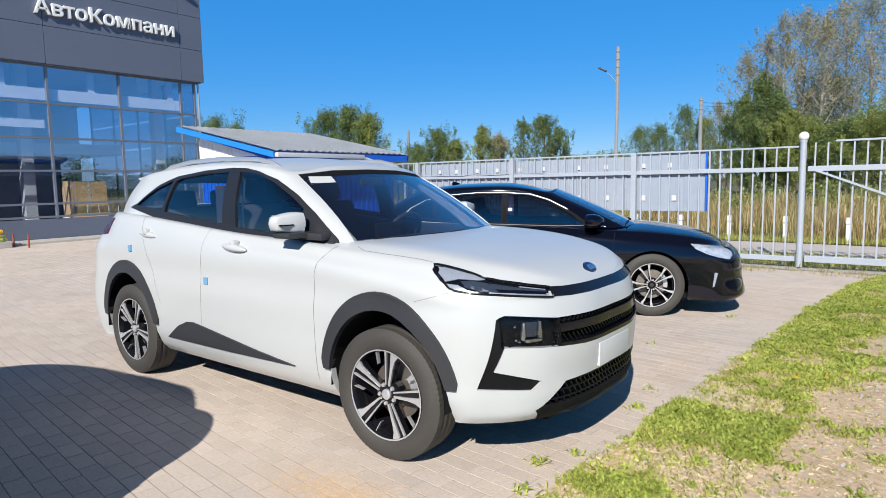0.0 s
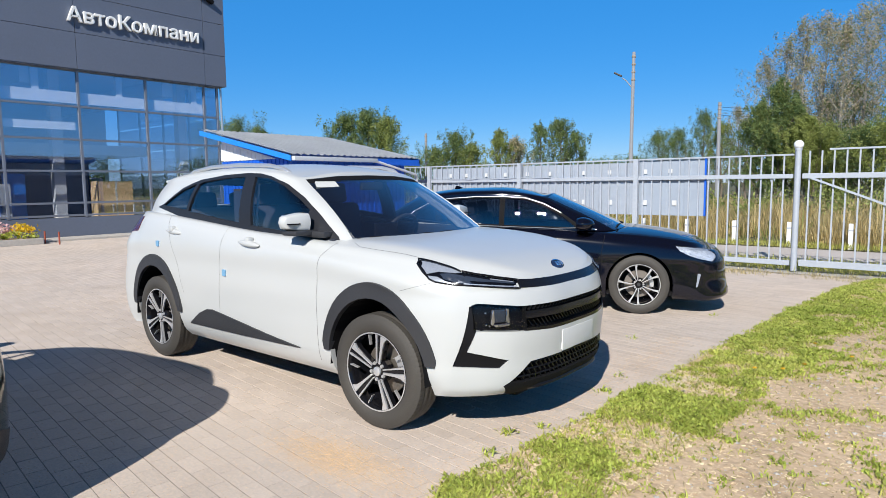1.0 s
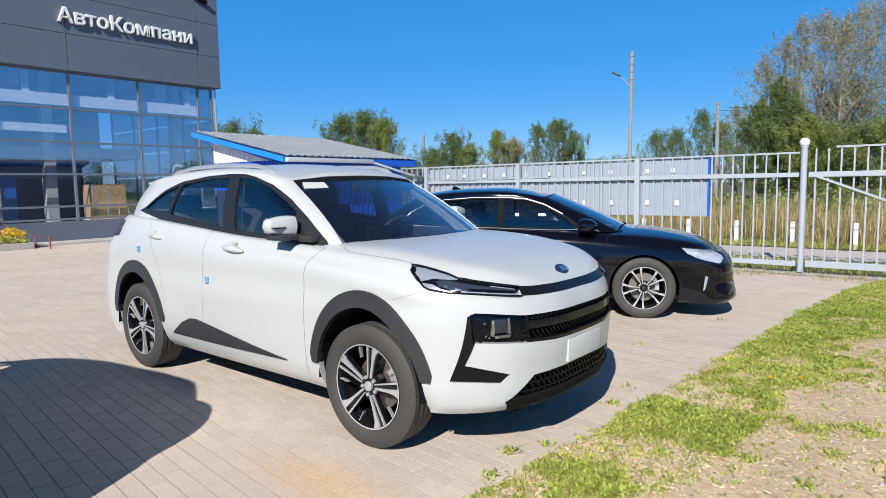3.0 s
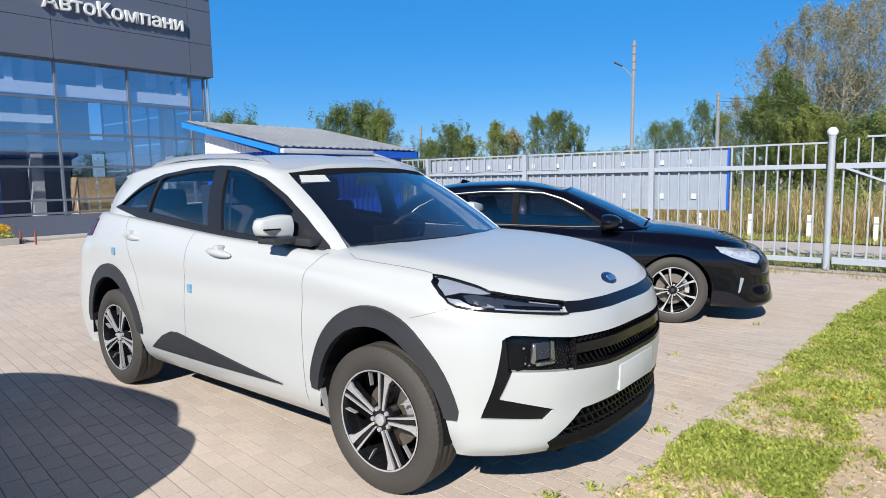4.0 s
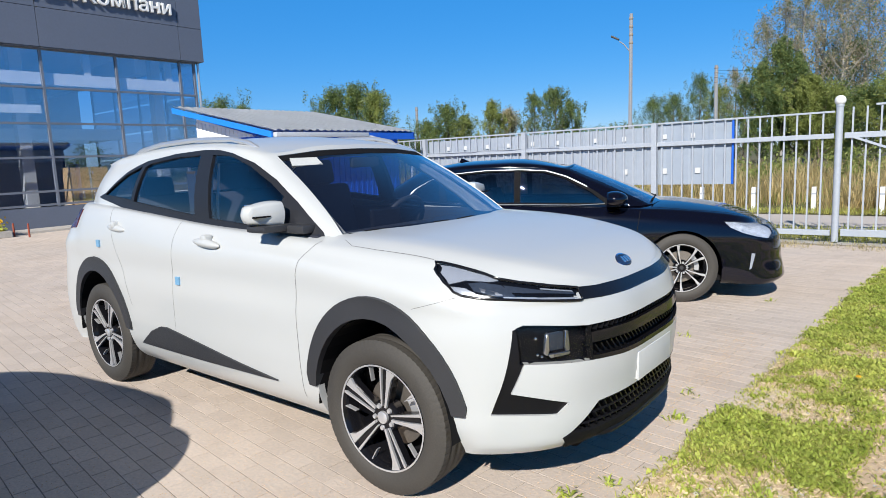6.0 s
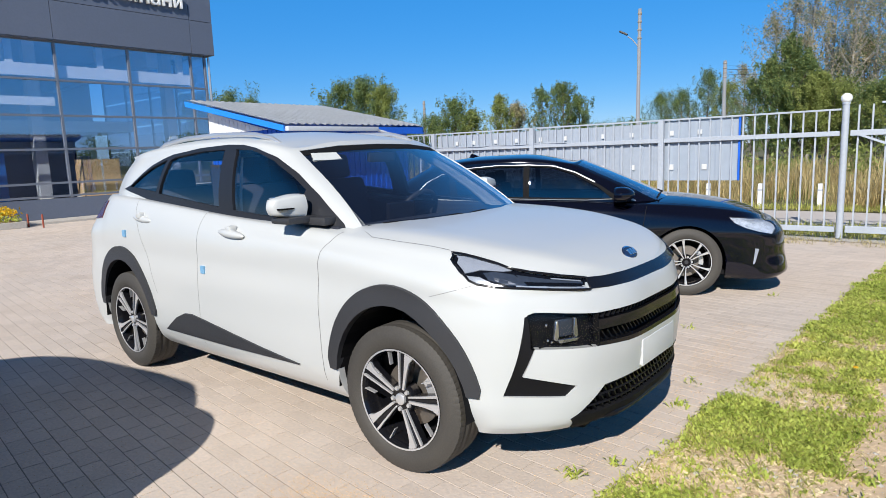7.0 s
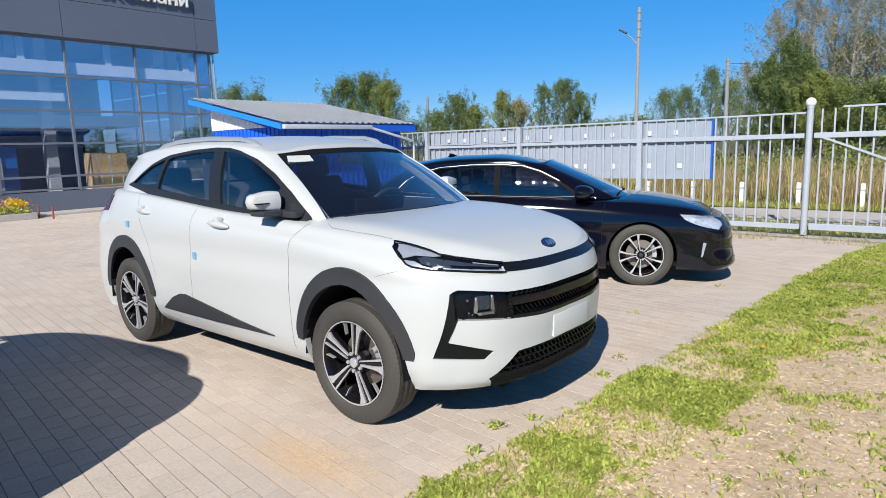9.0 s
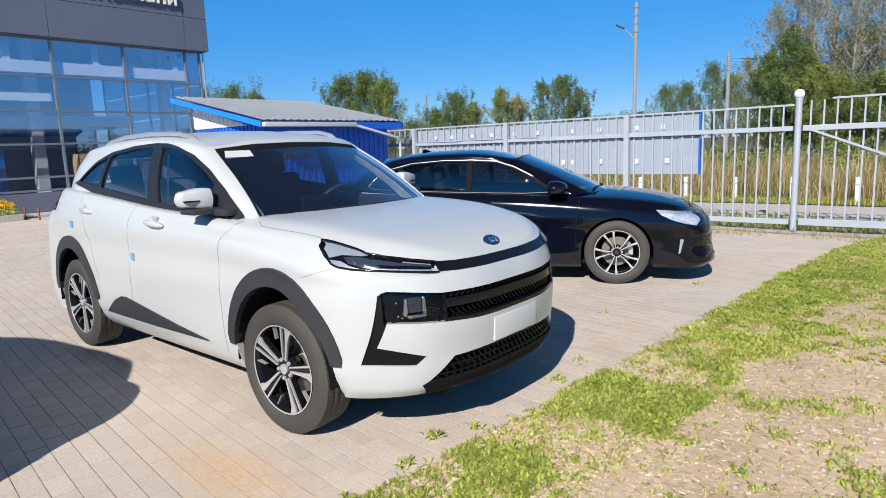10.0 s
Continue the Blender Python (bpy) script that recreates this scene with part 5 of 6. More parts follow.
def corrugated(name, x0, x1, z0, z1, material_, parent, pitch=0.16, depth=0.02, y=0.0, label=""):
    """Profiled sheet with trapezoid ribs, standing along x."""
    xs, x = [], x0
    pat = ((0.0, 0), (0.22, 0), (0.30, 1), (0.46, 1), (0.54, 0))
    while x < x1:
        xs += [(min(x + p * pitch, x1), d) for p, d in pat]
        x += pitch
    xs.append((x1, 0))
    bm = bmesh.new()
    rows = [[bm.verts.new((px, y - d * depth, z)) for px, d in xs] for z in (z0, z1)]
    for k in range(len(xs) - 1):
        if xs[k + 1][0] - xs[k][0] > 1e-6:
            bm.faces.new((rows[0][k], rows[0][k + 1], rows[1][k + 1], rows[1][k]))
    return part(name, bm, material_, parent, label)


for a, b, z0, z1 in ((-5.75, -3.30, 0.84, 1.80), (-3.30, -0.82, 0.84, 1.80)):
    corrugated("fence_sheet", a, b, 0.84, 1.80, SHEET, fence, 0.19, 0.018, 0.05, "galvanised profiled sheet")
corrugated("fence_sheet", -0.82, 0.44, 0.84, 1.83, BOARD, fence, 0.40, 0.006, 0.045, "flat grey sheet with blue edge")
part("sheet_edge", box(0.435, 0.462, 0.015, 0.06, 0.84, 1.86), BLUE, fence, "blue edge strip")
for x in (-5.2, -4.75, -4.2, -3.7, -3.15, -2.62, -1.85, -1.32, -0.62, -0.16):
    part("label_plate", box(x - 0.035, x + 0.035, 0.022, 0.03, 1.59, 1.67), PLATE, fence, "small white square label")
for x in (-2.05, -1.85, -1.30, -0.62, -0.08):
    part("label_plate", box(x - 0.040, x + 0.040, 0.022, 0.03, 1.02, 1.11), PLATE, fence, "small white square label")
cable = tube([(-5.8 + 0.25 * k, -0.05, 1.555 + 0.01 * math.sin(k * 1.3) - (0.02 if k % 10 == 5 else 0)) for k in range(14)], 0.006, 6)
part("cable", cable, FENCE, fence, "loose cable along the rail")

# roadside marker posts
for x, y in ((-2.5, 12.55), (-0.29, 12.6), (0.88, 12.6), (2.08, 12.5), (3.3, 12.4), (4.6, 12.3), (-1.4, 12.6)):
    mp = thing("marker_post", pose(x, y, -0.05), "short white roadside marker post", "marker post", "posts along the road")
    part("shaft", box(-0.042, 0.042, -0.04, 0.04, 0, 0.56, 0.008), WHITESH, mp)
    part("cap", box(-0.044, 0.044, -0.042, 0.042, 0.40, 0.44), FENCE, mp)

# ---- dealership building ----
BX, BY1, BY0, BH = -15.9, 8.80, -2.0, 8.4
bld = thing("showroom_building", pose(0, 0, 0), "graphite-clad showroom with a large glazed front", "building")
part("plinth", box(BX - 0.30, BX + 0.02, BY0, BY1 - 0.2, -0.05, 0.60, 0.01), CLAD, bld, "dark grey plinth")
ROWS = (0.66, 1.02, 1.93, 2.83, 3.77, 4.78)
COLS = [8.55, 8.06] + [6.11 - 1.955 * k for k in range(5)]
for y in COLS:
    part("mullion", box(BX - 0.06, BX + 0.035, y - 0.03, y + 0.03, 0.60, 4.78), MULLION, bld)
for z in ROWS:
    part("transom", box(BX - 0.05, BX + 0.028, BY0, 8.55, z - 0.028, z + 0.028), MULLION, bld)
for (ya, yb) in zip(COLS, COLS[1:]):
    for (za, zb) in zip(ROWS, ROWS[1:]):
        g = part("glass_pane", box(BX - 0.012, BX - 0.004, yb + 0.03, ya - 0.03, za + 0.028, zb - 0.028), FACADE, bld)
        g.visible_shadow = False
# end wall glazing and corner
for z0, z1 in zip(ROWS, ROWS[1:]):
    for k in range(4):
        g = part("glass_pane", box(BX - 1.9 * (k + 1), BX - 1.9 * k - 0.08, 8.545, 8.553, z0 + 0.028, z1 - 0.028), FACADE, bld)
        g.visible_shadow = False
for k in range(5):
    part("mullion", box(BX - 1.9 * k - 0.07, BX - 1.9 * k - 0.01, 8.52, 8.58, 0.6, 4.78), MULLION, bld)
PZ = (4.80, 5.81, 6.85, 7.88, BH)
PY = [BY1, 8.02, 4.10, 0.18, BY0]
for za, zb in zip(PZ, PZ[1:]):
    for ya, yb in zip(PY, PY[1:]):
        part("cladding_panel", box(BX - 0.05, BX + 0.22, yb + 0.006, ya - 0.006, za + 0.006, zb - 0.006, 0.004), CLAD, bld)
    part("cladding_panel", box(BX - 9.0, BX - 0.056, BY1 - 0.25, BY1, za + 0.006, zb - 0.006, 0.004), CLAD, bld)
part("soffit", box(BX - 0.04, BX + 0.20, BY0, BY1 - 0.26, 4.785, 4.80), CLAD, bld)
part("roof", box(BX - 9.0, BX + 0.21, BY0, BY1, BH, BH + 0.12), CLAD, bld)
part("backing", box(BX - 0.10, BX - 0.06, BY0, BY1 - 0.3, 4.80, BH), MATTBLK, bld)
part("downpipe", tube([(BX + 0.02, BY1 - 0.12, 4.78), (BX + 0.02, BY1 - 0.12, 0.1)], 0.035, 8), SATIN, bld)
part("interior_floor", box(BX - 9, BX - 0.31, BY0, 8.5, 0.0, 0.12), FLOORIN, bld)
part("interior_back_wall", box(BX - 9.2, BX - 9.0, BY0, 8.6, 0, BH), WALLIN, bld)
part("interior_ceiling", box(BX - 9, BX - 0.12, BY0, 8.5, 4.9, 5.0), WHITESH, bld)
part("side_wall", box(BX - 9, BX, BY0 - 0.2, BY0, 0, BH), CLAD, bld)
for k in range(3):
    part("ceiling_beam", box(BX - 9, BX - 0.3, 6.8 - 4 * k, 7.15 - 4 * k, 4.35, 4.9), WHITESH, bld)
for k in range(3):
    part("column", box(BX - 1.2, BX - 0.9, 7.6 - 3.9 * k, 7.9 - 3.9 * k, 0.12, 4.9), WHITESH, bld)
part("gallery", box(BX - 7.0, BX - 4.0, BY0, 8.0, 2.6, 2.95), WHITESH, bld)
# White bands added behind the glass for bright strips in its upper rows.
for x0, x1, y1, z0, z1 in ((0.07, 0.22, 8.2, 3.86, 4.18), (0.07, 0.22, 4.05, 3.10, 3.32)):
    part("pale_band", box(BX - x1, BX - x0, BY0, y1, z0, z1), WHITESH, bld)
for y in (7.75, 5.35, 3.1):
    part("pale_band_post", box(BX - 0.22, BX - 0.08, y - 0.09, y + 0.09, 4.18, 4.78), WHITESH, bld)
# Partition added behind the glass so that the lower panes look dark.
screenwall = thing("partition", pose(BX - 2.6, 3.2, 0.12), "dark low partition, added inside to darken the lower panes", "partition")
part("panel", box(-0.04, 0.04, -4.2, 2.6, 0, 1.72, 0.01), TRIM, screenwall)
part("top_rail", box(-0.05, 0.05, -4.2, 2.6, 1.72, 1.76), MULLION, screenwall)
for y in (-2.9, -0.9, 1.1):
    part("foot", box(-0.2, 0.2, y - 0.03, y + 0.03, 0, 0.05), MULLION, screenwall)
stand = thing("poster_stand", pose(BX - 0.6, 2.15, 0.12), "white framed poster stand behind the glass", "stand")
part("board", box(-0.02, 0.02, -0.32, 0.32, 0.55, 1.45, 0.005), WHITESH, stand)
part("poster", box(0.022, 0.026, -0.26, 0.26, 0.62, 1.38), WALLIN, stand)
part("leg", box(-0.02, 0.02, -0.03, 0.03, 0.0, 0.55), MULLION, stand)
part("base", box(-0.2, 0.2, -0.25, 0.25, 0.0, 0.02), MULLION, stand)
banner = thing("banner", pose(BX - 0.9, 2.65, 0.12), "tall blue roll-up banner inside the showroom", "banner")
part("cloth", box(-0.006, 0.006, -0.28, 0.28, 0.06, 1.75), BLUEBR, banner)
part("base", box(-0.10, 0.10, -0.30, 0.30, 0.0, 0.06, 0.01), MULLION, banner)

# sign letters
sign = thing("sign_lettering", Matrix.Translation((BX + 0.27, 3.89, 6.105)) @ Matrix(((0, 0, 1, 0), (1, 0, 0, 0), (0, 1, 0, 0), (0, 0, 0, 1))), "raised white sign letters on dark cladding", "sign")
WORD = "АвтоКомпани"


def lettering(body):
    """Text as a mesh, with its left and right edge."""
    txt = bpy.data.curves.new("sign", "FONT")
    txt.body, txt.extrude, txt.size, txt.bevel_depth = body, 0.04, 0.60, 0.011
    to = new("sign_text", txt)
    bpy.context.view_layer.update()
    me = bpy.data.meshes.new_from_object(to.evaluated_get(bpy.context.evaluated_depsgraph_get()))
    bpy.data.objects.remove(to)
    xs = [v.co.x for v in me.vertices]
    return me, min(xs), max(xs)


whole = lettering(WORD)
wide = 3.93 / (whole[2] - whole[1])
for k, ch in enumerate(WORD):
    right_edge = lettering(WORD[:k + 1])[2]
    me, a, b = lettering(ch)
    bm = bmesh.new()
    if ch == "н":
        for x0, x1, y0, y1 in ((a, a + 0.071, -0.009, 0.334), (b - 0.071, b, -0.009, 0.334), (a + 0.071, b - 0.071, 0.134, 0.200)):
            add_box(bm, x0, x1, y0, y1, -0.049, 0.049)
    else:
        bm.from_mesh(me)
    bmesh.ops.remove_doubles(bm, verts=bm.verts[:], dist=0.0005)
    bmesh.ops.recalc_face_normals(bm, faces=bm.faces[:])
    for v in bm.verts:
        v.co.x = (v.co.x - b + right_edge) * wide * 1.0
        v.co.y *= wide * 0.92
    part("letter", bm, LETTER, sign)

# Dark bar shaped in place of a slanted shadow on the cladding.
shadow_bar = thing("cladding_shadow", Matrix.Translation((BX + 0.30, 8.05, 7.62)) @ pose(0, 0, 0, -23, 0, 0), "dark slanted bar standing in for a shadow on the cladding", "lamp")
part("housing", box(-0.05, 0.07, -0.36, 0.36, -0.06, 0.06, 0.02), MATTBLK, shadow_bar)
part("bracket", box(-0.09, -0.05, -0.05, 0.05, -0.04, 0.04), MATTBLK, shadow_bar)

# stacked cartons behind the glass
def carton(x, y, z, sx, sy, sz):
    c = thing("carton", pose(x, y, z), "brown cardboard carton behind the showroom glass", "box", "cartons in the showroom")
    part("body", box(-sx / 2, sx / 2, -sy / 2, sy / 2, 0, sz, 0.006), CARD, c)
    part("tape", box(-sx / 2 - 0.002, sx / 2 + 0.002, -0.03, 0.03, 0.002, sz + 0.002), STICKER, c)


for k, (z, sz) in enumerate(((0.60, 0.42), (1.02, 0.62))):
    carton(BX - 0.42, 5.10, z, 0.6, 1.0, sz)
pallet = thing("pallet", pose(BX - 0.42, 5.10, 0.12), "low grey plinth under the cartons", "plinth")
part("body", box(-0.32, 0.11, -0.54, 0.54, 0, 0.48, 0.01), WALLIN, pallet)

# ---- blue kiosk ----
kiosk = thing("kiosk", pose(-5.65, 3.80, 0), "small blue metal kiosk with grey corrugated roof", "kiosk")
# local frame: the eave runs along +y, the roof rises towards -x
KW, KL = 3.10, 3.57
part("wall_front", box(-0.42, -0.36, 0.30, KL - 0.14, 0, 1.92), BLUE, kiosk)
for nm, y in (("wall_side", 0.30), ("wall_side", KL - 0.20)):
    part(nm, prism([(-0.40, 0), (-KW + 0.35, 0), (-KW + 0.35, 2.40), (-0.40, 1.90)], 0.06, lambda u, v, w, y=y: Vector((u, y + w, v))), BLUE, kiosk)
# Back wall shows only in the showroom glass; darkened to suit that reflection.
part("wall_back", box(-KW + 0.35, -KW + 0.41, 0.30, KL - 0.14, 0, 2.40), CLAD, kiosk, "back wall, coloured dark grey to keep its reflection dark")
for k in range(24):
    yy = 0.36 + k * 0.14
    if yy < KL - 0.2:
        part("rib", box(-0.36, -0.345, yy, yy + 0.05, 0, 1.90), BLUE, kiosk)
ribs = [(-0.5 - 0.13 * k) for k in range(18)]
for x in ribs:
    top = 1.90 + (-x - 0.40) * 0.20
    part("rib", box(x - 0.025, x + 0.025, 0.285, 0.30, 0, 1.96 if top > 1.96 else top), BLUE, kiosk)
    if top > 1.99:
        part("gable_rib", box(x - 0.045, x + 0.03, 0.275, 0.30, 1.98, top - 0.03), WHITESH, kiosk, "white ribbed gable infill")
part("gable", prism([(-0.95, 1.97), (-KW + 0.36, 1.97), (-KW + 0.36, 2.40), (-0.95, 2.0)], 0.02, lambda u, v, w: Vector((u, 0.285 + w, v))), WHITESH, kiosk, "white ribbed gable infill")
rb = bmesh.new()
nw = 160
prev = None
for k in range(nw + 1):
    y = KL * k / nw
    dz = 0.014 * math.cos(2 * math.pi * y / 0.165)
    a, b = rb.verts.new((0.0, y, 2.03 + dz)), rb.verts.new((-KW, y, 2.66 + dz))
    if prev:
        rb.faces.new((prev[0], a, b, prev[1]))
    prev = (a, b)
bmesh.ops.solidify(rb, geom=rb.faces[:], thickness=0.006)
part("roof_sheet", rb, ROOFSH, kiosk, "grey corrugated roof sheet", 60)
slope = lambda u: 2.03 + (-u) * (0.63 / KW)
part("fascia", prism([(0.0, slope(0) - 0.03), (0.0, slope(0) - 0.13), (-KW, slope(-KW) - 0.13), (-KW, slope(-KW) - 0.03)], 0.03, lambda u, v, w: Vector((u, -0.005 + w, v))), BLUEBR, kiosk, "bright blue sloping fascia")
part("fascia", prism([(0.0, slope(0) - 0.03), (0.0, slope(0) - 0.13), (-KW, slope(-KW) - 0.13), (-KW, slope(-KW) - 0.03)], 0.03, lambda u, v, w: Vector((u, KL - 0.03 + w, v))), BLUE, kiosk)
part("eave_board", box(-0.03, 0.0, 2.2, KL, 1.86, 1.99), BLUE, kiosk, "blue eave board")
part("gutter", box(0.002, 0.10, 0.03, 2.15, 1.905, 1.985, 0.012), ROOFSH, kiosk, "pale grey box gutter", 40)
part("downpipe", tube([(0.05, 2.13, 1.935), (0.04, 3.40, 1.66), (0.0, 3.46, 1.60), (-0.05, 3.46, 0.05)], 0.026, 10), WHITESH, kiosk, "white drain pipe", 50)
part("soffit", prism([(-0.03, slope(0) - 0.14), (-KW + 0.02, slope(-KW) - 0.14), (-KW + 0.02, slope(-KW) - 0.12), (-0.03, slope(0) - 0.12)], KL - 0.08, lambda u, v, w: Vector((u, 0.03 + w, v))), BLUE, kiosk)

# ---- poles and wires ----
def pole(x, y, h, r, label, lamp=False, lean=0.0):
    p = thing("utility_pole", pose(x, y, -0.06, 0, lean, 0), label, "pole")
    part("shaft", tube([(0, 0, 0), (0, 0, h)], [r, r * 0.72], 8), POLE, p)
    for k in range(4):
        part("cable_clamp", lathe([(r * 0.7, h - 0.32 - 0.4 * k), (r * 0.95, h - 0.25 - 0.4 * k), (r * 0.95, h - 0.21 - 0.4 * k), (r * 0.7, h - 0.15 - 0.4 * k)], 8, axis="z"), WOOD, p)
    if lamp:
        part("lamp_arm", tube([(0, 0, h - 1.9), (-0.35, -0.1, h - 1.45), (-0.55, -0.15, h - 1.3)], 0.03, 8), POLE, p)
        part("lamp_head", box(-0.28, 0.18, -0.09, 0.09, -0.05, 0.05, 0.03, Matrix.Translation((-0.72, -0.2, h - 1.13)) @ pose(0, 0, 0, 0, 28, 15)), PLASTIC, p)
    return p


pole(-10.1, 29.4, 8.35, 0.12, "grey concrete pole with a street lamp arm", True, 0.6)
pole(-13.6, 57.0, 8.6, 0.20, "tall pale concrete utility pole")
pole(-30.7, 36.3, 5.7, 0.13, "thin grey utility pole behind the yard")
pole(-8.6, 75.0, 14.0, 0.20, "distant pale utility pole among trees")
pole(-26, 85, 6.0, 0.16, "distant thin utility pole")
for k, (y, z) in enumerate(((57.0, 8.1), (57.0, 7.8), (57.2, 7.4))):
    w = tube([(-13.6 + 3.0 * i, y + 0.8 * i, z - 0.9 * (1 - ((i - 5) / 5.0) ** 2)) for i in range(11)], 0.012, 5)
    tagged(finish("overhead_wire", w, MATTBLK), "thin dark overhead wire", "wire", "overhead wires")


# ---- trees ----
def leaves(rng, centres, spread, count, size, flat=0.5):
    """Many small leaf blades scattered round clump centres: vertices and faces."""
    c = centres[rng.integers(0, len(centres), count)]
    p = c + rng.normal(0, 1, (count, 3)) * spread
    a = rng.normal(0, 1, (count, 3))
    a /= np.linalg.norm(a, axis=1)[:, None]
    b = np.cross(a, rng.normal(0, 1, (count, 3)))
    b /= np.linalg.norm(b, axis=1)[:, None]
    s = size * rng.uniform(0.6, 1.4, (count, 1))
    v = np.stack([p - a * s, p + b * s * flat, p + a * s, p - b * s * flat], 1).reshape(-1, 3)
    f = np.arange(count * 4).reshape(-1, 4)
    return v, f


def tree(x, y, h, w, leaf, label, seed, n=5200, bare=0.18, size=0.16, bark=BARK, gap=0.0, second=None):
    """An upright feathery tree: limbs that climb steeply, sprays of small leaves along them, a ragged pointed top."""
    rng = np.random.default_rng(seed)
    t = thing("tree", pose(x, y, -0.06), label, "tree", "trees beyond the fence")
    tall = h > 9
    tr = bmesh.new()
    sway = lambda f: np.array([0.10 * math.sin(f * 9 + seed), 0.10 * math.cos(f * 11 + seed), h * f * 0.97])
    tube([sway(k / 7) for k in range(8)], [(0.008 if tall else 0.012) * h * (1 - k / 7.6) + 0.012 for k in range(8)], 7, tr)
    cent, lean = [], []
    limbs = 46 if tall else 34
    for k in range(limbs):
        f = (k + 0.5) / limbs
        low = bare + (1 - bare) * f * 0.92
        ang = k * 2.399 + rng.uniform(-0.5, 0.5)
        full = (0.55 + 0.45 * min(1.0, f / 0.30)) * (1 - max(0.0, (f - 0.30) / 0.70) ** 1.5) + 0.10
        reach = w * full * rng.uniform(0.55, 1.15)
        base = sway(low)
        out = np.array([math.cos(ang), math.sin(ang), 0.0])
        climb = reach * rng.uniform(0.7, 1.5) + 0.25 * (1 if not tall else 2.2)
        tip = base + out * reach + np.array([0, 0, min(climb, h * 1.02 - base[2])])
        mid = base + (tip - base) * 0.5 + out * 0.10 * reach
        tube([base, mid, tip], [(0.0022 if tall else 0.0045) * h * (1.1 - f) + 0.008, (0.0014 if tall else 0.003) * h * (1.1 - f) + 0.006, 0.004], 5, tr)
        for q in np.linspace(0.35, 1.08, 7):
            if rng.uniform() < gap:
                continue
            c = base + (tip - base) * q + rng.normal(0, 0.07 * w, 3)
            for i in range(3):
                cent.append(c + out * rng.uniform(-0.05, 0.10) * w + np.array([rng.normal(0, 0.06 * w), rng.normal(0, 0.06 * w), 0.11 * w * (i - 0.5)]))
    for k in range(14):
        cent.append(sway(rng.uniform(0.86, 1.03)) + rng.normal(0, 0.05 * w, 3) * (1, 1, 0.4))
    part("trunk", tr, bark, t, "", 60)
    spread = 0.050 * w * np.array([1, 1, 1.7])
    count = int(n * (2.6 if not tall else 1.08))
    for m, share in ((leaf, 0.75), (second, 0.25)) if second else ((leaf, 1.0),):
        v, f = leaves(rng, np.array(cent), spread, int(count * share), size * (0.42 if not tall else 0.40), 0.40)
        v[:, 2] = np.maximum(v[:, 2], 0.15)
        plain_mesh("crown", v, f, m, t)
    return t


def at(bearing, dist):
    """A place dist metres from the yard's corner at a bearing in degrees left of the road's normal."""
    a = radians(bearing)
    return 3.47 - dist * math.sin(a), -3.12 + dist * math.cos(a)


G, Y, Bn = "leafy green birch behind the fence", "green tree turning yellow behind the fence", "tall tree with sparse browning leaves"
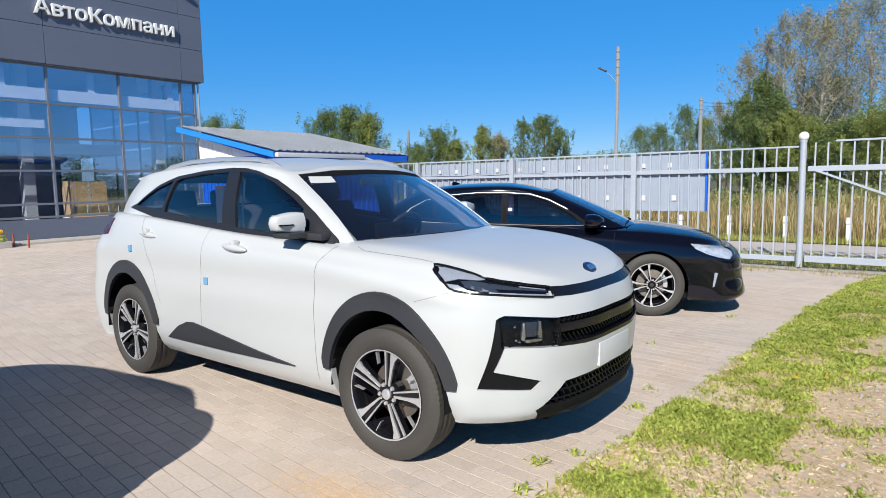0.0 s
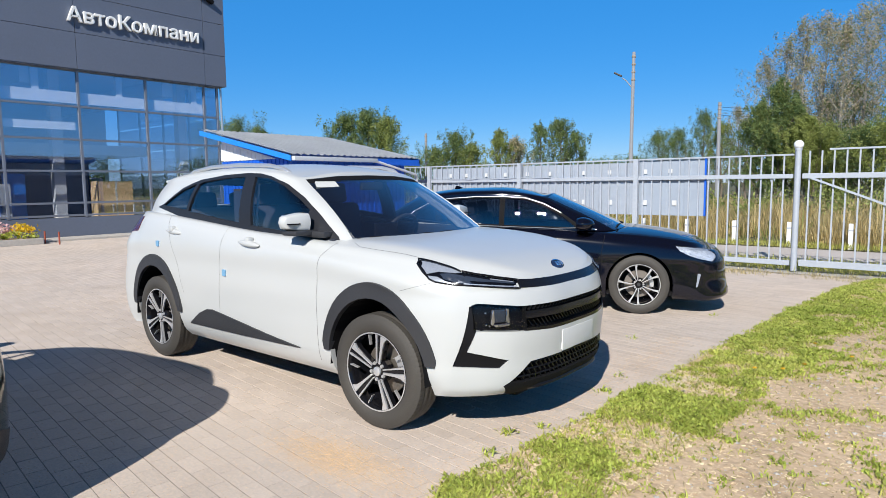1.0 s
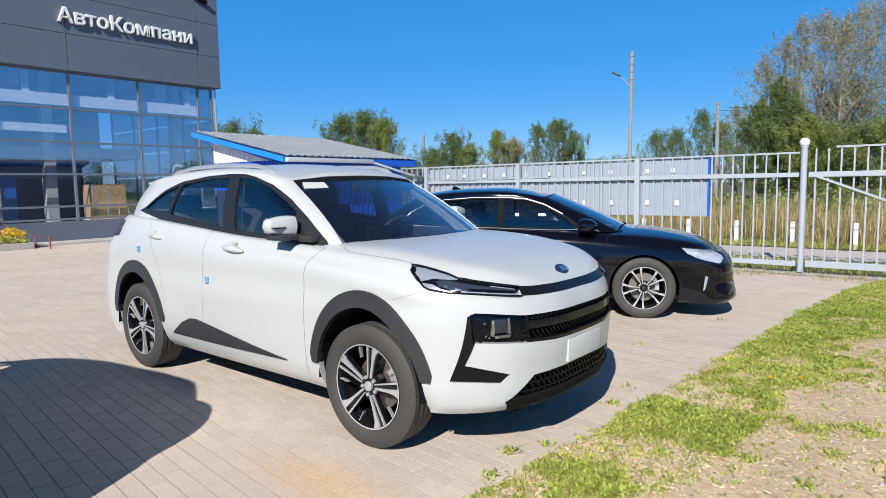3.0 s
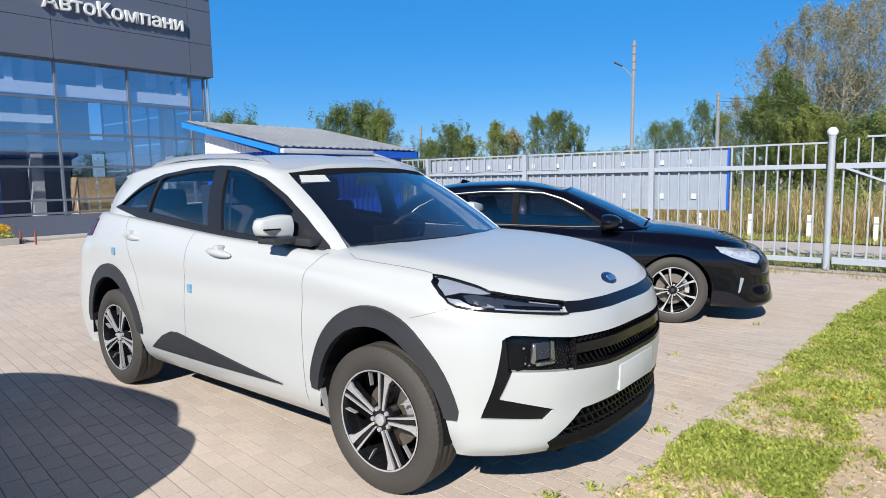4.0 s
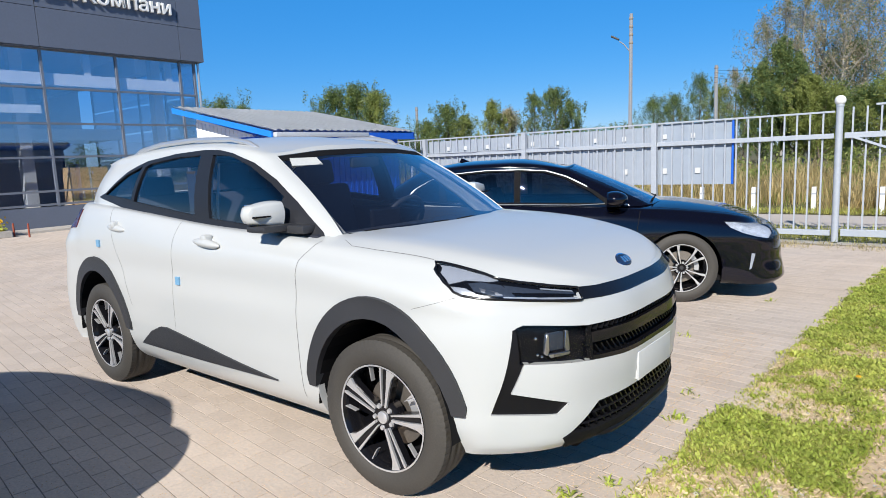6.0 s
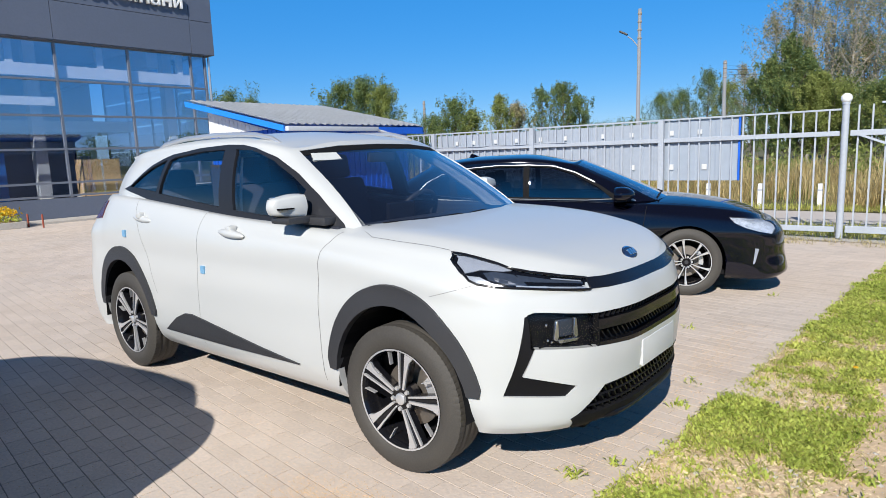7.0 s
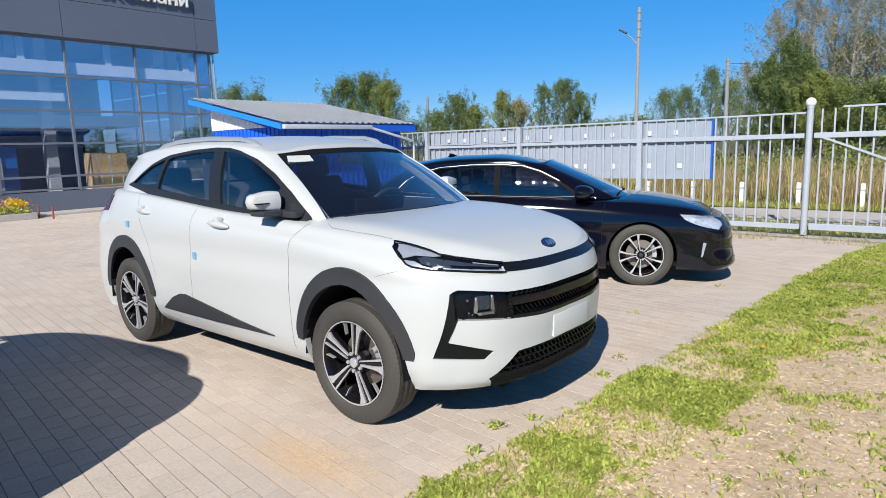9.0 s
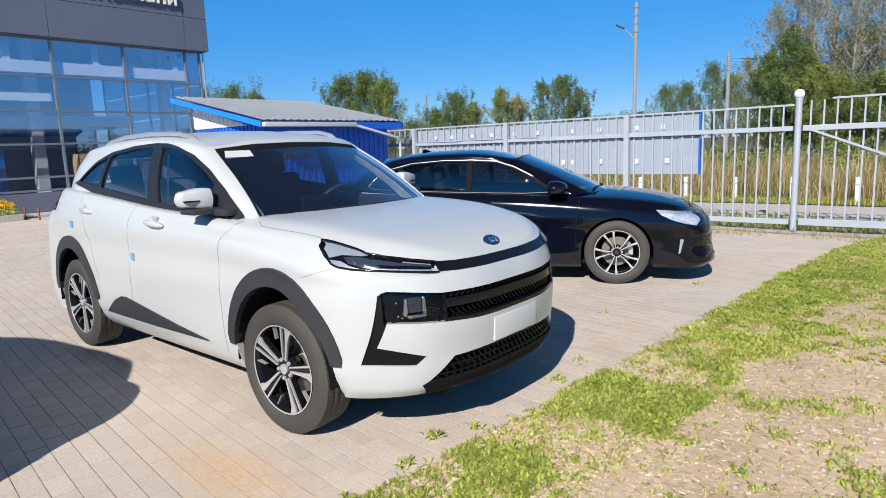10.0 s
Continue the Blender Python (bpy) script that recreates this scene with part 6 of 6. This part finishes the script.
FAR = [  # bearing, distance, height, half width, leaf, label, leaves, gap
    (57.5, 52, 6.6, 2.0, LEAFD, G, 4200, 0.0), (60.0, 52, 6.2, 2.0, LEAFD, G, 4200, 0.0), (55.6, 53, 6.3, 1.5, LEAFD, G, 3200, 0.1),
    (48.0, 47, 6.7, 1.8, LEAFD, G, 6500, 0.05), (46.1, 46, 6.8, 1.8, LEAFD, G, 6500, 0.1), (44.5, 45, 6.2, 1.5, LEAFY, Y, 6000, 0.0),
    (40.0, 50, 4.2, 1.6, LEAFD, G, 3600, 0.0), (38.2, 48, 5.3, 1.5, LEAFD, G, 4200, 0.1), (36.8, 48, 4.4, 1.3, LEAFY, Y, 3400, 0.0),
    (34.2, 49, 5.7, 1.2, LEAFY, Y, 3600, 0.2), (32.9, 50, 4.9, 1.3, LEAFB, Y, 3400, 0.1), (30.6, 50, 6.2, 1.2, LEAFD, Bn, 2600, 0.35), (28.8, 49, 6.3, 1.4, LEAFD, G, 4600, 0.1), (27.4, 51, 5.6, 1.2, LEAFD, G, 3000, 0.2),
    (20.6, 52, 5.0, 1.5, LEAFD, G, 4200, 0.0), (19.0, 50, 5.0, 1.5, LEAFD, G, 4200, 0.0), (17.0, 49, 6.2, 1.5, LEAFD, G, 4600, 0.15), (15.6, 47, 5.2, 1.4, LEAFY, Y, 4000, 0.0), (14.4, 48, 6.4, 1.3, LEAFB, Bn, 3000, 0.3),
    (13.7, 42, 4.8, 1.0, LEAFD, G, 4200, 0.10), (12.5, 41, 6.0, 1.1, LEAFD, G, 6000, 0.10), (11.3, 41, 7.3, 1.15, LEAFD, G, 7500, 0.08), (10.3, 41, 6.4, 1.1, LEAFD, G, 6000, 0.08), (9.4, 40, 5.0, 1.1, LEAFY, Y, 6000, 0.05), (8.6, 40, 4.0, 1.5, LEAFY, Y, 6000, 0.0), (7.4, 43, 3.4, 1.8, LEAFD, G, 6000, 0.0),
    (12.2, 56, 10.9, 2.0, LEAFB, Bn, 5200, 0.55), (11.0, 54, 12.0, 2.0, LEAFB, Bn, 6000, 0.55), (9.8, 52, 12.7, 2.2, LEAFB, Bn, 6500, 0.55), (8.4, 54, 13.4, 2.3, LEAFB, Bn, 7000, 0.55), (7.2, 50, 12.2, 2.2, LEAFB, Bn, 7000, 0.55), (5.8, 53, 13.8, 2.5, LEAFB, Bn, 7000, 0.55), (4.2, 50, 13.0, 2.5, LEAFB, Bn, 7000, 0.55), (2.2, 50, 13.4, 2.8, LEAFB, Bn, 7000, 0.55), (-1.0, 50, 13.0, 3.0, LEAFB, Bn, 6000, 0.3), (6.4, 58, 9.0, 2.2, LEAFD, G, 5000, 0.25), (8.2, 58, 8.0, 2.0, LEAFD, G, 5000, 0.3),
    (5.6, 40, 3.8, 2.0, LEAFD, G, 6000, 0.0), (3.2, 38, 4.0, 2.0, LEAFY, Y, 6000, 0.0), (0.8, 38, 5.0, 2.2, LEAFY, Y, 6000, 0.0), (-1.6, 38, 4.6, 2.0, LEAFY, Y, 6000, 0.0), (-4.0, 38, 5.2, 2.2, LEAFD, G, 5000, 0.0),
    (22.6, 60, 3.4, 1.8, LEAFD, G, 3000, 0.0), (25.4, 62, 3.2, 1.8, LEAFD, G, 3000, 0.0), (42.4, 58, 3.4, 2.0, LEAFD, G, 3000, 0.0)]
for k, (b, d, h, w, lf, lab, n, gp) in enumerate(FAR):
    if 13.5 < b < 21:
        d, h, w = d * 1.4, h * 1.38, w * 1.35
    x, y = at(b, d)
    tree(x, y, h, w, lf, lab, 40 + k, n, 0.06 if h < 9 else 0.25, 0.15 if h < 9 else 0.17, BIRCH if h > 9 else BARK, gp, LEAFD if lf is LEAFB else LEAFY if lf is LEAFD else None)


# Unseen hedge, added to darken what the showroom glass reflects.
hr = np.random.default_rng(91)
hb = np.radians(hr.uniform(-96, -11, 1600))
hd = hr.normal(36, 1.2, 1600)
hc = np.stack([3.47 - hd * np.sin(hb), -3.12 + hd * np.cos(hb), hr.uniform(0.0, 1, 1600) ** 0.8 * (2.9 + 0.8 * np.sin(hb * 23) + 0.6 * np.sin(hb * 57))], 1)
v, f = leaves(hr, hc, np.array([0.45, 0.45, 0.3]), 60000, 0.12, 0.5)
v[:, 2] = np.maximum(v[:, 2], -0.05)
tagged(plain_mesh("hedge", v, f, LEAFD), "dense dark green hedge, added out of view to darken reflections", "hedge", kind="stuff")

# ---- low plants ----
def blades(rng, x, y, z, length, width, lean, per=1):
    """Tapered bent blades standing at the given places: two triangles' length each."""
    n = len(x)
    a = rng.uniform(0, 2 * math.pi, n)
    d = np.stack([np.cos(a), np.sin(a), np.zeros(n)], 1)
    s = np.stack([-np.sin(a), np.cos(a), np.zeros(n)], 1)
    L, W = length[:, None], width[:, None]
    ln = lean[:, None]
    p0 = np.stack([x, y, z], 1)
    up = np.array([0, 0, 1.0])
    p1 = p0 + d * L * ln * 0.45 + up * L * 0.55 * np.sqrt(np.maximum(0.05, 1 - ln**2 * 0.6))
    p2 = p0 + d * L * ln * 1.0 + up * L * np.sqrt(np.maximum(0.02, 1 - ln**2)) * 0.9
    v = np.stack([p0 - s * W * 0.35, p0 + s * W * 0.35, p1 + s * W * 0.5, p1 - s * W * 0.5, p2], 1).reshape(-1, 3)
    i = np.arange(n) * 5
    f4 = np.stack([i, i + 1, i + 2, i + 3], 1)
    f3 = np.stack([i + 3, i + 2, i + 4], 1)
    return v, f4.tolist() + f3.tolist()


def stuff(name, v, f, m, label, category):
    me = bpy.data.meshes.new(name)
    me.from_pydata(v.tolist(), [], f)
    me.materials.append(m)
    return tagged(new(name, me), label, category, kind="stuff")


def cover(x, y):
    """How thick the plants stand: a broken fringe by the pavers, patches further off, bare soil between."""
    d = x - grass_edge(y)
    n = np.array([noise.noise(Vector((a * 0.9, b * 0.9, 3.1))) * 0.62 + noise.noise(Vector((a * 2.6, b * 2.6, 7.7))) * 0.85 + noise.noise(Vector((a * 7, b * 7, 1.7))) * 0.45 for a, b in zip(x, y)])
    w = 0.17 + 0.28 * np.array([noise.noise(Vector((a * 0.5, b * 1.3, 9.3))) for a, b in zip(x, y)])
    fringe = np.clip(1.15 - np.abs(d - 0.10) / np.maximum(w, 0.05), 0, 1) * 0.46
    lawn = np.clip((y + 0.2) / 2.8, 0, 1) * 0.34 + 0.16
    return np.clip(fringe + lawn + n * 1.8 - 0.06, 0, 1) * (d > -0.06)


def soil_z(x, y):
    return 0.006 + 0.004 * (np.sin(x * 2.1 + np.cos(y * 1.7)) + np.sin(y * 2.7 + x * 0.9))


def soil_places(rng, count):
    """Random places on the strip, denser towards the pavers."""
    x = 2.1 + rng.uniform(0, 1, count) ** 1.25 * 6.0
    y = rng.uniform(-5.5, 7.5, count)
    third = count // 3
    x[:third] = grass_edge(y[:third]) + rng.uniform(-0.08, 0.6, third)
    return x, y


rng = np.random.default_rng(7)
# fine grass
x, y = soil_places(rng, 340000)
q = np.round(np.stack([x, y], 1) / 0.07) * 0.07 + rng.normal(0, 0.025, (len(x), 2))
x, y = q[:, 0], q[:, 1]
keep = (rng.uniform(0, 1, len(x)) < cover(x, y) ** 1.3 * 0.5 + 0.10) & (x > grass_edge(y) - 0.08)
x, y = x[keep], y[keep]
n = len(x)
v, f = blades(rng, x, y, soil_z(x, y) - 0.003, rng.uniform(0.018, 0.062, n), rng.uniform(0.003, 0.007, n), rng.uniform(0.66, 0.99, n))
stuff("grass", v, f, GRASS, "short green grass on dry soil", "grass")
# broad-leaved rosettes, each a clump of leaves about one root
x, y = soil_places(rng, 54000)
keep = (rng.uniform(0, 1, len(x)) < cover(x, y) ** 1.5 * 0.72 + 0.065) & (x > grass_edge(y) - 0.10)
x, y = x[keep], y[keep]
per = rng.integers(9, 20, len(x))
big = rng.uniform(0.35, 1.0, len(x)) + 0.35 * cover(x, y)
root = np.repeat(np.arange(len(x)), per)
n = len(root)
px, py = x[root] + rng.normal(0, 0.022, n) * big[root], y[root] + rng.normal(0, 0.022, n) * big[root]
v, f = blades(rng, px, py, soil_z(px, py), rng.uniform(0.016, 0.040, n) * big[root], rng.uniform(0.008, 0.0145, n) * big[root], rng.uniform(0.42, 0.97, n))
stuff("weeds", v, f, WEED, "low broad-leaved green weeds", "weeds")
# thin dry tufts
x, y = soil_places(rng, 80000)
q = np.round(np.stack([x, y], 1) / 0.11) * 0.11 + rng.normal(0, 0.03, (len(x), 2))
x, y = q[:, 0], q[:, 1]
keep = (rng.uniform(0, 1, len(x)) < 0.16 + 0.35 * cover(x + 0.3, y + 0.3)) & (x > grass_edge(y) + 0.02)
x, y = x[keep], y[keep]
n = len(x)
v, f = blades(rng, x, y, soil_z(x, y) - 0.002, rng.uniform(0.012, 0.045, n), rng.uniform(0.0015, 0.004, n), rng.uniform(0.7, 0.99, n))
stuff("dry_grass", v, f, STRAW, "thin dry yellow grass on soil", "dry grass")
# flat straw litter
x, y = soil_places(rng, 170000)
keep = (rng.uniform(0, 1, len(x)) < 0.75 - 0.4 * cover(x, y)) & (x > grass_edge(y) - 0.05)
x, y = x[keep], y[keep]
n = len(x)
a = rng.uniform(0, 2 * math.pi, n)
d = np.stack([np.cos(a), np.sin(a), rng.normal(0, 0.02, n)], 1) * rng.uniform(0.004, 0.016, n)[:, None]
s = np.stack([-np.sin(a), np.cos(a), rng.normal(0, 0.25, n)], 1) * rng.uniform(0.0010, 0.0042, n)[:, None]
p = np.stack([x, y, soil_z(x, y) + 0.002], 1)
v = np.stack([p - d - s, p + d - s, p + d + s, p - d + s], 1).reshape(-1, 3)
stuff("dry_litter", v, np.arange(n * 4).reshape(-1, 4).tolist(), LITTER, "flat straw-coloured grass litter on soil", "dry grass")

# tall dry growth beyond the road
for nm, count, m, ln, lab in (("tall_dry_grass", 95000, TALLDRY, (0.45, 1.25), "tall dry yellow grass beyond the road"), ("tall_green_weeds", 26000, LEAFY, (0.25, 0.85), "tall green weeds beyond the road")):
    y = 12.7 + rng.uniform(0, 1, count) ** 1.5 * 16
    x = rng.uniform(-22, 14, count)
    clump = np.array([noise.noise(Vector((a * 0.55, b * 0.45, 4.4 if m is TALLDRY else 8.8))) for a, b in zip(x, y)])
    ok = rng.uniform(-0.35, 0.35, count) < clump + 0.10
    x, y, clump = x[ok], y[ok], clump[ok]
    count = len(x)
    v, f = blades(rng, x, y, np.full(count, -0.06), rng.uniform(*ln, count) * (0.85 + 0.6 * clump) * np.clip((y - 12.0) / 1.6, 0.35, 1), rng.uniform(0.008, 0.022, count), rng.uniform(0.15, 0.75, count))
    stuff(nm, v, f, m, lab, "tall grass")
# leafy scrub that stands in the dry grass
rs = np.random.default_rng(17)
sx, sy, sh = rs.uniform(-20, 13, 64), rs.uniform(17.5, 27, 64), rs.uniform(0.5, 1.2, 64)
scrub = np.concatenate([np.stack([a + rs.normal(0, 0.35, 14), b + rs.normal(0, 0.3, 14), h * rs.uniform(0.05, 1.0, 14)], 1) for a, b, h in zip(sx, sy, sh)])
v, f = leaves(rs, scrub, np.array([0.14, 0.14, 0.12]), 20000, 0.07, 0.45)
v[:, 2] = np.maximum(v[:, 2], -0.05)
tagged(plain_mesh("scrub", v, f, LEAFY), "low green scrub among dry grass", "shrubs", kind="stuff")
count = 36000
x, y = rng.uniform(-12, 12, count), rng.choice([8.25, 9.0, 12.3], count) + rng.normal(0, 0.16, count)
v, f = blades(rng, x, y, np.full(count, -0.02), rng.uniform(0.05, 0.2, count), rng.uniform(0.005, 0.012, count), rng.uniform(0.2, 0.9, count))
stuff("verge_grass", v, f, GRASS, "green grass verge along the road", "grass")
count = 2200
x = np.concatenate([np.round(rng.uniform(-6, 7, count // 2) / 0.45) * 0.45 + rng.normal(0, 0.07, count // 2), rng.normal(1.2, 0.25, count // 4), rng.normal(2.7, 0.5, count // 4)])
y = 7.55 + rng.normal(0, 0.10, len(x))
y[count // 2:] -= rng.uniform(0, 0.5, len(x) - count // 2)
v, f = blades(rng, x, y, np.full(len(x), -0.01), rng.uniform(0.03, 0.10, len(x)), rng.uniform(0.004, 0.009, len(x)), rng.uniform(0.3, 0.95, len(x)))
stuff("fence_weeds", v, f, STRAW, "sparse dry weeds at the fence foot", "weeds")

# pebbles in the soil
count = 8000
x, y = rng.uniform(2.2, 6.0, count), rng.uniform(-3.0, 3.5, count)
keep = (x > grass_edge(y) + 0.05) & (cover(x, y) < 0.6)
x, y = x[keep], y[keep]
octa = np.array([(1, 0, 0), (0, 1, 0), (-1, 0, 0), (0, -1, 0), (0, 0, 0.7), (0.7, 0.7, 0.3), (-0.7, 0.7, 0.3), (-0.7, -0.7, 0.3), (0.7, -0.7, 0.3)])
of = [(4, 0, 5), (4, 5, 1), (4, 1, 6), (4, 6, 2), (4, 2, 7), (4, 7, 3), (4, 3, 8), (4, 8, 0)]
s = 0.002 + 0.013 * rng.uniform(0, 1, (len(x), 1, 1)) ** 4
v = octa[None] * s * rng.uniform(0.7, 1.3, (len(x), 9, 1)) + np.stack([x, y, soil_z(x, y)], 1)[:, None]
f = (np.arange(len(x))[:, None, None] * 9 + np.array(of)[None]).reshape(-1, 3)
stuff("pebbles", v.reshape(-1, 3), f.tolist(), CONCRETE, "small pale pebbles in the soil", "pebbles")

# clods of dry soil
count = 6000
x, y = rng.uniform(2.2, 6.5, count), rng.uniform(-3.0, 5.5, count)
keep = x > grass_edge(y) + 0.02
x, y = x[keep], y[keep]
s = 0.003 + 0.012 * rng.uniform(0, 1, (len(x), 1, 1)) ** 2.5
v = octa[None] * s * rng.uniform(0.6, 1.4, (len(x), 9, 1)) * (1, 1, 0.7) + np.stack([x, y, soil_z(x, y)], 1)[:, None]
f = (np.arange(len(x))[:, None, None] * 9 + np.array(of)[None]).reshape(-1, 3)
stuff("soil_clods", v.reshape(-1, 3), f.tolist(), SOIL, "small crumbling clods of dry soil", "soil")

# dandelions
for x, y in ((2.78, 1.62), (2.95, 1.72), (3.05, 1.95), (3.3, 2.4), (3.0, 2.7), (3.6, 1.9)):
    fl = thing("dandelion", pose(x, y, 0.0), "small yellow dandelion in the grass", "flower", "dandelions")
    part("stem", tube([(0, 0, 0), (0.005, 0, 0.05)], 0.002, 5), GRASS, fl)
    part("bloom", lathe([(0.001, 0.058), (0.012, 0.058), (0.016, 0.052), (0.004, 0.047)], 10, axis="z", centre=(0.005, 0, 0)), PETALY, fl)

# single weeds that grow between the pavers
for k, (x, y, n) in enumerate(((2.07, 0.57, 26), (1.96, -0.45, 22), (2.08, -0.25, 16), (2.02, 0.95, 10), (1.63, 2.14, 8), (2.05, -0.75, 18), (1.9, 3.6, 10))):
    w = thing("weed", pose(x, y, 0), "small green weed in a paver joint", "weed", "weeds in the paving")
    v, f = blades(rng, rng.normal(0, 0.025, n), rng.normal(0, 0.025, n), np.zeros(n), rng.uniform(0.03, 0.06, n), rng.uniform(0.008, 0.014, n), rng.uniform(0.5, 0.95, n))
    me = bpy.data.meshes.new("leaf_rosette")
    me.from_pydata(v.tolist(), [], f)
    me.materials.append(WEED)
    rosette = new("leaf_rosette", me)
    rosette.parent = w
    tagged(rosette, kind="stuff")

# ---- flower bed by the showroom ----
bed = thing("flower_bed", pose(-15.0, 0.6, 0), "concrete-edged bed of pink and yellow flowers", "flower bed")
part("kerb", box(0.42, 0.52, -4.0, 1.95, 0, 0.16, 0.01), CONCRETE, bed)
part("kerb", box(-0.6, 0.42, 1.85, 1.95, 0, 0.16, 0.01), CONCRETE, bed)
part("soil", box(-0.6, 0.42, -4.0, 1.85, 0, 0.13), SOIL, bed)
for nm, m, sx, n, zz in (("foliage", WEED, 0.05, 2600, 0.26), ("pink_flower", PETALP, 0.035, 2200, 0.40), ("yellow_flower", PETALY, 0.035, 300, 0.40)):
    c = np.stack([rng.uniform(-0.5, 0.36, 260), rng.uniform(-3.9, 1.5 if nm == "pink_flower" else 1.8, 260), np.full(260, zz) + rng.normal(0, 0.05, 260)], 1)
    if nm == "yellow_flower":
        c[:, 1] = rng.uniform(1.45, 1.82, 260)
    v, f = leaves(rng, c, np.array([0.05, 0.05, 0.03]), n, sx, 0.7)
    tagged(plain_mesh(nm, v, f, m, bed), kind="stuff")
RED = material("red_brown_stake", (0.28, 0.06, 0.03), 0.7, 0, 0.2, 20, 3)
for x, y in ((-14.0, 2.75), (-14.6, 2.62)):
    st = thing("stake", pose(x, y, 0), "short red-brown metal stake", "stake", "stakes by the flower bed")
    part("shaft", tube([(0, 0, 0), (0, 0, 0.33)], 0.022, 8), RED, st)
apron = tagged(finish("showroom_apron", box(BX + 0.03, BX + 0.95, BY0, BY1 + 0.5, -0.05, 0.06, 0.01), CONCRETE), "pale concrete strip along the showroom", "apron", kind="structure")

# ---- pavers: rows along x, each a chamfered block ----
PL, PW = 0.200, 0.100
TURN = radians(-6.3)


def paver_block(l, w, h=0.03, c=0.0002):
    a, b = l / 2, w / 2
    top = [(-a + c, -b + c, 0), (a - c, -b + c, 0), (a - c, b - c, 0), (-a + c, b - c, 0)]
    mid = [(-a, -b, -c), (a, -b, -c), (a, b, -c), (-a, b, -c)]
    low = [(-a, -b, -h), (a, -b, -h), (a, b, -h), (-a, b, -h)]
    f = [(0, 1, 2, 3)] + [(4 + k, 4 + (k + 1) % 4, (k + 1) % 4, k) for k in range(4)] + [(8 + k, 8 + (k + 1) % 4, 4 + (k + 1) % 4, 4 + k) for k in range(4)]
    return np.array(top + mid + low), np.array(f)


bv, bf = paver_block(PL - 0.0040, PW - 0.0052, 0.03, 0.0003)
one = bpy.data.meshes.new("paver")
one.from_pydata(bv.tolist(), [], bf.tolist())
one.materials.append(PAVER)
rng = np.random.default_rng(3)
cu, cv = [], []
for j in range(180):
    u = np.arange(-18.0 + (0.1 if j % 2 else 0.0) + rng.normal(0, 0.006), 4.5, PL)
    cu.append(u), cv.append(np.full(len(u), -9.044 + PW * (j + 0.5)))
cu, cv = np.concatenate(cu), np.concatenate(cv)
ct, st = math.cos(TURN), math.sin(TURN)
cx, cy = cu * ct - cv * st, cu * st + cv * ct
ok = (cx < grass_edge(cy) + 0.12) & (cx > -15.0) & (cy > -7.5) & (cy < 7.45)
cx, cy = cx[ok], cy[ok]
hz = rng.normal(0, 0.00025, len(cx))
near = (cx > 0.0) & (cx < 1.99) & (cy > -2.45) & (cy < -0.99)
pick = np.flatnonzero(near)[:300]
for k in pick:
    p = new("paver", one)
    p.parent = pave
    p.location = (cx[k], cy[k], hz[k])
    p.rotation_euler = (rng.normal(0, 0.0016), rng.normal(0, 0.0012), TURN + rng.normal(0, 0.005))
rest = np.ones(len(cx), bool)
rest[pick] = False
n = int(rest.sum())
tx, ty = rng.normal(0, 0.0016, (n, 1)), rng.normal(0, 0.0012, (n, 1))
yaw = TURN + rng.normal(0, 0.005, (n, 1))
flat = np.repeat(bv[None], n, 0)
v = flat.copy()
v[:, :, 2] += flat[:, :, 1] * tx + flat[:, :, 0] * ty
v[:, :, 0] = flat[:, :, 0] * np.cos(yaw) - flat[:, :, 1] * np.sin(yaw)
v[:, :, 1] = flat[:, :, 0] * np.sin(yaw) + flat[:, :, 1] * np.cos(yaw)
v += np.stack([cx[rest], cy[rest], hz[rest]], 1)[:, None]
f = (np.arange(n)[:, None, None] * 12 + bf[None]).reshape(-1, 4)
yard = plain_mesh("paver_field", v.reshape(-1, 3), f, PAVER, pave)
tagged(yard, "joined rest of the yard's concrete pavers", kind="stuff")

# loose sand swept over the pavers
count = 26000
gx = np.concatenate([rng.normal(1.45, 0.26, count // 2), rng.normal(2.0, 0.12, count // 4), rng.uniform(-1.5, 2.2, count // 4)])
gy = np.concatenate([rng.normal(-1.28, 0.11, count // 2), rng.uniform(-1.6, 2.5, count // 4), rng.uniform(-2.6, -0.9, count // 4)])
size = rng.uniform(0.0008, 0.0028, (len(gx), 1, 1))
v = octa[None] * size * rng.uniform(0.6, 1.4, (len(gx), 9, 1)) + np.stack([gx, gy, np.full(len(gx), 0.0006)], 1)[:, None]
f = (np.arange(len(gx))[:, None, None] * 9 + np.array(of)[None]).reshape(-1, 3)
stuff("loose_sand", v.reshape(-1, 3), f.tolist(), SAND, "thin drift of loose sand on the pavers", "sand")
